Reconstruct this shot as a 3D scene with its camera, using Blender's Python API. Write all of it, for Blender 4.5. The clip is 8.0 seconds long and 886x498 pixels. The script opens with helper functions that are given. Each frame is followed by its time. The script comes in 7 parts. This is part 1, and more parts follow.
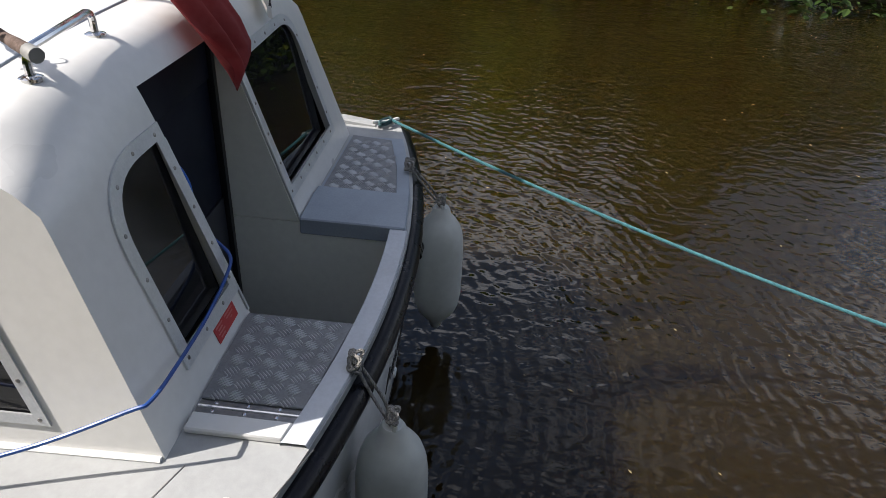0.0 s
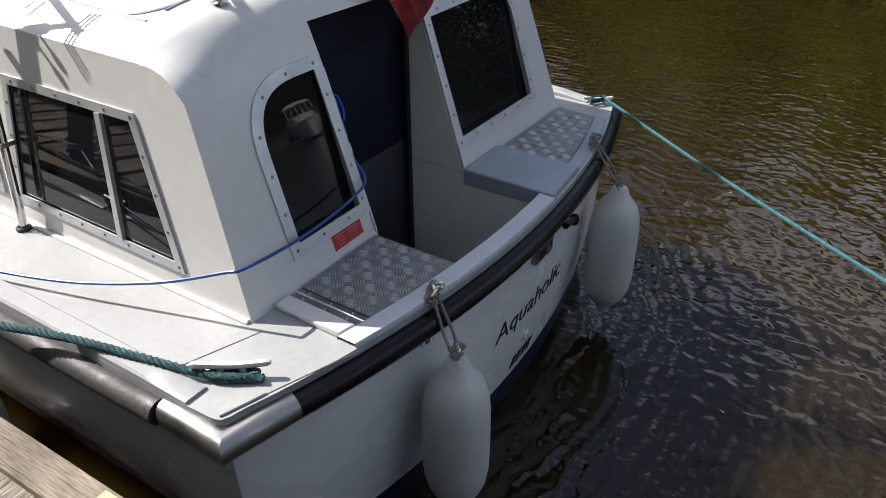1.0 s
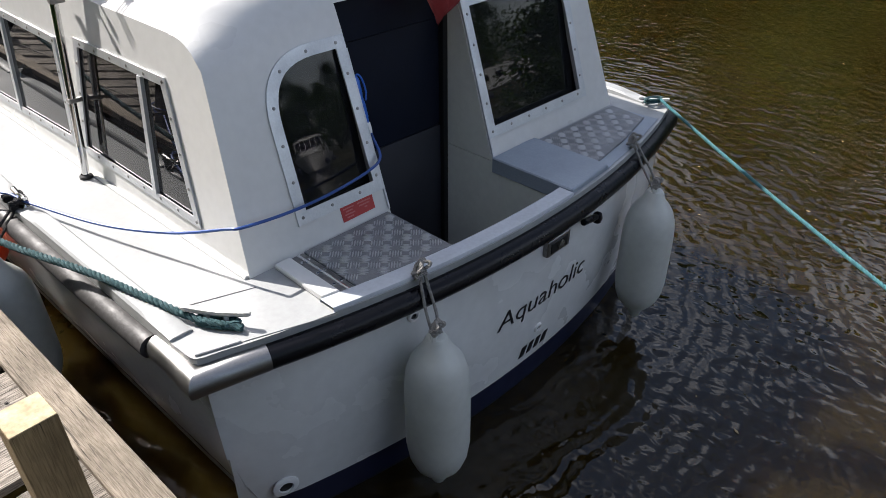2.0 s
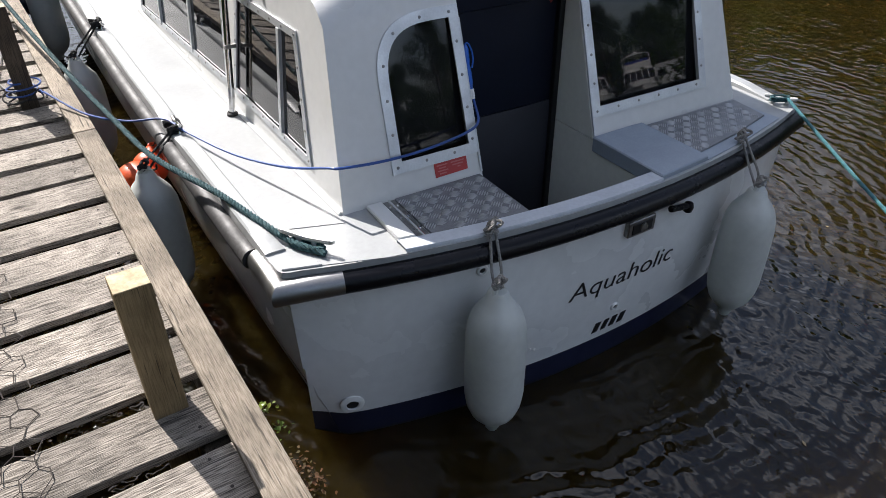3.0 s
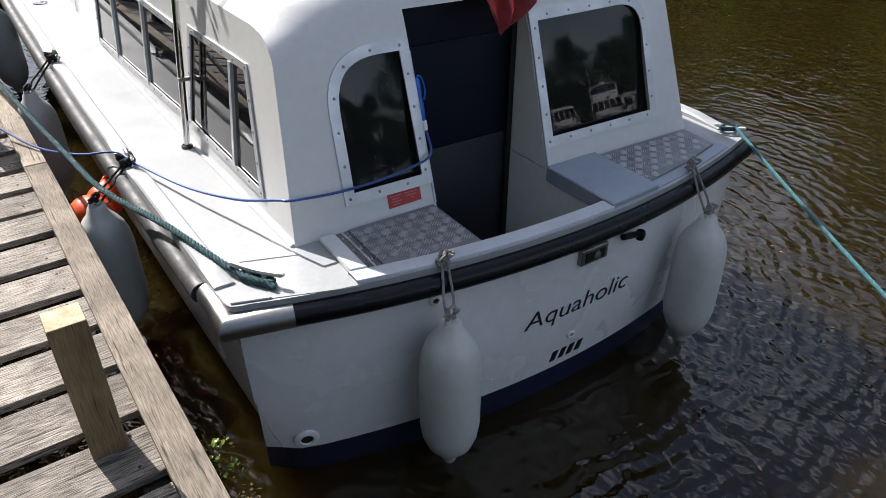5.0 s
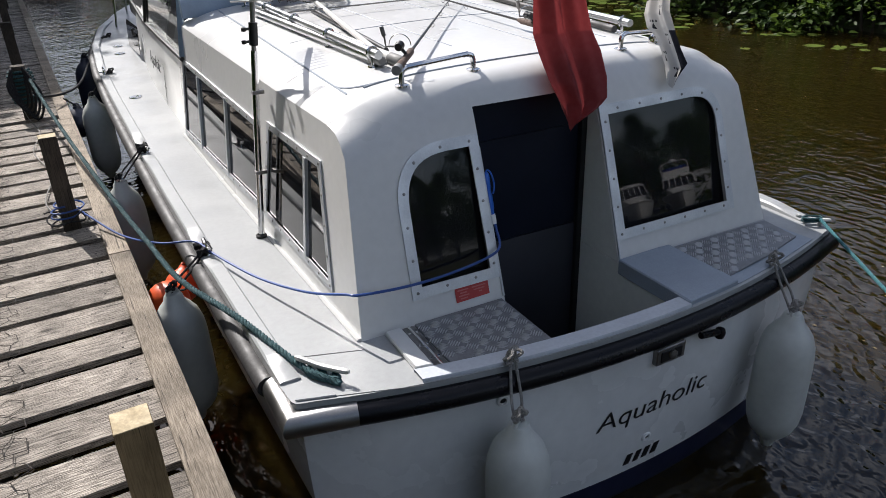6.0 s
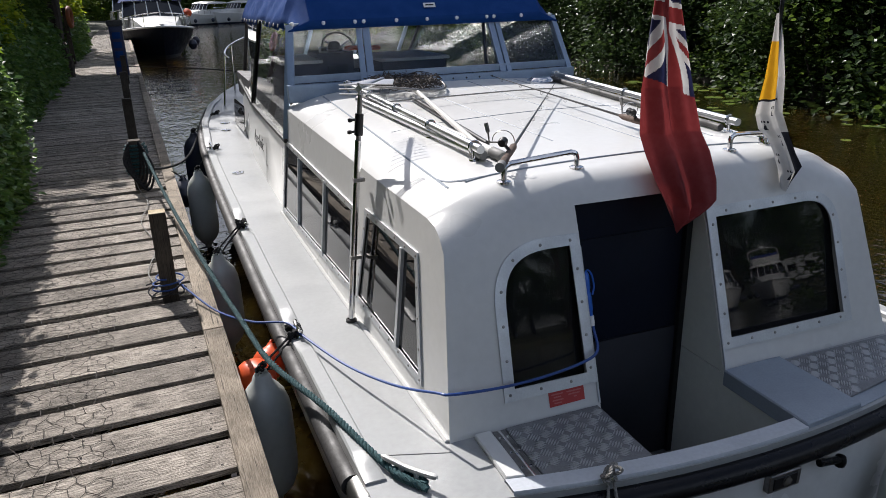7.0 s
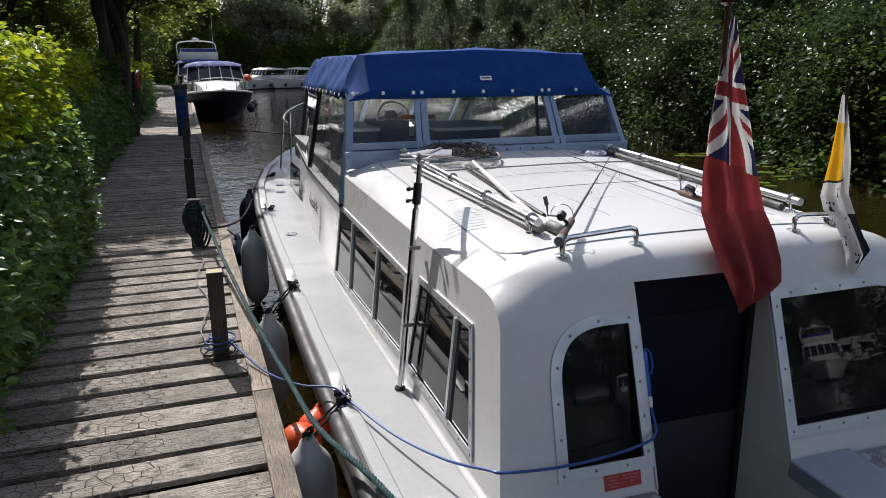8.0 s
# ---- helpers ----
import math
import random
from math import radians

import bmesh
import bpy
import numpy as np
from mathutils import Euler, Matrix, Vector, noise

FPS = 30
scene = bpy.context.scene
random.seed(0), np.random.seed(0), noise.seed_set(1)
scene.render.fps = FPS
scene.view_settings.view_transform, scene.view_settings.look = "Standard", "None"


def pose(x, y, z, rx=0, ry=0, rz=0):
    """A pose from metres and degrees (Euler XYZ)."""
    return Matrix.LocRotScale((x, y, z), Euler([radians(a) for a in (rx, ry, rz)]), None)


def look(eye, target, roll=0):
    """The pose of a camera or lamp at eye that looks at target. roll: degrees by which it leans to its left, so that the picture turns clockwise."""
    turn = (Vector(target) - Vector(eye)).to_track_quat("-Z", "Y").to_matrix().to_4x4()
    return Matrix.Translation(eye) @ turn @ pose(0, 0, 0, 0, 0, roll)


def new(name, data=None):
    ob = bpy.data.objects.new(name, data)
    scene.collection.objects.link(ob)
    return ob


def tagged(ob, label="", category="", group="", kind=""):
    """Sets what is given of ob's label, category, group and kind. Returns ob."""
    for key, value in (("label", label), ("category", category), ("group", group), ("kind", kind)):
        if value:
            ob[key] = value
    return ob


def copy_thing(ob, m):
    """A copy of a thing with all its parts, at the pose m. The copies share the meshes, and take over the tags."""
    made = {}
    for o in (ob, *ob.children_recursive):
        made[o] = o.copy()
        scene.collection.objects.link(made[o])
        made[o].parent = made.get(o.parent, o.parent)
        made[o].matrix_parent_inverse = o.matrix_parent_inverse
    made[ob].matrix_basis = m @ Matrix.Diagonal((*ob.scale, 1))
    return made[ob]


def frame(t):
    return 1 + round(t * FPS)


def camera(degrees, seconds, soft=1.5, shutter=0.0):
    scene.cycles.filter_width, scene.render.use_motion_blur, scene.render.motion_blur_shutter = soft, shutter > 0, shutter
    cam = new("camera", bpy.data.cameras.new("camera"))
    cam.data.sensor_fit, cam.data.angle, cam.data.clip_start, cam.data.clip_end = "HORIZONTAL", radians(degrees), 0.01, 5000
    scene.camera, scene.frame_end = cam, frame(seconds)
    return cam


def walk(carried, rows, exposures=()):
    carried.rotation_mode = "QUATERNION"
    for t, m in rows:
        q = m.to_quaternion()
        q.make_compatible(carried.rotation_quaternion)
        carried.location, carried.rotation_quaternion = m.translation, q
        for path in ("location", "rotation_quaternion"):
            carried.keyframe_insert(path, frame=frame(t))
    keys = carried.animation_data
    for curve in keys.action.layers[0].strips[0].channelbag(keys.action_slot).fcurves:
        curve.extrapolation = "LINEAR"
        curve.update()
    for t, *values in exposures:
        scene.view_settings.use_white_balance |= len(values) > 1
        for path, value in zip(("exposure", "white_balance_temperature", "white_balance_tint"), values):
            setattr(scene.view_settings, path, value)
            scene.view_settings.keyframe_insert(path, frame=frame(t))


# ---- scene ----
cam = camera(64.4, 8.0, soft=0.5)
PATH = [
    (0, (-2.507, -0.884, 2.631), (-0.814, -0.759, 1.573), 3.4),
    (0.5, (-2.432, -1.226, 2.585), (-0.832, -0.646, 1.535), -0.6),
    (1, (-2.429, -1.641, 2.56), (-1.032, -0.708, 1.476), -0.3),
    (1.5, (-2.34, -1.859, 2.533), (-0.981, -0.875, 1.445), 1.6),
    (2, (-2.222, -2.058, 2.558), (-1.036, -0.876, 1.464), -0.5),
    (2.2, (-2.203, -2.147, 2.529), (-1.15, -0.827, 1.457), 0.5),
    (3.3, (-2.131, -2.47, 2.603), (-1.303, -1.046, 1.468), -0.7),
    (3.5, (-2.131, -2.475, 2.599), (-1.3, -1.05, 1.468), -0.8),
    (4, (-2.107, -2.47, 2.591), (-1.253, -1.055, 1.465), -1.2),
    (4.2, (-2.108, -2.47, 2.575), (-1.238, -1.065, 1.449), -1.1),
    (5.3, (-2.038, -2.47, 2.615), (-1.105, -1.013, 1.611), 0.0),
    (5.5, (-2.027, -2.461, 2.629), (-1.116, -0.957, 1.674), -0.4),
    (6, (-2.02, -2.4, 2.65), (-1.206, -0.796, 1.776), -2.1),
    (6.5, (-2.037, -2.327, 2.678), (-1.325, -0.63, 1.896), -2.0),
    (7, (-2.055, -2.271, 2.717), (-1.397, -0.507, 2.041), -1.6),
    (7.5, (-2.074, -2.244, 2.729), (-1.473, -0.429, 2.143), -1.1),
    (8, (-2.11, -2.235, 2.743), (-1.543, -0.383, 2.243), -0.5),
]
walk(cam, [(t, look(eye, target, roll)) for t, eye, target, roll in PATH],
     [(0.0, 0.78, 6650, 13), (0.5, 0.92, 6600, 13), (1.0, 0.86, 6550, 13), (2.0, 1.05, 6500, 13), (3.5, 0.95, 6350, 13), (4.2, 0.95, 6350, 13), (5.5, 0.86, 6350, 13), (6.0, 0.52, 6350, 13), (6.5, 0.38, 6350, 13), (8.0, 0.33, 6350, 13)])

# ---- world, sun and exposure ----
SUN_AZ, SUN_EL = -13.0, 44.5     # degrees from +Y towards +X, and above the horizon
world = bpy.data.worlds.new("sky")
scene.world = world
world.use_nodes = True
_bg = world.node_tree.nodes["Background"]
_sky = world.node_tree.nodes.new("ShaderNodeTexSky")
_sky.sky_type, _sky.sun_disc = "NISHITA", False
_sky.sun_elevation, _sky.sun_rotation = radians(SUN_EL), radians(SUN_AZ)
_sky.dust_density, _sky.air_density = 1.6, 1.0
_wn, _wl = world.node_tree.nodes.new, world.node_tree.links.new
_tc, _mp, _cl, _cr, _cm = _wn("ShaderNodeTexCoord"), _wn("ShaderNodeMapping"), _wn("ShaderNodeTexNoise"), _wn("ShaderNodeMapRange"), _wn("ShaderNodeMix")
_mp.inputs["Scale"].default_value = (1.0, 1.0, 2.2)
_cl.inputs["Scale"].default_value, _cl.inputs["Detail"].default_value = 2.6, 6.0
_cr.inputs[1].default_value, _cr.inputs[2].default_value, _cr.inputs[4].default_value = 0.46, 0.68, 0.95
_cm.data_type = "RGBA"
_cg, _ca = _wn("ShaderNodeVectorMath"), _wn("ShaderNodeVectorMath")   # fair-weather clouds, white and even
_cg.operation = "SCALE"
_cg.inputs["Scale"].default_value = 0.5
_ca.inputs[1].default_value = (9.5, 9.6, 9.9)
_wl(_sky.outputs[0], _cg.inputs[0])
_wl(_cg.outputs[0], _ca.inputs[0])
_wl(_ca.outputs[0], _cm.inputs["B"])
_wl(_tc.outputs["Generated"], _mp.inputs[0])
_wl(_mp.outputs[0], _cl.inputs["Vector"])
_wl(_cl.outputs["Fac"], _cr.inputs[0])
_wl(_cr.outputs[0], _cm.inputs["Factor"])
_wl(_sky.outputs[0], _cm.inputs["A"])
_wl(_cm.outputs["Result"], _bg.inputs[0])
_bg.inputs[1].default_value = 0.080
sun = new("sun", bpy.data.lights.new("sun", "SUN"))
sun.data.energy, sun.data.angle, sun.data.color = 5.0, radians(0.53), (1.0, 0.96, 0.90)
_sd = Vector((math.sin(radians(SUN_AZ)) * math.cos(radians(SUN_EL)), math.cos(radians(SUN_AZ)) * math.cos(radians(SUN_EL)), math.sin(radians(SUN_EL))))
sun.matrix_world = look(_sd * 50, (0, 0, 0))

# ---- materials ----
def mat(name, col, rough=0.5, metal=0.0, var=0.12, scale=6.0, fine=0.0, fine_scale=60.0, bump=0.0, bump_scale=40.0, col2=None, spec=0.5, rand=0.0, coat=0.0, isl=0.0, stretch=None):
    """A Principled material: two scales of noise in the colour, noise in the roughness, and a bump."""
    m = bpy.data.materials.new(name)
    m.use_nodes = True
    nt = m.node_tree
    b = nt.nodes["Principled BSDF"]
    N, L = nt.nodes.new, nt.links.new
    tc = N("ShaderNodeTexCoord")
    src = tc.outputs["Object"]
    if stretch:
        mp = N("ShaderNodeMapping")
        mp.inputs["Scale"].default_value = stretch
        L(src, mp.inputs[0])
        src = mp.outputs[0]
    n1 = N("ShaderNodeTexNoise")
    n1.inputs["Scale"].default_value, n1.inputs["Detail"].default_value = scale, 5.0
    L(src, n1.inputs["Vector"])
    ramp = N("ShaderNodeMapRange")
    ramp.inputs[1].default_value, ramp.inputs[2].default_value = 0.3, 0.7
    L(n1.outputs["Fac"], ramp.inputs[0])
    mix = N("ShaderNodeMix")
    mix.data_type = "RGBA"
    c = (*col, 1)
    c2 = (*(col2 if col2 else [x * (1 - var) for x in col]), 1)
    mix.inputs["A"].default_value, mix.inputs["B"].default_value = c, c2
    L(ramp.outputs[0], mix.inputs["Factor"])
    out = mix.outputs["Result"]
    if fine:
        n2 = N("ShaderNodeTexNoise")
        n2.inputs["Scale"].default_value, n2.inputs["Detail"].default_value = fine_scale, 4.0
        L(src, n2.inputs["Vector"])
        mr = N("ShaderNodeMapRange")
        mr.inputs[1].default_value, mr.inputs[2].default_value = 0.3, 0.7
        mr.inputs[3].default_value, mr.inputs[4].default_value = 1 - fine, 1 + fine * 0.4
        L(n2.outputs["Fac"], mr.inputs[0])
        hsv = N("ShaderNodeHueSaturation")
        L(out, hsv.inputs["Color"])
        L(mr.outputs[0], hsv.inputs["Value"])
        out = hsv.outputs[0]
    if rand or isl:
        if rand:
            oi = N("ShaderNodeObjectInfo")
            r_out, amt = oi.outputs["Random"], rand
        else:
            oi = N("ShaderNodeNewGeometry")
            r_out, amt = oi.outputs["Random Per Island"], isl
        mr = N("ShaderNodeMapRange")
        mr.inputs[3].default_value, mr.inputs[4].default_value = 1 - amt, 1 + amt
        L(r_out, mr.inputs[0])
        hsv = N("ShaderNodeHueSaturation")
        L(out, hsv.inputs["Color"])
        L(mr.outputs[0], hsv.inputs["Value"])
        out = hsv.outputs[0]
    L(out, b.inputs["Base Color"])
    b.inputs["Metallic"].default_value = metal
    rr = N("ShaderNodeMapRange")
    rr.inputs[1].default_value, rr.inputs[2].default_value = 0.3, 0.7
    rr.inputs[3].default_value, rr.inputs[4].default_value = rough * 0.8, min(1, rough * 1.25)
    L(n1.outputs["Fac"], rr.inputs[0])
    L(rr.outputs[0], b.inputs["Roughness"])
    b.inputs["Specular IOR Level"].default_value = spec
    b.inputs["Coat Weight"].default_value = coat
    b.inputs["Coat Roughness"].default_value = 0.08
    if bump:
        n3 = N("ShaderNodeTexNoise")
        n3.inputs["Scale"].default_value, n3.inputs["Detail"].default_value = bump_scale, 6.0
        L(src, n3.inputs["Vector"])
        bp = N("ShaderNodeBump")
        bp.inputs["Strength"].default_value, bp.inputs["Distance"].default_value = bump, 0.01
        L(n3.outputs["Fac"], bp.inputs["Height"])
        L(bp.outputs[0], b.inputs["Normal"])
    return m


def leaf_mat(name, col, col2, gloss=0.35, trans=0.35, spec=0.28):
    """A leaf: coloured piece by piece, with light coming through."""
    m = bpy.data.materials.new(name)
    m.use_nodes = True
    nt = m.node_tree
    N, L = nt.nodes.new, nt.links.new
    b = nt.nodes["Principled BSDF"]
    g = N("ShaderNodeNewGeometry")
    mix = N("ShaderNodeMix")
    mix.data_type = "RGBA"
    mix.inputs["A"].default_value, mix.inputs["B"].default_value = (*col, 1), (*col2, 1)
    L(g.outputs["Random Per Island"], mix.inputs["Factor"])
    L(mix.outputs["Result"], b.inputs["Base Color"])
    b.inputs["Roughness"].default_value = gloss
    b.inputs["Specular IOR Level"].default_value = spec
    tr = N("ShaderNodeBsdfTranslucent")
    hs = N("ShaderNodeHueSaturation")
    hs.inputs["Hue"].default_value, hs.inputs["Value"].default_value = 0.485, 1.5
    L(mix.outputs["Result"], hs.inputs["Color"])
    L(hs.outputs[0], tr.inputs[0])
    ms = N("ShaderNodeMixShader")
    ms.inputs[0].default_value = trans
    L(b.outputs[0], ms.inputs[1])
    L(tr.outputs[0], ms.inputs[2])
    L(ms.outputs[0], nt.nodes["Material Output"].inputs[0])
    return m


def wood_mat(name, col, col2, axis=0, rand=0.25, rough=0.8):
    """Weathered timber with the grain along one axis."""
    m = bpy.data.materials.new(name)
    m.use_nodes = True
    nt = m.node_tree
    N, L = nt.nodes.new, nt.links.new
    b = nt.nodes["Principled BSDF"]
    tc, oi, mp = N("ShaderNodeTexCoord"), N("ShaderNodeObjectInfo"), N("ShaderNodeMapping")
    add = N("ShaderNodeVectorMath")
    sc = N("ShaderNodeVectorMath")
    sc.operation = "SCALE"
    sc.inputs["Scale"].default_value = 17.0
    L(oi.outputs["Random"], sc.inputs[0])
    L(tc.outputs["Object"], add.inputs[0])
    L(sc.outputs[0], add.inputs[1])
    s = [380.0, 380.0, 380.0]
    s[axis] = 17.0
    mp.inputs["Scale"].default_value = s
    L(add.outputs[0], mp.inputs[0])
    grain = N("ShaderNodeTexNoise")
    grain.inputs["Scale"].default_value, grain.inputs["Detail"].default_value, grain.inputs["Distortion"].default_value = 1.0, 6.0, 0.5
    L(mp.outputs[0], grain.inputs["Vector"])
    big = N("ShaderNodeTexNoise")
    big.inputs["Scale"].default_value, big.inputs["Detail"].default_value = 5.0, 4.0
    L(add.outputs[0], big.inputs["Vector"])
    mr = N("ShaderNodeMapRange")
    mr.inputs[1].default_value, mr.inputs[2].default_value = 0.38, 0.57
    L(grain.outputs["Fac"], mr.inputs[0])
    wm, wv, wx = N("ShaderNodeMapping"), N("ShaderNodeTexWave"), N("ShaderNodeMath")
    ws = [1.0, 1.0, 1.0]
    ws[axis] = 0.05
    wm.inputs["Scale"].default_value = ws
    wv.wave_type, wv.bands_direction = "BANDS", "X" if axis else "Y"
    wv.inputs["Scale"].default_value, wv.inputs["Distortion"].default_value, wv.inputs["Detail"].default_value, wv.inputs["Detail Scale"].default_value = 30.0, 16.0, 4.0, 0.5
    L(add.outputs[0], wm.inputs[0])
    L(wm.outputs[0], wv.inputs["Vector"])
    wx.operation = "MULTIPLY_ADD"
    wx.inputs[1].default_value = 0.20
    ww = N("ShaderNodeMath")
    ww.operation = "MULTIPLY"
    ww.inputs[1].default_value = 0.82
    L(mr.outputs[0], ww.inputs[0])
    L(wv.outputs["Fac"], wx.inputs[0])
    L(ww.outputs[0], wx.inputs[2])
    mix = N("ShaderNodeMix")
    mix.data_type = "RGBA"
    mix.inputs["A"].default_value, mix.inputs["B"].default_value = (*col2, 1), (*col, 1)
    L(wx.outputs[0], mix.inputs["Factor"])
    kn, km, kr = N("ShaderNodeTexVoronoi"), N("ShaderNodeMapping"), N("ShaderNodeMapRange")
    ks = [7.0, 7.0, 2.0]
    ks[axis] = 3.2
    km.inputs["Scale"].default_value = ks
    kn.inputs["Scale"].default_value = 1.0
    L(add.outputs[0], km.inputs[0])
    L(km.outputs[0], kn.inputs["Vector"])
    kr.inputs[1].default_value, kr.inputs[2].default_value, kr.inputs[3].default_value, kr.inputs[4].default_value = 0.05, 0.13, 0.42, 1.0
    L(kn.outputs["Distance"], kr.inputs[0])
    v1, v2, vm = N("ShaderNodeMapRange"), N("ShaderNodeMapRange"), N("ShaderNodeMath")
    v1.inputs[3].default_value, v1.inputs[4].default_value = 1 - rand, 1 + rand
    L(oi.outputs["Random"], v1.inputs[0])
    v2.inputs[1].default_value, v2.inputs[2].default_value, v2.inputs[3].default_value, v2.inputs[4].default_value = 0.3, 0.7, 0.62, 1.25
    L(big.outputs["Fac"], v2.inputs[0])
    vm.operation = "MULTIPLY"
    L(v1.outputs[0], vm.inputs[0])
    L(v2.outputs[0], vm.inputs[1])
    hsv = N("ShaderNodeHueSaturation")
    L(mix.outputs["Result"], hsv.inputs["Color"])
    cm, cn, cr, ck = N("ShaderNodeMapping"), N("ShaderNodeTexNoise"), N("ShaderNodeMapRange"), N("ShaderNodeMath")
    cs = [120.0, 120.0, 120.0]                   # drying cracks along the grain
    cs[axis] = 3.5
    cm.inputs["Scale"].default_value = cs
    cn.inputs["Scale"].default_value, cn.inputs["Detail"].default_value = 1.0, 3.0
    L(add.outputs[0], cm.inputs[0])
    L(cm.outputs[0], cn.inputs["Vector"])
    cr.inputs[1].default_value, cr.inputs[2].default_value, cr.inputs[3].default_value = 0.32, 0.38, 0.35
    L(cn.outputs["Fac"], cr.inputs[0])
    ck.operation = "MULTIPLY"
    L(cr.outputs[0], ck.inputs[0])
    L(kr.outputs[0], ck.inputs[1])
    k2 = N("ShaderNodeMath")
    k2.operation = "MULTIPLY"
    L(vm.outputs[0], k2.inputs[0])
    L(ck.outputs[0], k2.inputs[1])
    L(k2.outputs[0], hsv.inputs["Value"])
    L(hsv.outputs[0], b.inputs["Base Color"])
    b.inputs["Roughness"].default_value = rough
    b.inputs["Specular IOR Level"].default_value = 0.3
    bp = N("ShaderNodeBump")
    bp.inputs["Strength"].default_value, bp.inputs["Distance"].default_value = 0.8, 0.0025
    L(wx.outputs[0], bp.inputs["Height"])
    L(bp.outputs[0], b.inputs["Normal"])
    return m


def glass_mat(name, tint, rough=0.0, ior=1.5):
    m = bpy.data.materials.new(name)
    m.use_nodes = True
    b = m.node_tree.nodes["Principled BSDF"]
    b.inputs["Base Color"].default_value = (*tint, 1)
    b.inputs["Transmission Weight"].default_value = 1.0
    b.inputs["Roughness"].default_value, b.inputs["IOR"].default_value = rough, ior
    return m


def water_mat():
    m = bpy.data.materials.new("river_water")
    m.use_nodes = True
    nt = m.node_tree
    N, L = nt.nodes.new, nt.links.new
    b = nt.nodes["Principled BSDF"]
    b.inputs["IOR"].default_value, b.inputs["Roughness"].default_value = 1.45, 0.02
    b.subsurface_method = "BURLEY"
    b.inputs["Subsurface Weight"].default_value, b.inputs["Subsurface Scale"].default_value = 1.0, 0.6
    b.inputs["Subsurface Radius"].default_value = (0.9, 0.7, 0.4)
    tc = N("ShaderNodeTexCoord")
    big = N("ShaderNodeTexNoise")
    big.inputs["Scale"].default_value, big.inputs["Detail"].default_value = 0.35, 3.0
    L(tc.outputs["Object"], big.inputs["Vector"])
    mix = N("ShaderNodeMix")
    mix.data_type = "RGBA"
    mix.inputs["A"].default_value, mix.inputs["B"].default_value = (0.0126, 0.0082, 0.0019, 1), (0.0165, 0.0104, 0.0021, 1)
    L(big.outputs["Fac"], mix.inputs["Factor"])
    L(mix.outputs["Result"], b.inputs["Base Color"])
    mp = N("ShaderNodeMapping")
    mp.inputs["Rotation"].default_value = (0, 0, radians(-25))
    mp.inputs["Scale"].default_value = (1.2, 0.85, 1.0)
    L(tc.outputs["Object"], mp.inputs[0])
    h = None
    for scale, amp, det, dist in ((0.5, 0.45, 1.0, 0.5), (1.5, 0.42, 1.0, 0.4), (4.4, 0.30, 1.0, 0.5), (10.0, 0.21, 0.5, 0.5), (21.0, 0.05, 0.0, 0.4)):
        n = N("ShaderNodeTexNoise")
        n.inputs["Scale"].default_value, n.inputs["Detail"].default_value, n.inputs["Distortion"].default_value = scale, det, dist
        L(mp.outputs[0], n.inputs["Vector"])
        k = N("ShaderNodeMath")
        k.operation = "MULTIPLY"
        k.inputs[1].default_value = amp
        L(n.outputs["Fac"], k.inputs[0])
        if h:
            a = N("ShaderNodeMath")
            L(h, a.inputs[0])
            L(k.outputs[0], a.inputs[1])
            h = a.outputs[0]
        else:
            h = k.outputs[0]
    # small rings that run out from the rocking stern and die away
    off, flat, ring, ln, fall, gain = N("ShaderNodeVectorMath"), N("ShaderNodeVectorMath"), N("ShaderNodeTexWave"), N("ShaderNodeVectorMath"), N("ShaderNodeMapRange"), N("ShaderNodeMath")
    off.operation, flat.operation, ln.operation, gain.operation = "SUBTRACT", "MULTIPLY", "LENGTH", "MULTIPLY_ADD"
    off.inputs[1].default_value = (0.2, 0.9, 0.0)
    flat.inputs[1].default_value = (0.85, 1.0, 0.0)
    L(tc.outputs["Object"], off.inputs[0])
    L(off.outputs[0], flat.inputs[0])
    ring.wave_type, ring.rings_direction = "RINGS", "SPHERICAL"
    ring.inputs["Scale"].default_value, ring.inputs["Distortion"].default_value, ring.inputs["Detail"].default_value, ring.inputs["Detail Scale"].default_value = 3.1, 8.0, 2.0, 0.7
    L(flat.outputs[0], ring.inputs["Vector"])
    L(flat.outputs[0], ln.inputs[0])
    fall.inputs[1].default_value, fall.inputs[2].default_value, fall.inputs[3].default_value, fall.inputs[4].default_value = 1.2, 7.0, 0.075, 0.0
    L(ln.outputs["Value"], fall.inputs[0])
    L(ring.outputs["Fac"], gain.inputs[0])
    L(fall.outputs[0], gain.inputs[1])
    L(h, gain.inputs[2])
    h = gain.outputs[0]
    bp = N("ShaderNodeBump")
    bp.inputs["Strength"].default_value, bp.inputs["Distance"].default_value = 1.0, 0.036
    L(h, bp.inputs["Height"])
    L(bp.outputs[0], b.inputs["Normal"])
    return m


M_GEL = mat("white_gelcoat", (0.63, 0.63, 0.615), 0.32, var=0.05, scale=1.7, fine=0.04, fine_scale=25, bump=0.03, bump_scale=9, coat=0.2)
M_HULL = mat("hull_gelcoat", (0.73, 0.74, 0.735), 0.25, var=0.07, scale=2.2, fine=0.05, fine_scale=18, bump=0.02, bump_scale=7, coat=0.3)
M_DECK = mat("deck_paint", (0.35, 0.36, 0.36), 0.36, var=0.16, scale=3.5, fine=0.07, fine_scale=40, bump=0.05, bump_scale=160)
# white coaming in the cabin's shade: that blue-grey is put into the paint
M_COAM = mat("shaded_coaming_paint", (0.50, 0.53, 0.57), 0.45, var=0.12, scale=6, fine=0.08, fine_scale=60, bump=0.04, bump_scale=120)
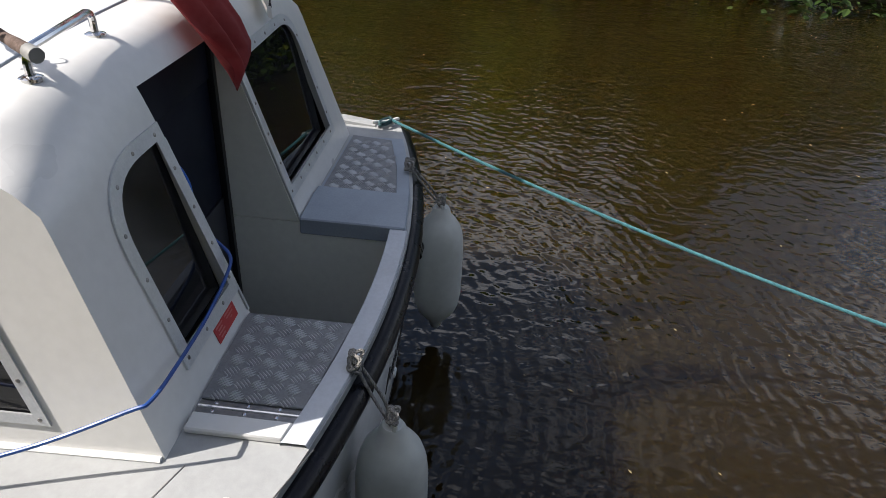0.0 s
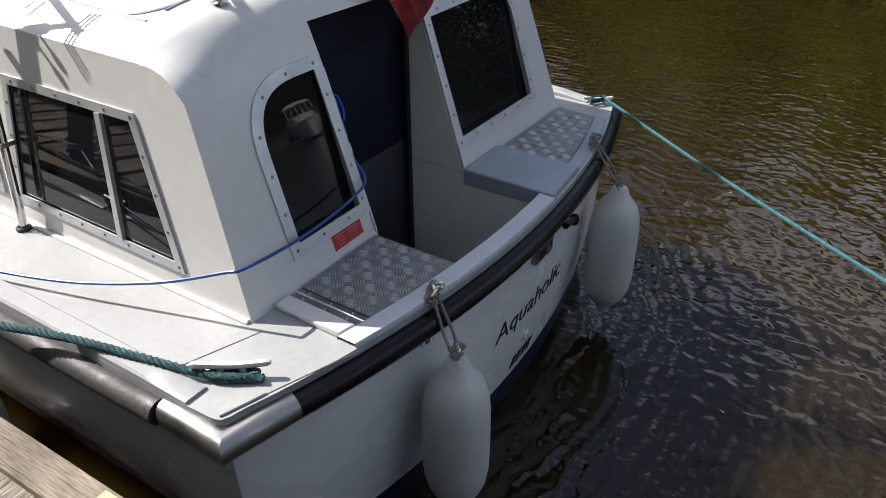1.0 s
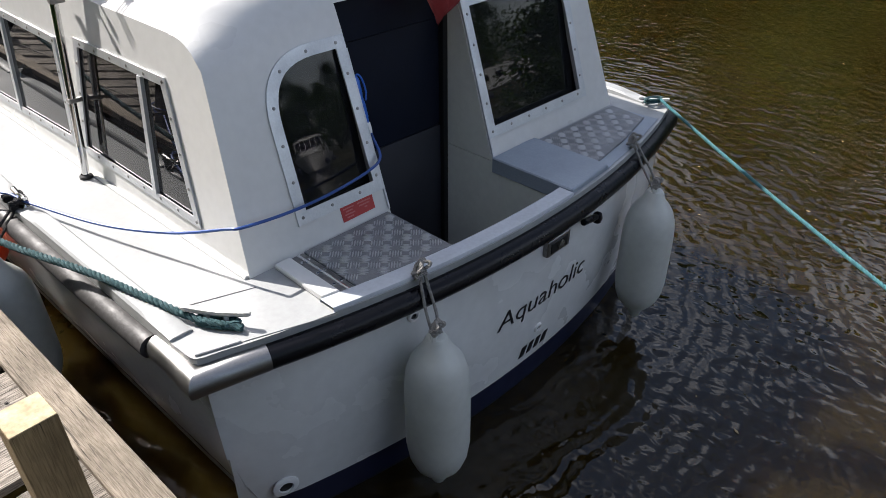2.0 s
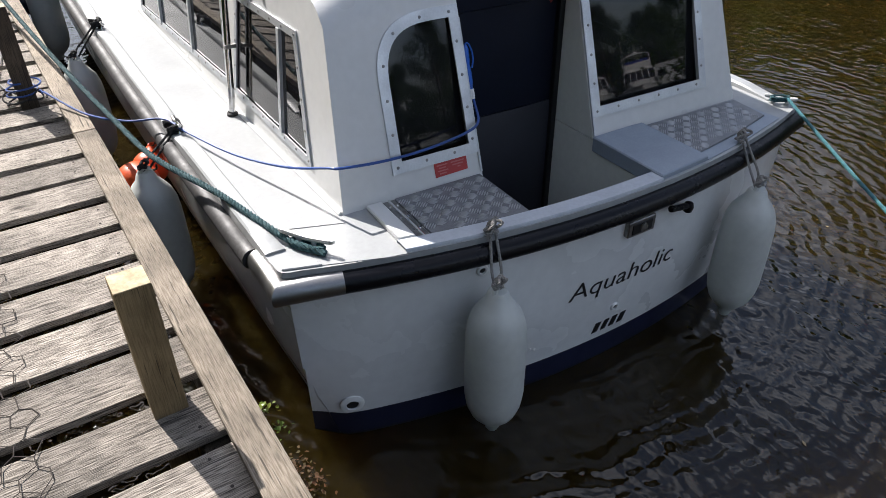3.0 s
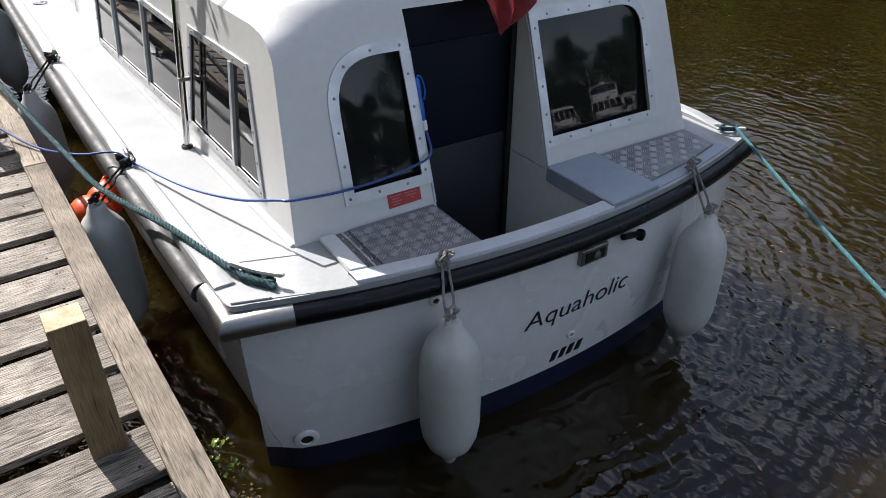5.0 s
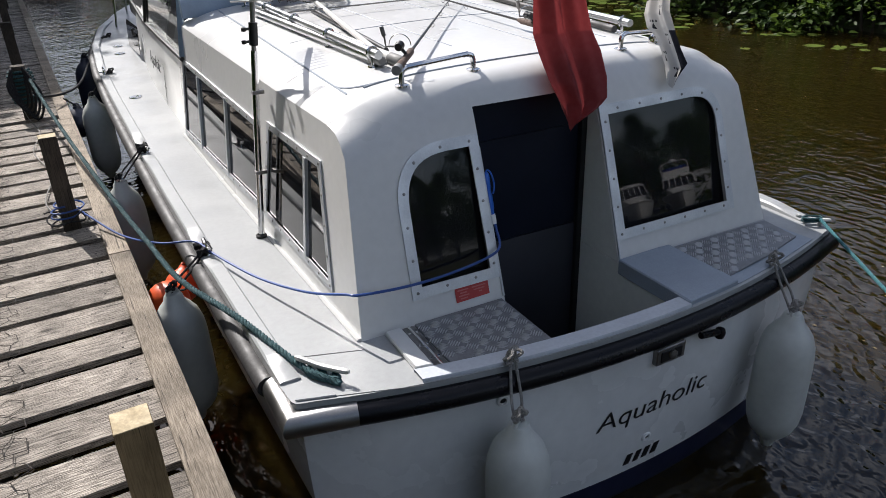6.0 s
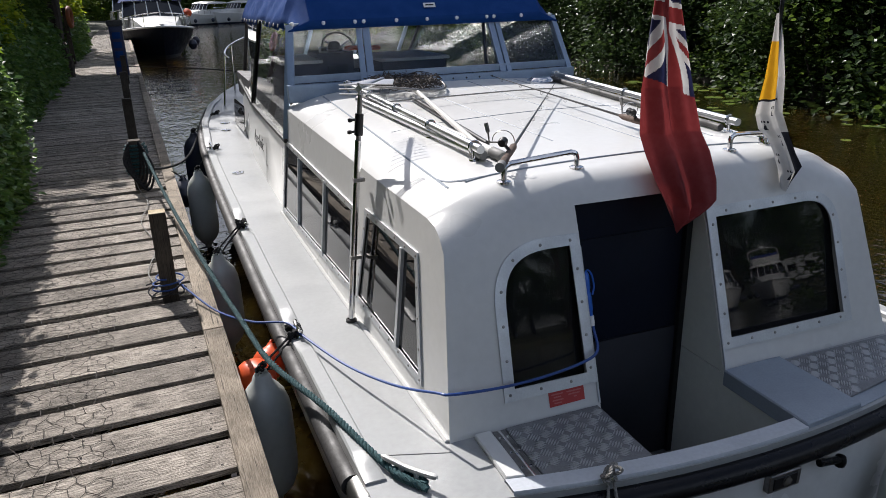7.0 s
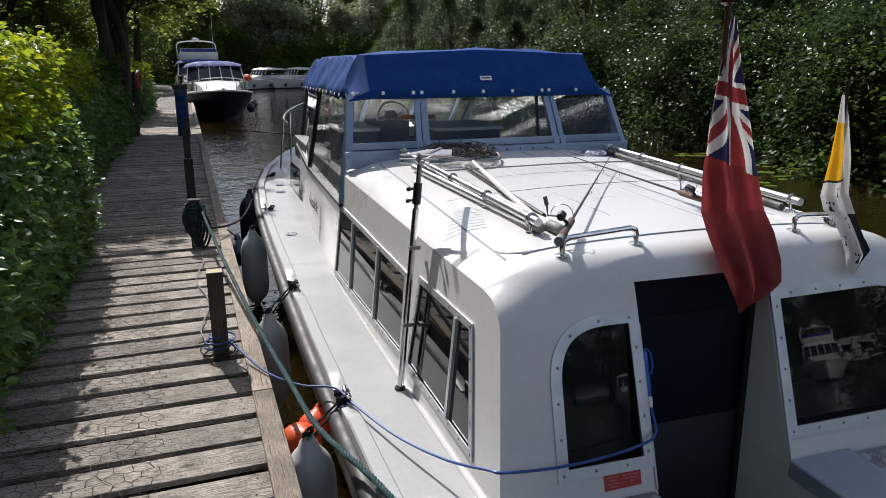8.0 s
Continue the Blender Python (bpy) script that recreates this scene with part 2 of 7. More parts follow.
M_NAVY = mat("navy_boot_stripe", (0.012, 0.016, 0.045), 0.35, var=0.3, scale=6)
M_CREAM = mat("cream_panel", (0.70, 0.71, 0.66), 0.4, var=0.06, scale=2.0, fine=0.05, fine_scale=30)
M_GREY = mat("blue_grey_deck_paint", (0.29, 0.335, 0.39), 0.5, var=0.12, scale=5, fine=0.08, fine_scale=120, bump=0.05, bump_scale=200)
M_ALU = mat("aluminium", (0.70, 0.71, 0.72), 0.33, 1.0, var=0.15, scale=12, fine=0.1, fine_scale=150)
M_ALUF = mat("window_aluminium", (0.62, 0.64, 0.66), 0.45, 0.75, var=0.12, scale=9, fine=0.08, fine_scale=120)
# plate darker than its tread: shade between the bars put into the colour
M_PLATE = mat("dull_shaded_plate", (0.23, 0.235, 0.245), 0.5, 0.35, var=0.2, scale=10, fine=0.15, fine_scale=120)
M_TREAD = mat("worn_tread", (0.46, 0.465, 0.475), 0.42, 0.5, var=0.15, scale=12, fine=0.1, fine_scale=150)
M_BRUSH = mat("brushed_steel", (0.34, 0.335, 0.33), 0.36, 1.0, var=0.15, scale=9, fine=0.12, fine_scale=160, bump=0.05, bump_scale=260, stretch=(1, 1, 6))
M_STEEL = mat("polished_steel", (0.75, 0.75, 0.75), 0.13, 1.0, var=0.1, scale=14, fine=0.08, fine_scale=90)
M_DARKST = mat("weathered_steel_trim", (0.33, 0.32, 0.31), 0.34, 0.9, var=0.35, scale=11, fine=0.2, fine_scale=60)
M_RUB = mat("black_rubber", (0.004, 0.004, 0.0065), 0.30, spec=0.25, var=0.3, scale=14, fine=0.2, fine_scale=70, bump=0.15, bump_scale=60)
M_RUBG = mat("scuffed_grey_rubber", (0.055, 0.053, 0.052), 0.58, var=0.4, scale=9, fine=0.25, fine_scale=50, bump=0.25, bump_scale=45)
M_FEND = mat("fender_vinyl", (0.54, 0.56, 0.53), 0.38, var=0.08, scale=5, fine=0.06, fine_scale=25, bump=0.04, bump_scale=14)
M_FENDB = mat("dark_fender_vinyl", (0.02, 0.025, 0.05), 0.4, var=0.3, scale=6)
M_GLASS = glass_mat("tinted_glass", (0.035, 0.037, 0.043), ior=1.42)
M_GLASS.node_tree.nodes["Principled BSDF"].inputs["Transmission Weight"].default_value = 0.75
M_CLEAR = glass_mat("clear_acrylic", (0.86, 0.88, 0.88), ior=1.45)
M_DARK = mat("dark_cabin_inside", (0.020, 0.022, 0.028), 0.6, var=0.25, scale=4, fine=0.2, fine_scale=40)
M_DOOR = mat("dark_door_panel", (0.007, 0.010, 0.021), 0.42, spec=0.15, var=0.25, scale=3, fine=0.1, fine_scale=40)
M_PLANK = wood_mat("weathered_plank", (0.42, 0.372, 0.318), (0.07, 0.059, 0.047))
M_BEAM = wood_mat("weathered_edge_beam", (0.36, 0.305, 0.24), (0.19, 0.155, 0.115), axis=1)
M_POST = wood_mat("newer_post_timber", (0.31, 0.23, 0.125), (0.22, 0.16, 0.085), axis=2)
M_POSTD = wood_mat("dark_wet_post_timber", (0.075, 0.060, 0.045), (0.035, 0.028, 0.022), axis=2)
M_ENDG = mat("sawn_end_grain", (0.52, 0.42, 0.26), 0.8, var=0.3, scale=20, fine=0.25, fine_scale=90, bump=0.3)
M_TEAL = mat("teal_rope", (0.055, 0.21, 0.24), 0.8, var=0.4, scale=60, fine=0.3, fine_scale=200, bump=0.4, bump_scale=300)
M_TEALD = mat("dark_green_rope", (0.025, 0.085, 0.095), 0.8, var=0.4, scale=60, fine=0.3, fine_scale=200, bump=0.4, bump_scale=300)
M_BLUE = mat("blue_cable", (0.015, 0.065, 0.27), 0.4, var=0.2, scale=20)
M_BLUEP = mat("blue_plastic", (0.02, 0.13, 0.55), 0.35, var=0.15, scale=20)
M_GROPE = mat("grey_rope", (0.30, 0.29, 0.27), 0.85, var=0.35, scale=70, fine=0.3, fine_scale=260, bump=0.4, bump_scale=300)
M_BROPE = mat("black_rope", (0.015, 0.015, 0.017), 0.85, var=0.35, scale=70)
M_ORANGE = mat("orange_vinyl", (0.72, 0.10, 0.025), 0.42, var=0.12, scale=5, fine=0.06, fine_scale=30)
M_RED = mat("red_sticker", (0.42, 0.035, 0.035), 0.45, var=0.12, scale=9)
M_REDP = mat("sticker_print", (0.50, 0.13, 0.12), 0.5, var=0.1)
M_BLACK = mat("black_paint", (0.008, 0.008, 0.009), 0.4, var=0.3, scale=10)
M_CANV = mat("navy_canvas", (0.011, 0.056, 0.225), 0.9, spec=0.12, var=0.15, scale=8, fine=0.15, fine_scale=300, bump=0.25, bump_scale=350)
M_WHITE = mat("white_paint", (0.78, 0.78, 0.77), 0.4, var=0.06, scale=3)
M_WIRE = mat("galvanised_wire", (0.045, 0.036, 0.03), 0.75, 0.0, var=0.3, scale=30)
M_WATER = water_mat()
M_SOIL = mat("bank_soil", (0.055, 0.045, 0.028), 0.95, var=0.5, scale=1.5, fine=0.4, fine_scale=12, col2=(0.03, 0.045, 0.015), bump=0.6, bump_scale=6)
M_BARK = mat("bark", (0.055, 0.042, 0.032), 0.9, var=0.4, scale=6, fine=0.4, fine_scale=30, bump=0.8, bump_scale=22, stretch=(1, 1, 0.25))
# hedge-top leaf: young growth, with sunlight put into its yellow
M_LEAFB = leaf_mat("sunlit_young_leaf", (0.27, 0.31, 0.014), (0.10, 0.19, 0.014), 0.38, 0.52)
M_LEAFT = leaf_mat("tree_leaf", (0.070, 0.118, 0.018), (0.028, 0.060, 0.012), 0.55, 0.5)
M_LEAFD = leaf_mat("dark_tree_leaf", (0.042, 0.076, 0.019), (0.022, 0.045, 0.012))
M_LEAFM = leaf_mat("light_tree_leaf", (0.15, 0.205, 0.028), (0.060, 0.115, 0.018), 0.5, 0.5)
# leaf of the trees at the bend, paled to put distance haze into it
M_LEAFS = leaf_mat("hazy_far_leaf", (0.24, 0.28, 0.16), (0.13, 0.17, 0.10), 0.5, 0.5, 0.6)
M_LEAFW = leaf_mat("willow_leaf", (0.24, 0.29, 0.055), (0.13, 0.18, 0.035), 0.5, 0.62, 0.5)
M_LILY = leaf_mat("lily_pad", (0.20, 0.24, 0.05), (0.10, 0.15, 0.03), 0.3, 0.1)

# ---- mesh helpers ----
def link_mesh(name, bm, material, smooth=True, angle=35):
    me = bpy.data.meshes.new(name)
    bmesh.ops.recalc_face_normals(bm, faces=bm.faces)
    bm.to_mesh(me)
    bm.free()
    for m in (material if isinstance(material, (list, tuple)) else [material]):
        me.materials.append(m)
    if smooth:
        me.shade_smooth()
        me.set_sharp_from_angle(angle=radians(angle))
    return me


def part(name, bm, material, parent=None, label="", smooth=True, angle=35):
    """One mesh object, under a thing or under a part."""
    ob = new(name, link_mesh(name, bm, material, smooth, angle))
    if parent is not None:
        ob.parent = parent
    if label:
        tagged(ob, label)
    return ob


def thing(name, label, category, group="", at=(0, 0, 0)):
    ob = new(name)
    ob.empty_display_size = 0.1
    ob.location = at
    return tagged(ob, label, category, group)


def whole(name, bm, material, label, category, group="", kind="", smooth=True, angle=35):
    return tagged(part(name, bm, material, None, "", smooth, angle), label, category, group, kind)


def box(bm, lo, hi, bevel=0.0, m=None):
    """A box between two corners, with chamfered edges, and moved by m."""
    c = [(a + b) / 2 for a, b in zip(lo, hi)]
    s = [abs(b - a) for a, b in zip(lo, hi)]
    t = bmesh.new()
    bmesh.ops.create_cube(t, size=1, matrix=Matrix.Translation(c) @ Matrix.Diagonal((*s, 1)))
    if bevel:
        bmesh.ops.bevel(t, geom=t.edges[:], offset=min(bevel, min(s) * 0.45), segments=2, profile=0.7, affect="EDGES")
    add_bm(bm, t, m)


def add_bm(bm, t, m=None):
    if m is not None:
        t.transform(m)
    me = bpy.data.meshes.new("tmp")
    t.to_mesh(me)
    t.free()
    bm.from_mesh(me)
    bpy.data.meshes.remove(me)


def prism(bm, pts, depth, m=None, bevel=0.0):
    """A flat outline (x, y) made depth thick along z."""
    t = bmesh.new()
    f = t.faces.new([t.verts.new((x, y, 0)) for x, y in pts])
    r = bmesh.ops.extrude_face_region(t, geom=[f])
    bmesh.ops.translate(t, verts=[v for v in r["geom"] if isinstance(v, bmesh.types.BMVert)], vec=(0, 0, depth))
    if bevel:
        bmesh.ops.bevel(t, geom=t.edges[:], offset=bevel, segments=1, affect="EDGES")
    add_bm(bm, t, m)


def ring_prism(bm, outer, inner, depth, m=None):
    """A flat frame between two outlines with equally many points, depth thick along z."""
    t = bmesh.new()
    n = len(outer)
    vs = [[t.verts.new((x, y, z)) for x, y in o] for o, z in ((outer, 0), (outer, depth), (inner, depth), (inner, 0))]
    for a, b in ((0, 1), (1, 2), (2, 3), (3, 0)):
        for i in range(n):
            j = (i + 1) % n
            t.faces.new((vs[a][i], vs[a][j], vs[b][j], vs[b][i]))
    add_bm(bm, t, m)


def tube(bm, pts, r, n=8, closed=False, caps=True):
    """A round bar along points; r is one radius, or one for each point."""
    pts = [Vector(p) for p in pts]
    k = len(pts)
    rr = r if isinstance(r, (list, tuple)) else [r] * k
    d0 = (pts[1] - pts[0]).normalized()
    u = d0.orthogonal().normalized()
    rings = []
    for i, p in enumerate(pts):
        a = pts[i - 1] if (i or closed) else p
        b = pts[(i + 1) % k] if (i < k - 1 or closed) else p
        d = (b - a).normalized()
        u = (u - d * u.dot(d)).normalized()
        w = d.cross(u)
        rings.append([bm.verts.new(p + (u * math.cos(2 * math.pi * j / n) + w * math.sin(2 * math.pi * j / n)) * rr[i]) for j in range(n)])
    for i in range(k if closed else k - 1):
        A, B = rings[i], rings[(i + 1) % k]
        for j in range(n):
            bm.faces.new((A[j], A[(j + 1) % n], B[(j + 1) % n], B[j]))
    if caps and not closed:
        bm.faces.new(rings[0])
        bm.faces.new(rings[-1])


def smooth_path(pts, step=6):
    """A Catmull-Rom line through points."""
    P = [Vector(p) for p in pts]
    P = [2 * P[0] - P[1]] + P + [2 * P[-1] - P[-2]]
    out = []
    for i in range(1, len(P) - 2):
        a, b, c, d = P[i - 1:i + 3]
        for j in range(step):
            t = j / step
            out.append(0.5 * ((2 * b) + (c - a) * t + (2 * a - 5 * b + 4 * c - d) * t * t + (3 * b - a - 3 * c + d) * t ** 3))
    out.append(P[-2])
    return out


def rope(bm, pts, r, turns=14.0, n=5, sub=5):
    """A three-strand laid rope along points; turns: twists in a metre."""
    line = smooth_path(pts, sub)
    fine = []
    for a, b in zip(line, line[1:]):
        seg = (b - a).length
        k = max(1, int(seg * turns * 6))
        fine += [a + (b - a) * (i / k) for i in range(k)]
    fine.append(line[-1])
    d0 = (fine[1] - fine[0]).normalized()
    u = d0.orthogonal().normalized()
    strands = [[], [], []]
    s = 0.0
    for i, p in enumerate(fine):
        if i:
            s += (p - fine[i - 1]).length
        d = (fine[min(i + 1, len(fine) - 1)] - fine[max(i - 1, 0)]).normalized()
        u = (u - d * u.dot(d)).normalized()
        w = d.cross(u)
        for q in range(3):
            a = 2 * math.pi * (s * turns + q / 3)
            strands[q].append(p + (u * math.cos(a) + w * math.sin(a)) * r * 0.52)
    for q in strands:
        tube(bm, q, r * 0.56, n)


def revolve(bm, prof, n=24, m=None):
    """A turned body round z from (radius, height) pairs."""
    t = bmesh.new()
    rings = []
    for r, z in prof:
        if r < 1e-5:
            rings.append([t.verts.new((0, 0, z))])
        else:
            rings.append([t.verts.new((r * math.cos(2 * math.pi * i / n), r * math.sin(2 * math.pi * i / n), z)) for i in range(n)])
    for A, B in zip(rings, rings[1:]):
        for i in range(n):
            j = (i + 1) % n
            if len(A) == 1 and len(B) == 1:
                continue
            if len(A) == 1:
                t.faces.new((A[0], B[i], B[j]))
            elif len(B) == 1:
                t.faces.new((A[i], A[j], B[0]))
            else:
                t.faces.new((A[i], A[j], B[j], B[i]))
    add_bm(bm, t, m)


def grid(bm, rows):
    """A sheet through rows of points."""
    vs = [[bm.verts.new(p) for p in r] for r in rows]
    for A, B in zip(vs, vs[1:]):
        for i in range(len(A) - 1):
            bm.faces.new((A[i], A[i + 1], B[i + 1], B[i]))
    return vs


def torus(bm, R, r, m=None, n=28, k=10):
    t = bmesh.new()
    tube(t, [(R * math.cos(2 * math.pi * i / n), R * math.sin(2 * math.pi * i / n), 0) for i in range(n)], r, k, closed=True)
    add_bm(bm, t, m)


def round_poly(pts, radii, n=6):
    """An outline with its corners rounded, each by its own radius."""
    out = []
    k = len(pts)
    for i, (p, r) in enumerate(zip(pts, radii)):
        p, a, b = Vector(p), Vector(pts[i - 1]), Vector(pts[(i + 1) % k])
        if r <= 0:
            out.append(tuple(p))
            continue
        da, db = (a - p).normalized(), (b - p).normalized()
        ang = da.angle(db)
        t = r / math.tan(ang / 2)
        p0, p1 = p + da * t, p + db * t
        for j in range(n + 1):
            s = j / n
            out.append(tuple((1 - s) ** 2 * p0 + 2 * s * (1 - s) * p + s * s * p1))
    return out


def inset_poly(pts, d):
    """An outline moved inwards by d (counter-clockwise outlines)."""
    out = []
    k = len(pts)
    for i in range(k):
        p, a, b = Vector(pts[i]), Vector(pts[i - 1]), Vector(pts[(i + 1) % k])
        e1, e2 = (p - a).normalized(), (b - p).normalized()
        n1, n2 = Vector((-e1.y, e1.x)), Vector((-e2.y, e2.x))
        n = (n1 + n2).normalized()
        out.append(tuple(p + n * d / max(0.35, n.dot(n1))))
    return out


def cut(ob, cutters, angle=30):
    """Takes the cutters' bodies out of a mesh, and keeps the result as a plain mesh."""
    mods = []
    for c in cutters:
        md = ob.modifiers.new("cut", "BOOLEAN")
        md.operation, md.solver, md.object = "DIFFERENCE", "EXACT", c
        mods.append(md)
    dg = bpy.context.evaluated_depsgraph_get()
    me = bpy.data.meshes.new_from_object(ob.evaluated_get(dg))
    old = ob.data
    ob.modifiers.clear()
    ob.data = me
    me.set_sharp_from_angle(angle=radians(angle))
    bpy.data.meshes.remove(old)
    for c in cutters:
        bpy.data.objects.remove(c)
    me.set_sharp_from_angle(angle=radians(30))
    return ob

# ---- the cruiser: hull ----
def lerp_table(t, x):
    if x <= t[0][0]:
        return t[0][1]
    for (a, fa), (b, fb) in zip(t, t[1:]):
        if x <= b:
            s = (x - a) / (b - a)
            return fa + (fb - fa) * s
    return t[-1][1]


BEAM = [(-0.33, 1.600), (0.0, 1.622), (1.0, 1.665), (2.0, 1.705), (3.0, 1.735), (4.0, 1.765), (5.0, 1.79), (6.0, 1.80), (7.0, 1.77), (8.0, 1.62), (9.0, 1.34), (9.8, 0.98), (10.4, 0.58), (10.8, 0.0)]
SHEER = [(-0.6, 1.035), (0.0, 1.035), (1.0, 1.045), (2.0, 1.07), (3.0, 1.10), (4.7, 1.165), (7.0, 1.30), (9.5, 1.48), (11.0, 1.58)]
beam_at = lambda y: lerp_table(BEAM, y)
sheer = lambda y: lerp_table(SHEER, y)
HC = -0.10                                   # the hull's centre line
transom_y = lambda x: -0.545 + 0.245 * ((x - HC) / 1.50) ** 2


def plan_outline():
    """The deck's outline, from the bow down the port side, over the transom and up the starboard side."""
    port = []
    y = 10.8
    for i in range(46):
        y = 10.8 - (10.8 + 0.26) * (i / 45) ** 0.85
        port.append((-max(beam_at(y), -HC), y))
    port[0] = (HC, 10.8)
    corner = [(-1.600, -0.285), (-1.588, -0.305), (-1.56, -0.318)]
    tr = [(HC - 1.41 + 2.82 * i / 30, transom_y(HC - 1.41 + 2.82 * i / 30)) for i in range(31)]
    half = port + corner
    return half + tr + [(2 * HC - x, y) for x, y in reversed(half[1:])]


PLAN = plan_outline()


def outline_at(d):
    """The plan moved inwards by d."""
    k = len(PLAN)
    out = []
    for i in range(k):
        p, a, b = Vector(PLAN[i]), Vector(PLAN[i - 1]), Vector(PLAN[(i + 1) % k])
        e = (b - a).normalized()
        nrm = Vector((-e.y, e.x))
        q = p + nrm * d * (1.0 if p.y > -0.27 or d < 0 else 0.45 if abs(p.x - HC) < 1.3 else 0.45 + 0.55 * (abs(p.x - HC) - 1.3) / 0.2)
        if (q.x - HC) * (p.x - HC) < 0:
            q.x = HC
        out.append((q.x, q.y))
    return out


cruiser = thing("motor_cruiser", "white fibreglass river cruiser with rounded aft cabin, moored alongside", "boat")


def boot_top(x, y):
    """Height of the paint line over the water."""
    return 0.165 + 0.02 * max(0, y)


def hull_band(levels):
    """A band of the hull's skin; levels: (share from sheer 0 to paint line 1, inset), or absolute heights as (None, inset, z)."""
    bm = bmesh.new()
    rows = []
    for lv in levels:
        o = outline_at(lv[1])
        row = []
        for (x, y), (px, py) in zip(o, PLAN):
            top, low = sheer(py) - 0.03, boot_top(px, py)
            z = top + (low - top) * lv[0] if lv[0] is not None else low + lv[2]
            row.append((x, y, z))
        rows.append(row + row[:1])
    vs = grid(bm, rows)
    bmesh.ops.remove_doubles(bm, verts=bm.verts[:], dist=0.0005)
    return bm


HULL_FORM = [(0, 0.012), (0.10, 0.034), (0.35, 0.042), (0.6, 0.058), (0.85, 0.108), (1.0, 0.148)]
part("hull", hull_band(HULL_FORM), M_HULL, cruiser, "white gelcoat hull")
part("boot_stripe", hull_band([(None, 0.146, 0.0), (None, 0.165, -0.08), (None, 0.185, -0.15)]), M_NAVY, cruiser, "navy blue boot stripe")
part("hull_bottom", hull_band([(None, 0.185, -0.148), (None, 0.26, -0.35), (None, 0.5, -0.62)]), M_BLACK, cruiser, "dark antifouled bottom")

# deck, with the cockpit well taken out
bm = bmesh.new()
o = outline_at(0.012)
n = len(o)
half = n // 2
top = [bm.verts.new((x, y, sheer(py))) for (x, y), (px, py) in zip(o, PLAN)]
low = [bm.verts.new((x, y, sheer(py) - 0.05)) for (x, y), (px, py) in zip(o, PLAN)]
for i in range(n):
    j = (i + 1) % n
    bm.faces.new((top[i], top[j], low[j], low[i]))
for ring in (top, low):
    for i in range(0, half):
        a, b, c, d = ring[i], ring[i + 1], ring[(n - i - 1) % n], ring[(n - i) % n]
        vs = []
        for v in (a, b, c, d):
            if v not in vs:
                vs.append(v)
        if len(vs) > 2:
            bm.faces.new(vs)
deck = part("deck", bm, M_DECK, cruiser, "white side decks and stern deck")
WELL = (-0.53, 0.17, -0.455, 2.6)    # x0, x1, y0, y1 of the cockpit well and the passage into the cabin
cb = bmesh.new()
box(cb, (WELL[0], WELL[2], 0.2), (WELL[1], WELL[3], 1.6))
cut(deck, [part("cutter", cb, M_GEL)])

# rubbing strake: black on the transom, scuffed grey along the sides, steel caps at the corners
def strake(i0, i1, r, out, dz, squash=1.0, closed=False):
    bm = bmesh.new()
    o = outline_at(-out)
    tube(bm, [(o[i][0], o[i][1], sheer(PLAN[i][1]) - dz) for i in range(i0, i1)], r, 12)
    return bm


ic = 46                                     # where the stern corner begins in the outline
part("transom_strake", strake(ic + 4, n - ic + 1, 0.048, 0.004, 0.074), M_RUB, cruiser, "black rubber rubbing strake")
part("side_strake", strake(8, ic - 1, 0.046, 0.004, 0.068), M_RUBG, cruiser, "scuffed grey rubber rubbing strake")
part("side_strake", strake(n - ic + 1, n - 8, 0.046, 0.004, 0.068), M_RUBG, cruiser, "scuffed grey rubber rubbing strake")
def corner_cap(a, c, b, r):
    """A mitred steel cover round the stern's corner, from a over the corner c to b."""
    bm = bmesh.new()
    a, c, b = Vector(a), Vector(c), Vector(b)
    d1, d2 = (c - a).normalized(), (b - c).normalized()
    up = Vector((0, 0, 1))
    mid = (d1 + d2).normalized()
    rings = [[], [], []]
    for j in range(20):
        t = 2 * math.pi * j / 20
        o1 = d1.cross(up).normalized() * math.cos(t) * r + up * math.sin(t) * r
        o2 = d2.cross(up).normalized() * math.cos(t) * r + up * math.sin(t) * r
        rings[0].append(bm.verts.new(a + o1))
        rings[1].append(bm.verts.new(c + o1 - d1 * (o1.dot(mid) / d1.dot(mid))))
        rings[2].append(bm.verts.new(b + o2))
    for A, B in zip(rings, rings[1:]):
        for j in range(20):
            bm.faces.new((A[j], A[(j + 1) % 20], B[(j + 1) % 20], B[j]))
    for ring in (rings[0], rings[2]):
        bm.faces.new(ring)
    bmesh.ops.recalc_face_normals(bm, faces=bm.faces[:])
    return bm


part("corner_cap", corner_cap((-1.602, -0.060, 0.962), (-1.602, -0.316, 0.962), (-1.372, transom_y(-1.372) - 0.002, 0.962), 0.051), M_BRUSH, cruiser, "brushed steel mitred corner cap", angle=30)

# toe rail along the deck edge, in lengths
def toe_rail(y0, y1, side):
    """A flat moulded lip with rounded ends."""
    bm = bmesh.new()
    k = 26
    rows = []
    for i in range(k + 1):
        y = y0 + (y1 - y0) * i / k
        f = min(1.0, 4.0 * min(i, k - i) / k + 0.35)
        xo = HC + side * (beam_at(y) + HC - 0.012)
        z = sheer(y)
        w = 0.085
        rows.append([(xo - side * a * w, y, z + 0.03 * b * f) for a, b in ((0, -0.2), (0.02, 0.75), (0.12, 1.0), (0.86, 1.0), (0.97, 0.7), (1.0, -0.2))])
    vs = grid(bm, rows)
    for r in (vs[0], vs[-1]):
        bm.faces.new(r)
    return bm


for y0, y1 in ((-0.16, 1.09), (1.19, 2.98), (3.1, 5.6), (5.75, 8.5)):
    for side in (-1, 1):
        part("toe_rail", toe_rail(y0, y1, side), M_DECK, cruiser, "pale moulded toe rail")

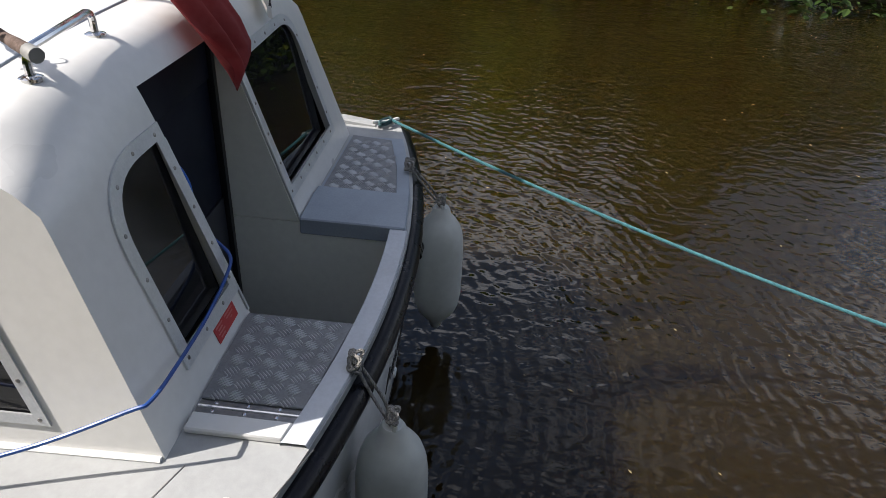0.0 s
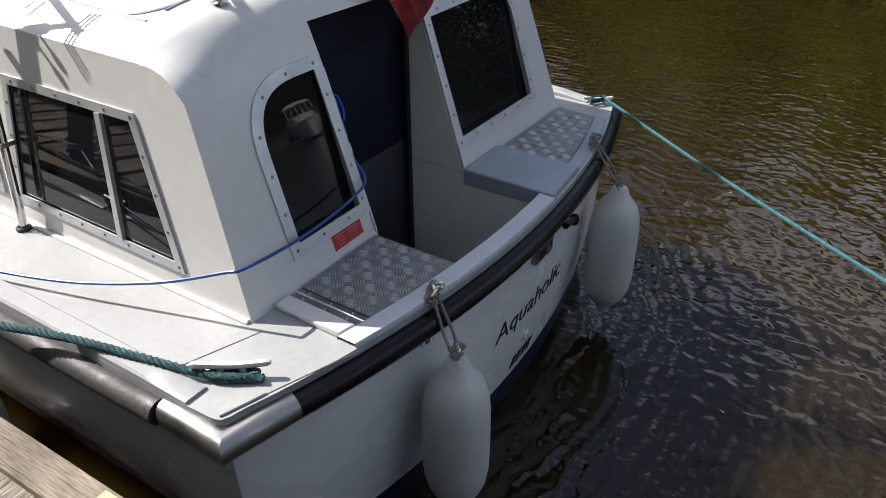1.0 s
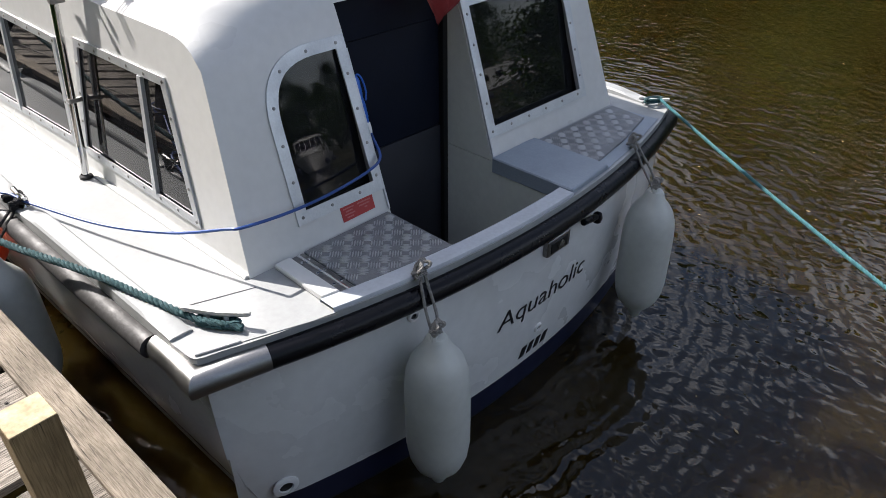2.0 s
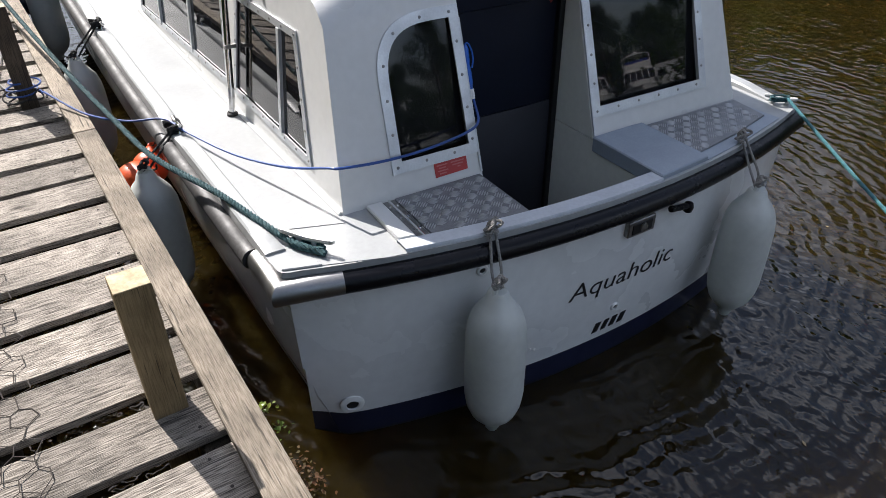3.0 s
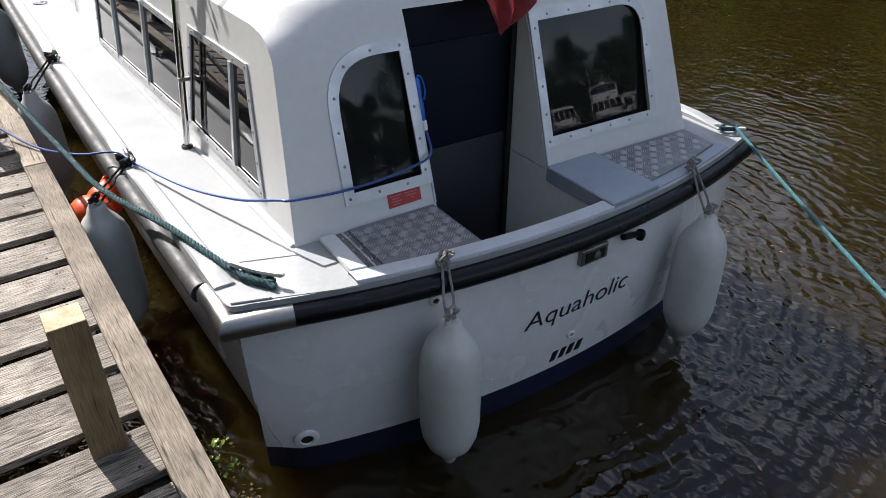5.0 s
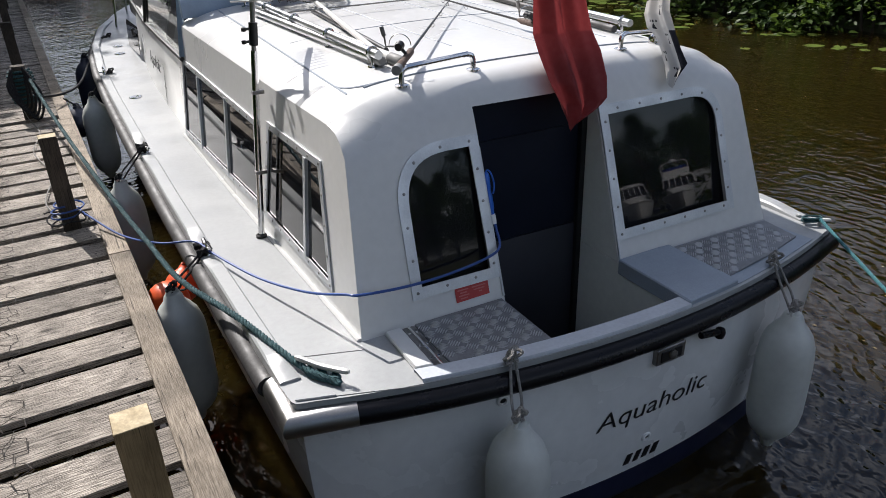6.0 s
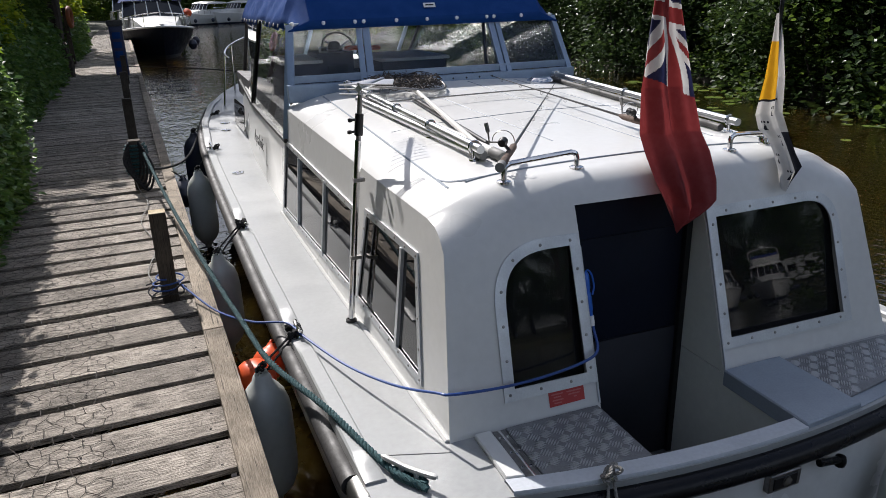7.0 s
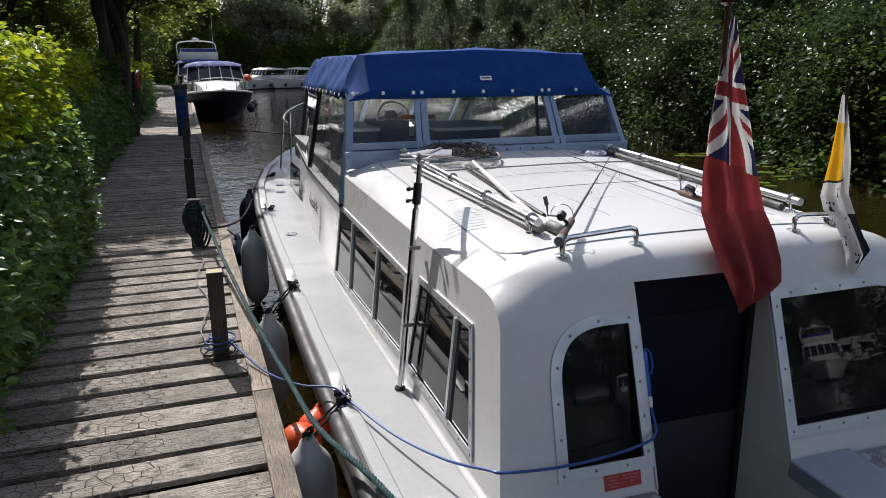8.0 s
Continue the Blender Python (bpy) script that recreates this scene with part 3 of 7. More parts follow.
# ---- aft cabin ----
CAB_K = 0.13
CX = -0.02                                   # the cabin's centre line
cab_w = lambda y, z: 1.20 + 0.042 * y - CAB_K * (z - 1.02)
LEAN_Y = 0.324                               # the aft bulkhead leans forward by this much a metre
bulk_y = lambda z: -0.05 + LEAN_Y * (z - 1.0)


def cab_profile():
    """Up the aft bulkhead, over the rounded edge and forward along the roof: (y, z)."""
    pts = [(bulk_y(z), z) for z in (1.0, 1.1, 1.25, 1.4, 1.55, 1.70, 1.75)]
    a, c, b = (bulk_y(1.815), 1.815), (0.263, 1.984), (0.40, 1.989)
    for i in range(13):
        t = i / 12
        pts.append(((1 - t) ** 2 * a[0] + 2 * t * (1 - t) * c[0] + t * t * b[0], (1 - t) ** 2 * a[1] + 2 * t * (1 - t) * c[1] + t * t * b[1]))
    pts += [(y, 1.995 + 0.03 * (y - 0.7)) for y in (0.9, 1.2, 1.6, 2.0, 2.4, 2.8, 3.1, 3.3)]
    return pts


def cab_shell():
    bm = bmesh.new()
    P = cab_profile()
    us = [0, .12, .25, .38, .5, .6, .7, .77, .83, .875, .905, .93, .95, .965, .978, .99, 1.0]
    us = [-u for u in reversed(us[1:])] + us
    rows = []
    for i, (y, z) in enumerate(P):
        a, b = P[max(0, i - 1)], P[min(len(P) - 1, i + 1)]
        t = Vector((b[0] - a[0], b[1] - a[1])).normalized()
        nrm = Vector((-t.y, t.x))
        roof = max(0.0, min(1.0, (z - 1.73) / 0.24))
        roof = roof * roof * (3 - 2 * roof)
        r = 0.0
        row = []
        for u in us:
            d = (1 - abs(u)) * cab_w(y, z)
            q = r - math.sqrt(max(0.0, r * r - (r - d) ** 2)) if d < r else 0.0
            q += roof * (0.045 * u * u + 0.10 * abs(u) ** 9)
            yy, zz = y - nrm.x * q, z - nrm.y * q
            row.append((CX + u * cab_w(yy, zz), yy, zz))
        rows.append(row)
    vs = grid(bm, rows)
    for side in (0, -1):
        rim = [r[side] for r in vs]
        s = -1 if side == 0 else 1
        foot = bm.verts.new((CX + s * cab_w(3.3, 1.0), 3.3, 1.0))
        bm.faces.new(rim + [foot])
        if side == 0:
            fp = foot
        else:
            fs = foot
    bm.faces.new(vs[-1] + [fs, fp])
    return bm


cabin = part("cabin_shell", cab_shell(), M_GEL, cruiser, "white moulded cabin top with rounded edges", angle=25)
sol = cabin.modifiers.new("thick", "SOLIDIFY")
sol.thickness, sol.offset, sol.use_even_offset = 0.03, -1.0, True
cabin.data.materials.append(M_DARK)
sol.material_offset = 1                      # near-black inside: the unlit cabin's darkness put into the colour

# planes of the aft bulkhead and of the cabin's sides: local x across, local y up, local z outwards
def bulk_plane():
    up = Vector((0, LEAN_Y, 1)).normalized()
    xa = Vector((1, 0, 0))
    nz = xa.cross(up)
    m = Matrix((xa, up, nz)).transposed().to_4x4()
    m.translation = (0, bulk_y(1.0), 1.0)
    return m


def side_plane(s):
    """Local x runs aft to forward on the port side as seen from outside towards the bow's other way: along -y (port), +y (starboard)."""
    o = Vector((CX + s * cab_w(0, 1.0), 0, 1.0))
    fy = Vector((s * 0.042, 1, 0)).normalized()
    up = Vector((-s * CAB_K, 0, 1))
    up = (up - fy * up.dot(fy)).normalized()
    xa = fy * s
    nz = xa.cross(up)
    m = Matrix((xa, up, nz)).transposed().to_4x4()
    m.translation = o
    return m


BULK = bulk_plane()
bs = math.sqrt(1 + LEAN_Y ** 2)
bz = lambda z: (z - 1.0) * bs                 # height to distance up the bulkhead


def window(name, outline, M, label, tip=0.0, fw=0.042, screws=True, grow=0.0):
    """A framed window on a plane: aluminium frame with screws, and tinted panes; returns the cutter's body."""
    if sum(a[0] * b[1] - b[0] * a[1] for a, b in zip(outline, outline[1:] + outline[:1])) < 0:
        outline = outline[::-1]
    outline = inset_poly(outline, -grow) if grow else outline
    inner = inset_poly(outline, fw)
    fbm = bmesh.new()
    ring_prism(fbm, outline, inner, 0.007, M @ pose(0, 0, 0.001))
    fr = part(name, fbm, M_ALUF, cruiser, label)
    mid = inset_poly(outline, fw * 0.55)
    if screws:
        sb = bmesh.new()
        per = sum((Vector(mid[i]) - Vector(mid[i - 1])).length for i in range(len(mid)))
        k = max(6, int(per / 0.135))
        acc, target = 0.0, 0.0
        for i in range(len(mid)):
            a, b = Vector(mid[i]), Vector(mid[(i + 1) % len(mid)])
            L = (b - a).length
            while target < acc + L:
                p = a + (b - a) * ((target - acc) / L)
                revolve(sb, [(0.0075, 0), (0.0065, 0.002), (0.0035, 0.0035), (0.0, 0.004)], 8, M @ pose(p.x, p.y, 0.0078))
                target += per / k
            acc += L
        tagged(part("screws", sb, M_DARKST, fr, "steel screw heads"), kind="stuff")
    cbm = bmesh.new()
    prism(cbm, inset_poly(outline, fw * 0.6), 0.2, M @ pose(0, 0, -0.1))
    gbm = bmesh.new()
    cy = sum(p[1] for p in outline) / len(outline)
    prism(gbm, inset_poly(outline, fw * 0.7), 0.005, M @ pose(0, cy, -0.009 if tip < 2 else -0.020) @ pose(0, 0, 0, tip) @ pose(0, -cy, 0))
    g = part("pane", gbm, M_GLASS, fr, "dark tinted glass", smooth=False)
    return fr, part("cutter", cbm, M_GEL)


cutters = []
WP = round_poly([(-0.95, bz(1.145)), (-0.525, bz(1.145)), (-0.53, bz(1.745)), (-0.93, bz(1.745))], [0, 0, 0, 0.26], 10)
fr, c = window("window_frame", WP, BULK, "aluminium window frame with one rounded corner", 3.3, 0.049, grow=0.009)
cutters.append(c)
WS = round_poly([(0.172, bz(1.15)), (0.95, bz(1.15)), (0.93, bz(1.775)), (0.162, bz(1.765))], [0, 0, 0.2, 0], 10)
fr, c = window("window_frame", WS, BULK, "aluminium window frame with one rounded corner", 3.3, 0.049, grow=0.009)
cutters.append(c)
for s in (-1, 1):
    M = side_plane(s)
    for outl, divs in (([(0.27, 0.125), (1.27, 0.15), (1.20, 0.685), (0.445, 0.68)], [(0.61, 0.635)]),
                       ([(1.355, 0.155), (3.28, 0.13), (3.28, 0.70), (1.41, 0.645)], [(2.01, 2.05), (2.72, 2.79)])):
        pts = [(s * x, y) for x, y in outl]
        fr, c = window("window_frame", pts, M, "aluminium framed dark side window", fw=0.034)
        cutters.append(c)
        for a, b in divs:
            db = bmesh.new()
            pts = [(s * (a - 0.014), 0.16), (s * (a + 0.014), 0.16), (s * (b + 0.014), 0.645), (s * (b - 0.014), 0.645)]
            prism(db, pts if s > 0 else pts[::-1], 0.016, M @ pose(0, 0, -0.004))
            part("window_bar", db, M_ALUF, fr)
# doorway
cb = bmesh.new()
box(cb, (-0.515, -0.6, 0.6), (0.158, 0.62, 1.862))
cutters.append(part("cutter", cb, M_GEL))
cut(cabin, cutters)

# ---- aft cabin: well, doorway, inside ----
SOLE = 0.42
DOOR_Y = 0.275
def yz_prism(bm, pts, x0, x1):
    """An outline in the (y, z) plane, from x0 to x1."""
    prism(bm, pts, x1 - x0, Matrix(((0, 0, 1, x0), (1, 0, 0, 0), (0, 1, 0, 0), (0, 0, 0, 1))))
for x0, x1, lab in ((0.150, 0.172, "cream painted well side"), (-0.552, -0.530, "")):
    bm = bmesh.new()
    box(bm, (x0, -0.455, SOLE), (x1, DOOR_Y + 0.05, 1.036))
    part("well_side", bm, M_CREAM, cruiser, lab)
for x0, x1 in ((0.152, 0.170), (-0.536, -0.514)):
    bm = bmesh.new()
    yz_prism(bm, [(bulk_y(1.04) + 0.004, 1.040), (DOOR_Y + 0.05, 1.040), (DOOR_Y + 0.05, 1.862), (bulk_y(1.862) + 0.04, 1.862), (bulk_y(1.7) + 0.006, 1.7)], x0, x1)
    part("door_jamb", bm, M_CREAM, cruiser, "cream painted door jamb")
bm = bmesh.new()
box(bm, (-0.552, -0.478, SOLE), (0.172, -0.457, 1.03))
part("well_back", bm, M_GEL, cruiser)
bm = bmesh.new()
box(bm, (-0.55, -0.455, SOLE - 0.03), (0.17, 2.2, SOLE))
part("cabin_sole", bm, mat("grey_carpet", (0.09, 0.095, 0.10), 0.9, var=0.2, scale=8, fine=0.3, fine_scale=200), cruiser, "grey carpeted sole")
bm = bmesh.new()
box(bm, (-0.10, -0.43, SOLE), (0.13, -0.20, SOLE + 0.03), 0.006)
part("sole_hatch", bm, M_POSTD, cruiser, "brown wooden sole hatch")
# near-black sheets put the unlit cabin's darkness into colour
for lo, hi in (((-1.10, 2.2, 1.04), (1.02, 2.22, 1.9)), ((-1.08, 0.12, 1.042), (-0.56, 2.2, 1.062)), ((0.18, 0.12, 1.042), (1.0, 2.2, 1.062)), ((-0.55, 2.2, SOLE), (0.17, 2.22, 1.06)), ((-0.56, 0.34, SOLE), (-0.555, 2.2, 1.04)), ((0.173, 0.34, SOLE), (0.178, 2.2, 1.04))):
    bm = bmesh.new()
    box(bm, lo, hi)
    part("inside_dark_sheet", bm, M_DARK, cruiser, "near-black sheet for the unlit cabin inside")
# dark companionway door; the lighter lower board has the floor's reflection in its colour
door = part("companionway_door", bmesh.new(), M_DOOR, cruiser, "dark closed companionway door")
for z0, z1, y, m, nm in ((SOLE, 1.145, 0.010, mat("sheen_door_board", (0.024, 0.026, 0.035), 0.45, var=0.15, scale=3, fine=0.08, fine_scale=60), "lower_sheen_panel"), (1.15, 1.675, 0.016, M_DOOR, "upper_panel"), (1.68, 1.87, 0.006, M_DOOR, "header_panel")):
    bm = bmesh.new()
    box(bm, (-0.513, DOOR_Y + y, z0), (0.118, DOOR_Y + y + 0.02, z1), 0.003)
    part(nm, bm, m, door)
bm = bmesh.new()
box(bm, (0.119, DOOR_Y - 0.012, SOLE), (0.150, DOOR_Y + 0.03, 1.86), 0.004)
part("door_post", bm, M_BLACK, door, "black door post")
# bulkhead edge trim at the doorway
for x in (-0.520, 0.160):
    bm = bmesh.new()
    tube(bm, [(x, bulk_y(z) - 0.004, z) for z in (1.05, 1.3, 1.6, 1.70)], 0.006, 6)
    part("door_edge_trim", bm, M_ALUF, cruiser)

# stern lockers: chequer plates, hinge, lids
def tread(bm, x0, x1, y0, y1, z, keep=None):
    """The raised five-bar pattern of chequer plate."""
    pitch = 0.055
    i = 0
    y = y0 + 0.02
    while y < y1 - 0.015:
        j = 0
        x = x0 + 0.02
        while x < x1 - 0.015:
            ang = radians(45 if (i + j) % 2 else -45)
            if keep is None or keep(x, y):
                ux, uy = math.cos(ang), math.sin(ang)
                for k in range(-2, 3):
                    L = 0.0245 if abs(k) < 2 else 0.0190
                    cx, cy = x - uy * k * 0.0105, y + ux * k * 0.0105
                    w = 0.0032
                    a = [(cx + ux * L * sx - uy * w * sy, cy + uy * L * sx + ux * w * sy) for sx, sy in ((-1, 0), (-.4, -1), (.4, -1), (1, 0), (.4, 1), (-.4, 1))]
                    vb = [bm.verts.new((px, py, z)) for px, py in a]
                    vt = [bm.verts.new((cx + (px - cx) * .5, cy + (py - cy) * .5, z + 0.0036)) for px, py in a]
                    for q in range(6):
                        bm.faces.new((vb[q], vb[(q + 1) % 6], vt[(q + 1) % 6], vt[q]))
                    bm.faces.new(vt)
            x += pitch
            j += 1
        y += pitch
        i += 1


def flat_plate(name, pts, z0, z1, material, label, bevel=0.003):
    bm = bmesh.new()
    prism(bm, pts, z1 - z0, pose(0, 0, z0), bevel)
    return part(name, bm, material, cruiser, label)


dz = sheer(0)
edge_in = lambda x: transom_y(x) + 0.09
pl = [(-0.975, edge_in(-0.975)), (-0.535, edge_in(-0.535)), (-0.535, -0.045), (-0.975, -0.045)]
tp = flat_plate("chequer_plate", pl, dz, dz + 0.012, M_PLATE, "aluminium chequer plate locker lid")
bm = bmesh.new()
tread(bm, -0.975, -0.54, -0.50, -0.045, dz + 0.012, lambda x, y: y > edge_in(x) + 0.02)
tagged(part("tread", bm, M_TREAD, tp, "raised five-bar tread"), kind="stuff")
hg = flat_plate("hinge_strip", [(-1.035, edge_in(-1.035)), (-0.98, edge_in(-0.98)), (-0.98, -0.045), (-1.035, -0.045)], dz, dz + 0.008, M_DARKST, "steel piano hinge")
bm = bmesh.new()
tube(bm, [(-1.007, -0.05, dz + 0.009), (-1.007, edge_in(-1.0), dz + 0.009)], 0.006, 8)
for y in (-0.1, -0.2, -0.3):
    for x in (-1.024, -0.990):
        revolve(bm, [(0.007, 0), (0.006, 0.003), (0, 0.004)], 8, pose(x, y, dz + 0.008))
part("hinge_pin", bm, M_STEEL, hg)
flat_plate("locker_batten", [(-1.115, edge_in(-1.115)), (-1.042, edge_in(-1.042)), (-1.042, -0.048), (-1.115, -0.048)], dz, dz + 0.022, M_GEL, "white batten", 0.005)
flat_plate("stern_lid", [(0.143, transom_y(0.15) + 0.02), (0.475, transom_y(0.475) + 0.02), (0.475, -0.04), (0.40, -0.036), (0.143, -0.04)], dz - 0.055, dz + 0.026, M_GREY, "blue-grey painted step lid", 0.006)
flat_plate("stern_border", [(0.477, transom_y(0.477) + 0.02), (0.8, transom_y(0.8) + 0.02), (1.17, transom_y(1.17) + 0.02), (1.14, -0.06), (0.477, -0.045)], dz, dz + 0.005, M_GREY, "blue-grey painted border", 0.001)
tp = flat_plate("chequer_plate", [(0.485, edge_in(0.485) - 0.005), (0.8, edge_in(0.8) - 0.005), (1.115, edge_in(1.115)), (1.145, -0.068), (0.485, -0.06)], dz + 0.005, dz + 0.014, M_PLATE, "aluminium chequer plate")
bm = bmesh.new()
tread(bm, 0.485, 1.10, -0.46, -0.06, dz + 0.014, lambda x, y: y > edge_in(x) + 0.015 and x < 1.10 + (y + .3) * .12)
tagged(part("tread", bm, M_TREAD, tp, "raised five-bar tread"), kind="stuff")
# coaming along the transom
bm = bmesh.new()
xs = [-1.12 + 1.265 * i / 30 for i in range(31)]
sec = [(0.092, 0.0), (0.092, 0.012), (0.089, 0.015), (0.016, 0.015), (0.012, 0.010), (0.012, 0.0)]
grid(bm, [[(x, transom_y(x) + a, dz + b) for a, b in sec] for x in xs])
part("stern_coaming", bm, M_COAM, cruiser, "pale painted coaming along the stern", angle=40)

# ---- roof fittings ----
def roof_z(x, y):
    """Height of the cabin roof."""
    P = cab_profile()
    z = lerp_table([p for p in P], y)
    w = cab_w(y, z)
    u = abs(x - CX) / w
    roof = max(0.0, min(1.0, (z - 1.73) / 0.24))
    roof = roof * roof * (3 - 2 * roof)
    d, r = (1 - u) * w, 0.0
    return z - (roof * (0.045 * u * u + 0.10 * u ** 9) + (r - math.sqrt(max(0, r * r - (r - d) ** 2)) if d < r else 0.0))


def grab_rail(x0, y0, x1, y1, name="grab_rail"):
    t = bmesh.new()
    z0, z1 = roof_z(x0, y0), roof_z(x1, y1)
    a, b = Vector((x0, y0, z0)), Vector((x1, y1, z1))
    d = (b - a)
    up = Vector((0, 0, 0.075))
    e = d.normalized()
    P = [a, a + up * 0.45] + smooth_path([a + up * 0.6, a + up * 0.86 + e * 0.008, a + up + e * 0.030], 4) + smooth_path([b + up - e * 0.030, b + up * 0.86 - e * 0.008, b + up * 0.6], 4) + [b + up * 0.45, b]
    tube(t, P, 0.0125, 10)
    for p in (a, b):
        revolve(t, [(0.032, -0.004), (0.032, 0.004), (0.024, 0.008), (0.0145, 0.010)], 14, Matrix.Translation(p))
    return part(name, t, M_STEEL, cruiser, "polished steel grab rail")


grab_rail(-0.779, 0.382, -0.415, 0.395)
grab_rail(0.43, 0.385, 0.75, 0.40)

# ---- wheelhouse ----
HB = lambda y: lerp_table([(3.3, 1.335), (5, 1.36), (7, 1.28), (8.4, 1.02), (9.2, 0.6)], y)
bm = bmesh.new()
ys = [3.3, 4.2, 5.2, 6.2, 7.2, 8.0, 8.6, 9.0, 9.2]
hz = lambda y: lerp_table([(3.3, 1.69), (7.8, 1.80), (9.2, 1.62)], y)
for s in (-1, 1):
    grid(bm, [[(s * HB(y), y, 1.0), (s * (HB(y) - 0.06), y, hz(y) - 0.02), (s * (HB(y) - 0.08), y, hz(y)), (0, y, hz(y) + 0.06)] for y in ys])
grid(bm, [[(-HB(9.2), 9.2, 1.0), (-HB(9.2) + .06, 9.2, hz(9.2) - .02), (0, 9.2, hz(9.2) + .06)], [(HB(9.2), 9.2, 1.0), (HB(9.2) - .06, 9.2, hz(9.2) - .02), (0, 9.2, hz(9.2) + .06)]])
grid(bm, [[(-HB(3.3), 3.3, 1.0), (-HB(3.3) + .08, 3.3, hz(3.3)), (-1.1, 3.3, 2.02), (0, 3.3, 2.08)], [(HB(3.3), 3.3, 1.0), (HB(3.3) - .08, 3.3, hz(3.3)), (1.1, 3.3, 2.02), (0, 3.3, 2.08)]])
bmesh.ops.remove_doubles(bm, verts=bm.verts[:], dist=0.001)
part("wheelhouse_side", bm, M_GEL, cruiser, "white wheelhouse sides")

# wheelhouse glazing and canopy
AFT_B, AFT_T = (3.20, 2.085), (3.425, 2.535)        # aft screen, foot and head: (y, z)
WB, WT = 1.20, 1.135
bm = bmesh.new()
def bar(bm, a, b, w=0.05, d=0.03):
    a, b = Vector(a), Vector(b)
    L = (b - a).length
    m = look(a, b) @ Matrix.Translation((0, 0, -L / 2))
    box(bm, (-w / 2, -d / 2, -L / 2), (w / 2, d / 2, L / 2), 0.004, m)
M_BALU = mat("blue_grey_anodised_frame", (0.30, 0.38, 0.50), 0.42, 0.55, var=0.12, scale=8, fine=0.06, fine_scale=80)
def aft_pt(x, k):
    """A point of the aft screen: x at the foot, k from foot to head."""
    return (x * (1 + (WT / WB - 1) * k), AFT_B[0] + (AFT_T[0] - AFT_B[0]) * k, AFT_B[1] + (AFT_T[1] - AFT_B[1]) * k)
bm = bmesh.new()
box(bm, (-WB - 0.03, 3.17, 1.985), (WB + 0.03, 3.24, 2.115), 0.008)
sill = part("screen_sill", bm, M_BALU, cruiser, "blue-grey screen sill")
for i in range(15):
    f = bmesh.new()
    revolve(f, [(0.009, 0), (0.007, 0.005), (0, 0.006)], 8, pose(-0.30 + 0.058 * i, 3.171, 2.086 if i % 2 else 2.052, 90))
    part("press_stud", f, M_BLACK, sill)
for x in (-WB, -0.60, 0.60, WB):
    bm = bmesh.new()
    bar(bm, aft_pt(x - (0.03 if x > 0 and x < 1 else -0.03 if abs(x) < 1 else 0), 0), aft_pt(x - (0.03 if x > 0 and x < 1 else -0.03 if abs(x) < 1 else 0), 1.0), 0.055, 0.035)
    if abs(x) < 1:
        bar(bm, aft_pt(x + (0.03 if x > 0 else -0.03), 0), aft_pt(x + (0.03 if x > 0 else -0.03), 1.0), 0.045, 0.035)
    part("screen_post", bm, M_BALU, cruiser, "blue-grey anodised screen post")
bm = bmesh.new()
bar(bm, aft_pt(-WB, 0.985), aft_pt(WB, 0.985), 0.035, 0.05)
bar(bm, aft_pt(-WB, 0.14), aft_pt(WB, 0.14), 0.025, 0.055)
part("screen_rail", bm, M_BALU, cruiser)
for a, b in ((-WB + .03, -0.65), (-0.54, 0.54), (0.65, WB - .03)):
    bm = bmesh.new()
    t = bmesh.new()
    vs = [t.verts.new(aft_pt(*q)) for q in ((a, 0.05), (b, 0.05), (b, 0.98), (a, 0.98))]
    f = t.faces.new(vs)
    r = bmesh.ops.extrude_face_region(t, geom=[f])
    bmesh.ops.translate(t, verts=[v for v in r["geom"] if isinstance(v, bmesh.types.BMVert)], vec=(0, 0.005, 0))
    add_bm(bm, t)
    g = part("screen_pane", bm, M_CLEAR, cruiser, "clear screen pane", smooth=False)
    g.visible_shadow = False
# side screens
SB = lambda y: HB(y) - 0.06
ST_ = lambda y: HB(y) - 0.06 - (1.27 - 1.135) * 1.0
side_y = [3.22, 5.1, 7.6]
top_y = [3.44, 4.95, 6.6]
for s in (-1, 1):
    for i in range(3):
        bm = bmesh.new()
        bar(bm, (s * SB(side_y[i]), side_y[i], hz(side_y[i]) + 0.02), (s * ST_(top_y[i]), top_y[i], 2.505 if i == 0 else 2.55), 0.04, 0.03)
        part("screen_post", bm, M_BALU if i == 0 else M_BLACK, cruiser)
    bm = bmesh.new()
    tube(bm, [(s * (SB(y) + 0.008), y, hz(y) + 0.01) for y in (3.2, 4.2, 5.2, 6.2, 7.0, 7.7)], 0.018, 8)
    part("side_screen_strip", bm, M_BLACK, cruiser, "black rubber strip under the side screens")
    for i in range(2):
        t = bmesh.new()
        q = [(s * SB(side_y[i]), side_y[i] + .02, hz(side_y[i]) + .02), (s * SB(side_y[i + 1]), side_y[i + 1] - .02, hz(side_y[i + 1]) + .02), (s * ST_(top_y[i + 1]), top_y[i + 1] - .02, 2.55), (s * ST_(top_y[i]), top_y[i] + .02, 2.55)]
        f = t.faces.new([t.verts.new(p) for p in q])
        r = bmesh.ops.extrude_face_region(t, geom=[f])
        bmesh.ops.translate(t, verts=[v for v in r["geom"] if isinstance(v, bmesh.types.BMVert)], vec=(-s * 0.005, 0, 0))
        g = part("screen_pane", t, M_CLEAR, cruiser, "", smooth=False)
        g.visible_shadow = False
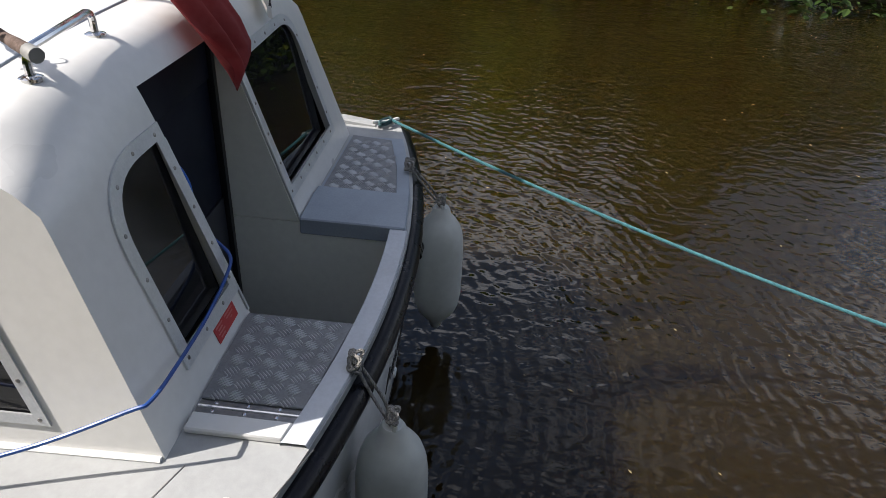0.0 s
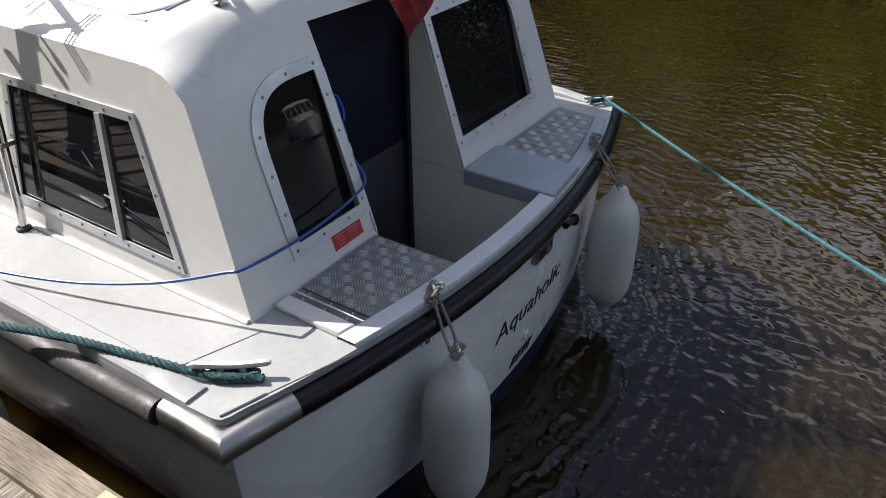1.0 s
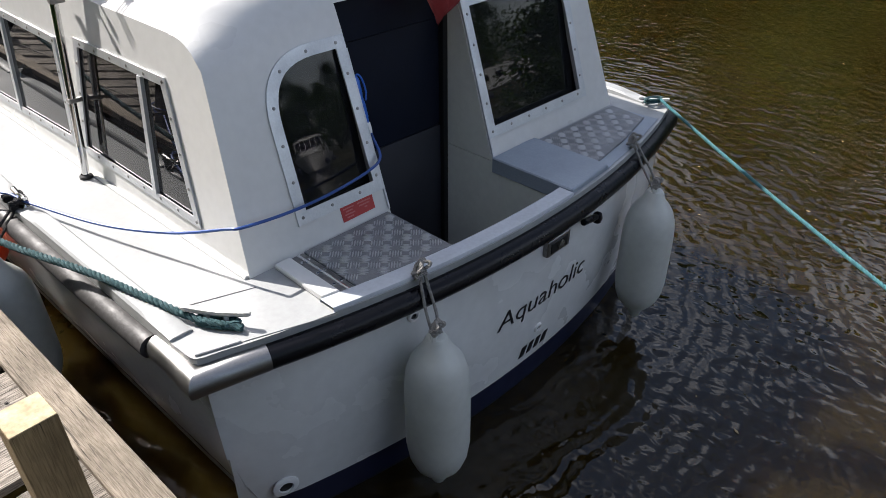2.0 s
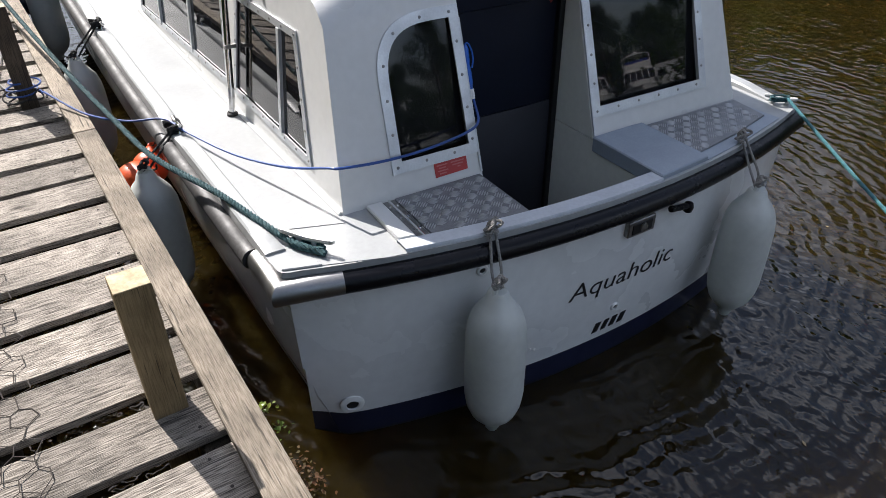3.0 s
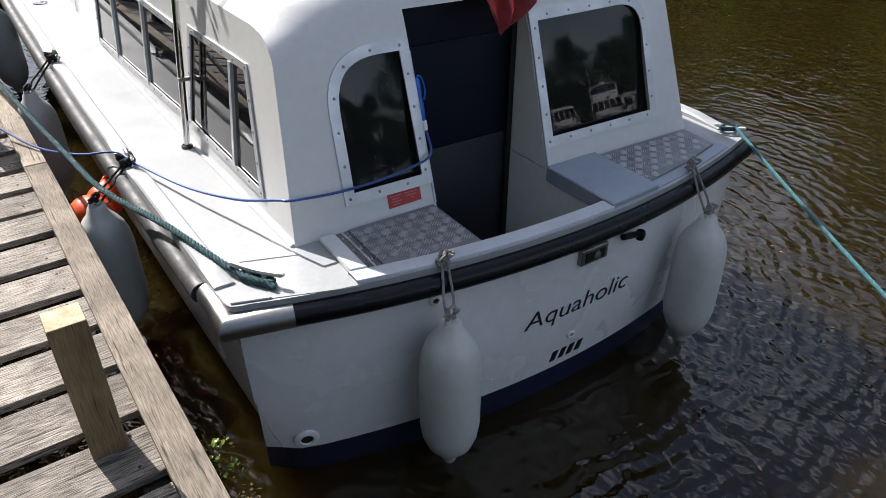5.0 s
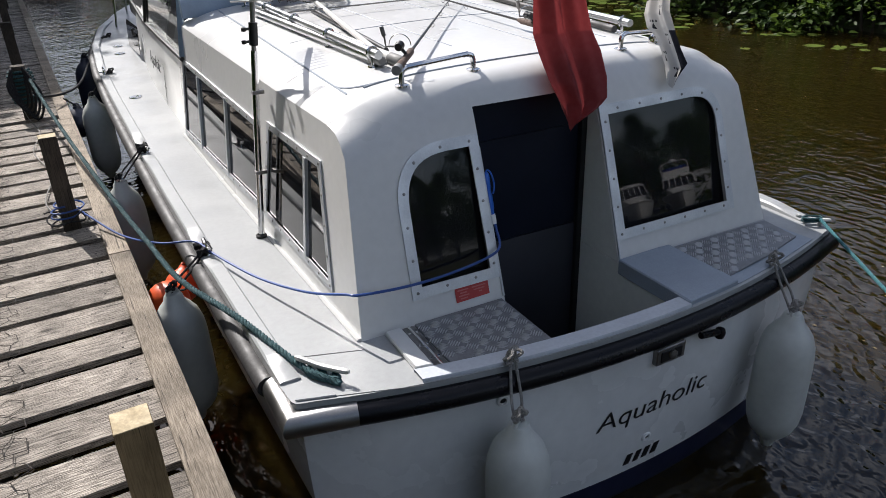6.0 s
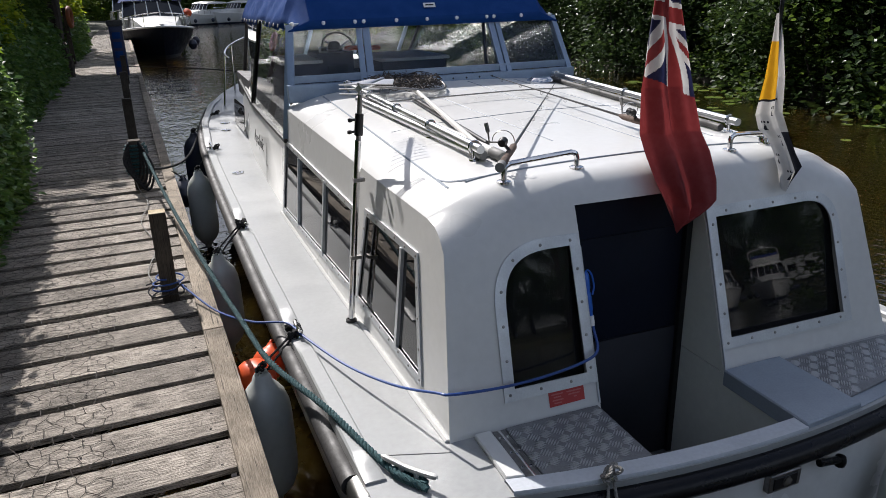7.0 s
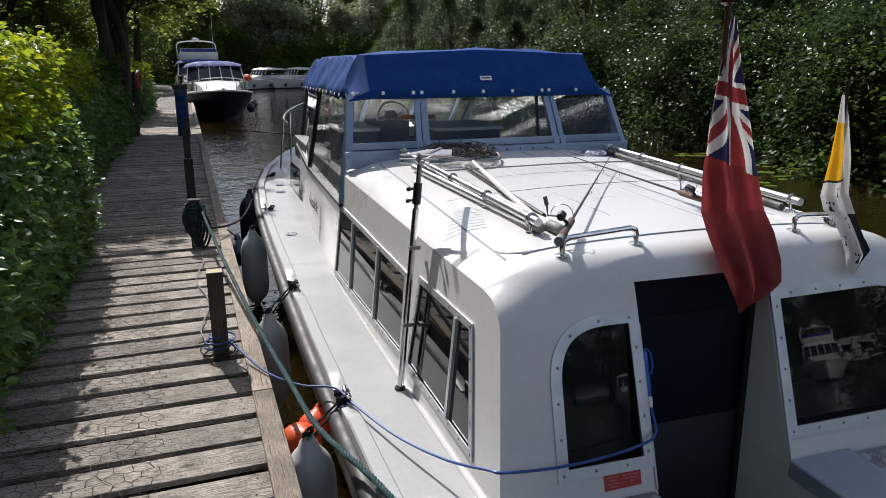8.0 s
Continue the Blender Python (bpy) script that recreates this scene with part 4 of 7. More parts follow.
# front screen
for k, (a, b) in enumerate(((-1.0, -0.36), (-0.33, 0.33), (0.36, 1.0))):
    t = bmesh.new()
    q = [(a, 7.75, 1.80), (b, 7.75, 1.80), (b * .92, 6.62, 2.55), (a * .92, 6.62, 2.55)]
    f = t.faces.new([t.verts.new(p) for p in q])
    r = bmesh.ops.extrude_face_region(t, geom=[f])
    bmesh.ops.translate(t, verts=[v for v in r["geom"] if isinstance(v, bmesh.types.BMVert)], vec=(0, 0.005, 0))
    g = part("screen_pane", t, M_CLEAR, cruiser, "", smooth=False)
    g.visible_shadow = False
    bm = bmesh.new()
    bar(bm, (a, 7.75, 1.80), (a * .92, 6.62, 2.55), 0.045, 0.03)
    if k == 2:
        bar(bm, (b, 7.75, 1.80), (b * .92, 6.62, 2.55), 0.045, 0.03)
    part("screen_post", bm, M_BALU, cruiser)
# canvas canopy
def canopy_section(y, half, zb, zt, j=0.0, crown=0.042):
    pts = []
    for u in (-1, -0.975, -0.95, -0.925, -0.90, -0.7, -0.45, -0.2, 0, 0.2, 0.45, 0.7, 0.90, 0.925, 0.95, 0.975, 1):
        if abs(u) > 0.89:
            k = (1 - abs(u)) / 0.10
            x = half * (1 - 0.145 * k) * (1 if u > 0 else -1)
            z = zb + (zt - crown - zb) * k
        else:
            x = half * 0.855 * u / 0.9
            z = zt - crown * abs(u / 0.9) ** 1.2
        fold = 0.55 * j * math.sin(y * 11 + z * 12) * (1 if abs(u) > 0.9 else 0.0)
        pts.append((0.01 + x + fold, y, z + j * noise.noise((x * 3, y * 4, z * 3))))
    return pts
bm = bmesh.new()
secs = [canopy_section(3.378, 1.165, 2.492, 2.502, 0, 0.0), canopy_section(3.386, 1.165, 2.497, 2.570, 0, 0.0)]
secs += [canopy_section(3.57, 1.16, 2.50, 2.825), canopy_section(3.62, 1.16, 2.50, 2.885)]
for i in range(1, 43):
    y = 3.62 + 3.0 * i / 42
    secs.append(canopy_section(y, 1.19 + 0.02 * math.sin(i * .3), 2.51 + 0.012 * math.sin(i * 2.1), 2.885 + 0.014 * math.sin(i * 1.6), 0.025))
secs.append(canopy_section(6.66, 1.14, 2.53, 2.56))
grid(bm, secs)
canopy = part("canopy", bm, M_CANV, cruiser, "navy blue canvas wheelhouse canopy", angle=25)
canopy.modifiers.new("thick", "SOLIDIFY").thickness = 0.006
bm = bmesh.new()
for x in (-1.12, -0.88, -0.63, -0.56, -0.29, -0.03, 0.23, 0.50, 0.565, 0.82, 1.09):
    revolve(bm, [(0.016, 0), (0.014, 0.007), (0.0, 0.010)], 10, Matrix.Translation((x, 3.378, 2.548)) @ pose(0, 0, 0, 84))
for i in range(12):
    revolve(bm, [(0.014, 0), (0.012, 0.006), (0.0, 0.008)], 10, Matrix.Translation((-1.195, 3.6 + .24 * i, 2.535)) @ pose(0, 0, 0, 0, -75))
tagged(part("press_studs", bm, M_ALU, canopy, "bright press studs"), kind="stuff")

bm = bmesh.new()
box(bm, (-0.05, -0.022, 0), (0.05, 0.022, 0.004), 0.003, Matrix.Translation((0.01, 3.428, 2.653)) @ pose(0, 0, 0, 51))
lab = part("maker_label", bm, M_WHITE, canopy, "small white sewn label")
bm = bmesh.new()
box(bm, (-0.035, -0.006, 0.0045), (0.035, 0.006, 0.0055), 0, Matrix.Translation((0.01, 3.428, 2.653)) @ pose(0, 0, 0, 51))
part("print_bar", bm, M_BLACK, lab)

# ---- small parts of the cruiser ----
def on_transom(x, z):
    """The pose of a flat thing on the transom's skin, facing aft."""
    tab = HULL_FORM
    top, low = 1.005, 0.165
    k = (top - z) / (top - low)
    ins = 0.45 * lerp_table(tab, k)
    slope = (transom_y(x + 0.02) - transom_y(x - 0.02)) / 0.04
    tilt = math.degrees(math.atan((0.45 * lerp_table(tab, min(1, k + 0.1)) - ins) / (0.1 * (top - low))))
    return pose(x, transom_y(x) + ins, z, 90, 0, math.degrees(math.atan(slope))) @ pose(0, 0, 0, tilt)


def lettering(body, size, M, material, name, parent, label, shear=0.0, gap=1.0):
    cu = bpy.data.curves.new(name, "FONT")
    cu.body, cu.size, cu.shear, cu.extrude, cu.space_character = body, size, shear, 0.0012, gap
    cu.offset = -0.010 * size
    tmp = bpy.data.objects.new("tmp", cu)
    scene.collection.objects.link(tmp)
    me = bpy.data.meshes.new_from_object(tmp.evaluated_get(bpy.context.evaluated_depsgraph_get()))
    bpy.data.objects.remove(tmp)
    me.materials.clear()
    me.materials.append(material)
    ob = new(name, me)
    ob.parent = parent
    w = max(v.co.x for v in me.vertices)
    tagged(ob, label)
    ob.matrix_world = M
    return ob, w


ob, w = lettering("Aquaholic", 0.132, Matrix.Identity(4), M_BLACK, "boat_name", cruiser, "black italic boat name", 0.16)
me = ob.data
for v in me.vertices:                        # bend the word round the transom
    x = -0.338 + v.co.x * 0.678 / w
    v.co = on_transom(x, 0.522 + v.co.y * 1.06) @ Vector((0, 0, v.co.z + 0.003))
# registration as plain bars
for i, (x0, x1) in enumerate(((-0.115, -0.067), (-0.057, -0.013), (-0.003, 0.043), (0.053, 0.101))):
    bm = bmesh.new()
    box(bm, (x0 + 0.012, -0.034, 0), (x1, 0.034, 0.003), 0.004)
    t = bmesh.new()
    add_bm(t, bm)
    t.transform(Matrix(((1, 0.2, 0, 0), (0, 1, 0, 0), (0, 0, 1, 0), (0, 0, 0, 1))))
    for v in t.verts:
        p = on_transom(v.co.x - 0.02, 0.252 + v.co.y) @ Vector((0, 0, v.co.z + 0.001))
        v.co = p
    part("registration_bar", t, M_BLACK, cruiser, "black registration mark")


def skin_fitting(x, z, r, label, inner=M_BLACK):
    f = bmesh.new()
    M = on_transom(x, z)
    revolve(f, [(r, -0.004), (r, 0.004), (r * 0.85, 0.009), (r * 0.55, 0.010), (r * 0.5, 0.0)], 18, M)
    fit_ob = part("skin_fitting", f, M_WHITE, cruiser, label)
    h = bmesh.new()
    revolve(h, [(r * 0.52, 0.002), (0.0, 0.003)], 14, M)
    part("outlet", h, inner, fit_ob)


skin_fitting(-0.80, 0.865, 0.028, "white drain fitting")
skin_fitting(-0.016, 0.362, 0.026, "white drain fitting")
skin_fitting(-1.37, 0.235, 0.055, "exhaust outlet low on the hull")
for x, z in ((-0.51, 0.285), (-0.535, 0.268), (-0.485, 0.272)):
    f = bmesh.new()
    revolve(f, [(0.007, 0), (0.006, 0.004), (0, 0.005)], 8, on_transom(x, z))
    part("screw_head", f, M_WHITE, cruiser)
# stern light
M = on_transom(0.028, 0.845)
f = bmesh.new()
prism(f, round_poly([(-0.085, -0.042), (0.085, -0.042), (0.085, 0.042), (-0.085, 0.042)], [0.008] * 4, 3), 0.03, M @ pose(0, 0, -0.004), 0.004)
sl = part("stern_light", f, M_DARKST, cruiser, "steel-framed stern light")
f = bmesh.new()
prism(f, [(-0.062, -0.028), (0.062, -0.028), (0.062, 0.028), (-0.062, 0.028)], 0.006, M @ pose(0, 0, 0.024), 0.002)
part("recess", f, M_BLACK, sl)
f = bmesh.new()
revolve(f, [(0.024, 0), (0.022, 0.008), (0.012, 0.014), (0, 0.015)], 16, M @ pose(0.005, 0, 0.03))
part("lamp_lens", f, mat("smoked_lens", (0.10, 0.09, 0.08), 0.1, var=0.2), sl)
f = bmesh.new()
tube(f, smooth_path([(0.17, transom_y(0.17) - 0.04, 0.905), (0.25, transom_y(0.25) - 0.04, 0.89), (0.30, transom_y(.3) - 0.035, 0.875)], 4), 0.016, 8)
revolve(f, [(0.0, -0.03), (0.02, -0.025), (0.026, 0), (0.02, 0.02), (0, 0.03)], 10, pose(0.31, transom_y(.31) - 0.035, 0.868))
part("strake_loose_end", f, M_RUB, cruiser, "torn end of black rubber")
# red sticker under the port window
f = bmesh.new()
prism(f, [(-0.757, bz(1.075)), (-0.588, bz(1.078)), (-0.588, bz(1.138)), (-0.757, bz(1.135))], 0.002, BULK @ pose(0, 0, 0.001))
st = part("warning_sticker", f, M_RED, cruiser, "red warning sticker with faded print")
for i, (y, x0, x1) in enumerate(((1.124, -0.745, -0.69), (1.124, -0.672, -0.602), (1.112, -0.735, -0.70), (1.112, -0.665, -0.61), (1.100, -0.742, -0.69), (1.100, -0.64, -0.625), (1.088, -0.735, -0.70))):
    f = bmesh.new()
    box(f, (x0, bz(y) - 0.0028, 0.0034), (x1, bz(y) + 0.0028, 0.0042), 0, BULK)
    part("print_bar", f, M_REDP, st)

# mooring cleats
M_POLEW = mat("worn_alloy", (0.60, 0.60, 0.58), 0.45, 0.3, var=0.2, scale=20, fine=0.15, fine_scale=90)
def cleat(x, y, z, ang, label, size=0.24, material=M_STEEL):
    f = bmesh.new()
    h = size / 2
    tube(f, smooth_path([(-h, 0, 0.055), (-h * .6, 0, 0.05), (0, 0, 0.045), (h * .6, 0, 0.05), (h, 0, 0.055)], 4), [0.007] + [0.012] * 15 + [0.007], 8)
    for px in (-0.035, 0.035):
        revolve(f, [(0.022, 0), (0.013, 0.012), (0.012, 0.045)], 10, pose(px, 0, 0))
    box(f, (-0.06, -0.022, 0), (0.06, 0.022, 0.006), 0.002)
    f.transform(pose(x, y, z, 0, 0, ang))
    return part("mooring_cleat", f, material, cruiser, label)


cleat(-1.435, -0.185, sheer(0), -54, "pale worn alloy mooring cleat holding the green rope", 0.25, M_POLEW)
cleat(1.34, -0.22, sheer(0) - 0.016, -58, "small pale alloy mooring cleat", 0.17, M_POLEW)
for y in (1.15, 3.03, 5.68):
    cleat(HC - (beam_at(y) + HC) + 0.06, y, sheer(y), 90, "small side cleat", 0.15)
# corner pads on the stern deck
f = bmesh.new()
prism(f, round_poly([(-1.585, -0.285), (-1.43, -0.335), (-1.44, -0.30), (-1.53, -0.26)], [0.006] * 4, 3), 0.008, pose(0, 0, sheer(0)), 0.003)
part("corner_pad", f, M_DECK, cruiser, "moulded corner pad")
# slim compass ornament on the wheelhouse side
f = bmesh.new()
for dx, dz in ((0.035, 0.20), (0.075, 0.05), (0.03, 0.03)):
    prism(f, [(-dx, 0), (-0.008, -0.012), (0, -dz), (0.008, -0.012), (dx, 0), (0.008, 0.012), (0, dz), (-0.008, 0.012)], 0.002, pose(-1.322, 4.26, 1.30, 90, 0, -90) @ pose(0, 0, 0.004, -5))
part("side_ornament", f, M_DARKST, cruiser, "slim grey compass ornament")
# flush deck fittings
for x, y in ((-1.64, 4.66), (-1.58, 6.55), (-1.56, 6.95)):
    f = bmesh.new()
    revolve(f, [(0.06, 0), (0.058, 0.006), (0.04, 0.010), (0.03, 0.006), (0, 0.006)], 18, pose(x + 0.08, y, sheer(y)))
    part("deck_filler", f, M_STEEL, cruiser, "flush steel deck filler")
# deck joint lines near the port quarter
for a, b in (((-1.58, 0.02), (-1.23, -0.10)), ((-1.52, -0.30), (-1.12, -0.44))):
    f = bmesh.new()
    tube(f, [(a[0], a[1], sheer(0) + 0.0005), (b[0], b[1], sheer(0) + 0.0005)], 0.0022, 5)
    part("deck_seam", f, M_DARKST, cruiser)
f = bmesh.new()
tube(f, [(CX - cab_w(y, 1.02) - 0.004, y, sheer(max(y, 0)) + 0.002) for y in (-0.03, 0.6, 1.2, 1.8, 2.4, 3.0, 3.3)], 0.012, 6)
part("cabin_fillet", f, M_GEL, cruiser, "sealant fillet at the cabin foot")
# side lettering and portholes of the wheelhouse
ob, w = lettering("Aquaholic", 0.17, pose(-1.335 - 0.002, 4.95, 1.42, 90, 0, -90) @ pose(0, 0, 0.004, -5), M_BLACK, "boat_name", cruiser, "dark italic boat name on the side", 0.28)
f = bmesh.new()
prism(f, round_poly([(-0.42, 0), (0.42, 0), (0.42, 0.30), (-0.42, 0.30)], [0.06] * 4, 4), 0.006, pose(-1.335, 6.5, 1.30, 90, 0, -90 + 2) @ pose(0, 0, 0.004, -5))
part("porthole", f, M_GLASS, cruiser, "dark side port", smooth=False)
f = bmesh.new()
tube(f, smooth_path([(-1.345, 5.9, 1.60), (-1.365, 5.9, 1.60), (-1.365, 5.9, 1.55), (-1.345, 5.9, 1.55)], 4), 0.012, 6)
part("side_handle", f, M_BLACK, cruiser)
# bow rail
f = bmesh.new()
rail = smooth_path([(-1.28, 7.7, 2.02), (-1.30, 8.0, 2.06), (-1.18, 8.7, 2.12), (-0.88, 9.6, 2.18), (-0.5, 10.3, 2.22), (-0.1, 10.6, 2.24)], 5)
tube(f, rail, 0.0135, 8)
br = part("bow_rail", f, M_STEEL, cruiser, "polished steel bow rail")
for x, y, i in ((-1.38, 8.05, 6), (-1.15, 8.9, 11), (-0.8, 9.75, 16)):
    f = bmesh.new()
    tube(f, [(x, y, sheer(y)), tuple(rail[i])], 0.0125, 8)
    part("stanchion", f, M_STEEL, br)
# roof groove's shadow line drawn as a grey tube, joints and the round vent
f = bmesh.new()
groove = round_poly([(-0.98, 3.1), (-0.985, 0.50), (0.95, 0.50), (0.96, 3.1)], [0, 0.20, 0.20, 0], 10)
tube(f, [(p.x, p.y, roof_z(p.x, p.y) + 0.001) for p in smooth_path([(a, b, 0) for a, b in groove], 8)], 0.006, 6)
part("groove_shade_line", f, M_GREY, cruiser, "grey shadow line of the groove round the roof panel")
for x0, y0, x1, y1 in ((-0.30, 3.1, -0.25, 0.9), (0.20, 3.1, 0.18, 0.7), (0.62, 3.1, 0.60, 0.7), (-0.9, 1.62, 1.0, 1.75)):
    f = bmesh.new()
    pts = [(x0 + (x1 - x0) * i / 10, y0 + (y1 - y0) * i / 10) for i in range(11)]
    tube(f, [(x, y, roof_z(x, y) + 0.0005) for x, y in pts], 0.003, 5)
    part("roof_joint", f, M_GREY, cruiser)
f = bmesh.new()
revolve(f, [(0.115, 0), (0.11, 0.012), (0.085, 0.03), (0.08, 0.034), (0, 0.036)], 28, pose(0.80, 2.98, roof_z(0.8, 2.98)))
part("roof_vent", f, M_STEEL, cruiser, "round steel roof vent")
# roof handrails on brackets
def roof_rail(x0, y0, x1, y1, r, h, k, material):
    f = bmesh.new()
    a, b = Vector((x0, y0, roof_z(x0, y0) + h)), Vector((x1, y1, roof_z(x1, y1) + h))
    tube(f, [a + (b - a) * (i / 8) for i in range(9)], r, 12)
    ob = part("roof_handrail", f, material, cruiser, "bright metal tube rail on the roof")
    for i in range(k):
        t = 0.03 + 0.94 * i / (k - 1)
        p = a + (b - a) * t
        f = bmesh.new()
        z = roof_z(p.x, p.y)
        revolve(f, [(0.028, 0), (0.026, 0.005), (0.010, 0.010), (0.009, p.z - z - r)], 12, pose(p.x, p.y, z))
        torus(f, r + 0.006, 0.006, Matrix.Translation(p) @ pose(0, 0, 0, 90, 0, 0), 16, 6)
        part("bracket", f, M_STEEL, ob)


roof_rail(-0.80, 3.12, -0.745, 0.70, 0.021, 0.065, 5, M_ALU)
roof_rail(1.00, 3.12, 0.80, 0.74, 0.021, 0.065, 5, M_ALU)
# inside the wheelhouse
M_SEAT = mat("navy_panel", (0.016, 0.02, 0.045), 0.5, var=0.2, scale=6, fine=0.1, fine_scale=60)
M_LEDGE = mat("grey_moulded_dash", (0.36, 0.36, 0.35), 0.5, var=0.15, scale=5, fine=0.08, fine_scale=60)
M_TOPW = mat("worn_white_worktop", (0.80, 0.80, 0.78), 0.45, var=0.12, scale=4, fine=0.08, fine_scale=50)
def cabin_unit(name, lo, hi, material, label, top=None, panel=True):
    """A fitted unit of the wheelhouse: its body, and where it has them a worktop and a framed aft panel."""
    f = bmesh.new()
    box(f, lo, hi, 0.02)
    u = part(name, f, material, cruiser, label)
    if top:
        f = bmesh.new()
        box(f, (lo[0] - 0.02, lo[1] - 0.03, hi[2] - 0.004), (hi[0] + 0.02, hi[1], hi[2] + 0.026), 0.010)
        part("top", f, top, u, "worn white top")
    if panel:
        f = bmesh.new()
        box(f, (lo[0] + 0.10, lo[1] - 0.012, 1.93), (hi[0] - 0.06, lo[1] + 0.01, hi[2] - 0.11), 0.006)
        part("panel", f, M_DARK, u)
    return u


cabin_unit("helm_seat", (-1.12, 4.02, 1.85), (-0.80, 4.78, 2.20), M_SEAT, "navy seat locker with a white top", M_TOPW)
cabin_unit("helm_console", (-0.80, 4.18, 1.85), (-0.46, 4.62, 2.268), M_SEAT, "navy helm console")
cabin_unit("side_locker", (-0.24, 4.02, 1.85), (0.38, 4.86, 2.18), M_SEAT, "navy locker with a white top", M_TOPW)
cabin_unit("step_panel", (-0.46, 4.40, 1.85), (-0.24, 4.46, 2.10), M_SEAT, "", None, False)
cabin_unit("dashboard", (-1.08, 6.55, 1.85), (1.03, 7.30, 2.02), M_LEDGE, "grey moulded dash", None, False)
# near-black block over the white moulding: the dim inside put into its colour
cabin_unit("wheelhouse_dark_block", (-1.21, 3.34, 1.60), (1.21, 7.55, 1.872), M_DARK, "", None, False)
f = bmesh.new()
tube(f, smooth_path([(-0.53, 4.24, 2.293), (-0.45, 4.24, 2.297), (-0.28, 4.25, 2.290), (-0.19, 4.25, 2.286)], 4), [0.014] + [0.021] * 11 + [0.014], 10)
part("orange_grip", f, M_ORANGE, cruiser, "orange roll on the helm console")
f = bmesh.new()
revolve(f, [(0.058, 0), (0.062, 0.02), (0.058, 0.055), (0.040, 0.085), (0, 0.098)], 20, pose(-0.60, 4.33, 2.268))
comp = part("compass", f, M_BLACK, cruiser, "black domed compass")
f = bmesh.new()
revolve(f, [(0.066, 0.004), (0.066, 0.018), (0.060, 0.022)], 20, pose(-0.60, 4.33, 2.268))
part("bezel", f, M_DARKST, comp)
f = bmesh.new()
box(f, (-0.755, 4.22, 2.268), (-0.685, 4.29, 2.315), 0.008)
inst = part("instrument", f, M_WHITE, cruiser, "small white instrument")
f = bmesh.new()
box(f, (-0.745, 4.216, 2.280), (-0.695, 4.222, 2.306), 0.002)
part("dial", f, M_BLACK, inst)
# helm wheel behind the console
f = bmesh.new()
WM = pose(-0.42, 4.98, 2.26, 62)
torus(f, 0.16, 0.009, WM, 32, 8)
hw = part("helm_wheel", f, M_POLEW, cruiser, "steel rimmed helm wheel")
for i in range(3):
    f = bmesh.new()
    tube(f, [tuple(WM @ Vector((0, 0, -0.02))), tuple(WM @ Vector((0.16 * math.cos(i * 2.094 + .5), 0.16 * math.sin(i * 2.094 + .5), 0)))], 0.008, 6)
    part("spoke", f, M_STEEL, hw)

# ---- river, banks ----
bm = bmesh.new()
xs = [-400, -60, -12, -3.6, -1, 4, 14, 60, 400]
ys = [-400, -60, -12, -3, 2, 10, 40, 150, 900]
grid(bm, [[(x, y, 0) for x in xs] for y in ys])
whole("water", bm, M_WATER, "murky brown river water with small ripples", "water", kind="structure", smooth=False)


def bank_left(y):
    return -3.6 - 0.045 * y


def bank_right(y):
    return 12.5 + 1.2 * math.sin(y * 0.07) + 0.25 * max(0, y - 40) * 0.2 + min(32.0, 2.6 * max(0.0, -13 - y))


bm = bmesh.new()
ysb = [-90, -60, -40, -25, -15, -8, -3, 0, 4, 8, 14, 20, 30, 45, 60, 80, 110]
grid(bm, [[(bank_left(y) + 0.25, y, -0.5), (bank_left(y) - 0.05, y, 0.55), (bank_left(y) - 0.6, y, 0.75), (bank_left(y) - 6, y, 1.0), (-90, y, 1.4), (-900, y, 2.0)] for y in ysb])
whole("ground", bm, M_SOIL, "dark earth river bank under the hedge", "ground", kind="structure")
bm = bmesh.new()
grid(bm, [[(bank_right(y) - 0.6, y, -0.5), (bank_right(y), y, 0.15), (bank_right(y) + 2, y, 0.6), (bank_right(y) + 9, y, 1.0), (150, y, 1.4), (900, y, 2.0)] for y in ysb])
whole("ground", bm, M_SOIL, "dark earth bank on the river's far side", "ground", kind="structure")
bm = bmesh.new()
grid(bm, [[(x, 112, -0.5), (x, 114, 0.5), (x, 125, 0.9), (x, 900, 2.0)] for x in (-900, -100, -20, 0, 20, 60, 140, 900)])
whole("ground", bm, M_SOIL, "dark earth bank at the river's bend", "ground", kind="structure")
bm = bmesh.new()
grid(bm, [[(x, -49, -0.5), (x, -50, 0.5), (x, -56, 0.9), (x, -900, 2.0)] for x in (-900, -100, -20, 0, 20, 60, 140, 900)])
whole("ground", bm, M_SOIL, "dark earth bank behind the moorings", "ground", kind="structure")

# ---- jetty: local x across (0 at the river edge's beam, minus towards the hedge), y along ----
JZ = 0.955
JET = pose(-1.905, 0, JZ, 0, 0, math.degrees(math.atan(0.043)))
jetty = tagged(new("jetty"), "weathered timber plank jetty with wire mesh stapled on for grip", "jetty", kind="structure")
jetty.matrix_world = JET
JINV = JET.inverted()


def jlocal(x, y):
    p = JINV @ Vector((x, y, JZ))
    return p.x, p.y


for y0, y1 in ((-9.2, -4.22), (-4.2, 1.55), (1.56, 4.95), (4.96, 9.5), (9.52, 14.0), (14.02, 32.0), (32.02, 60.0)):
    bm = bmesh.new()
    box(bm, (-0.112, y0, 0.001), (0.0, y1, 0.036), 0.006)
    for v in bm.verts:
        v.co.x += 0.006 * math.sin(v.co.y * 1.3)
    part("edge_beam", bm, M_BEAM, jetty, "pale weathered edge beam", smooth=False)
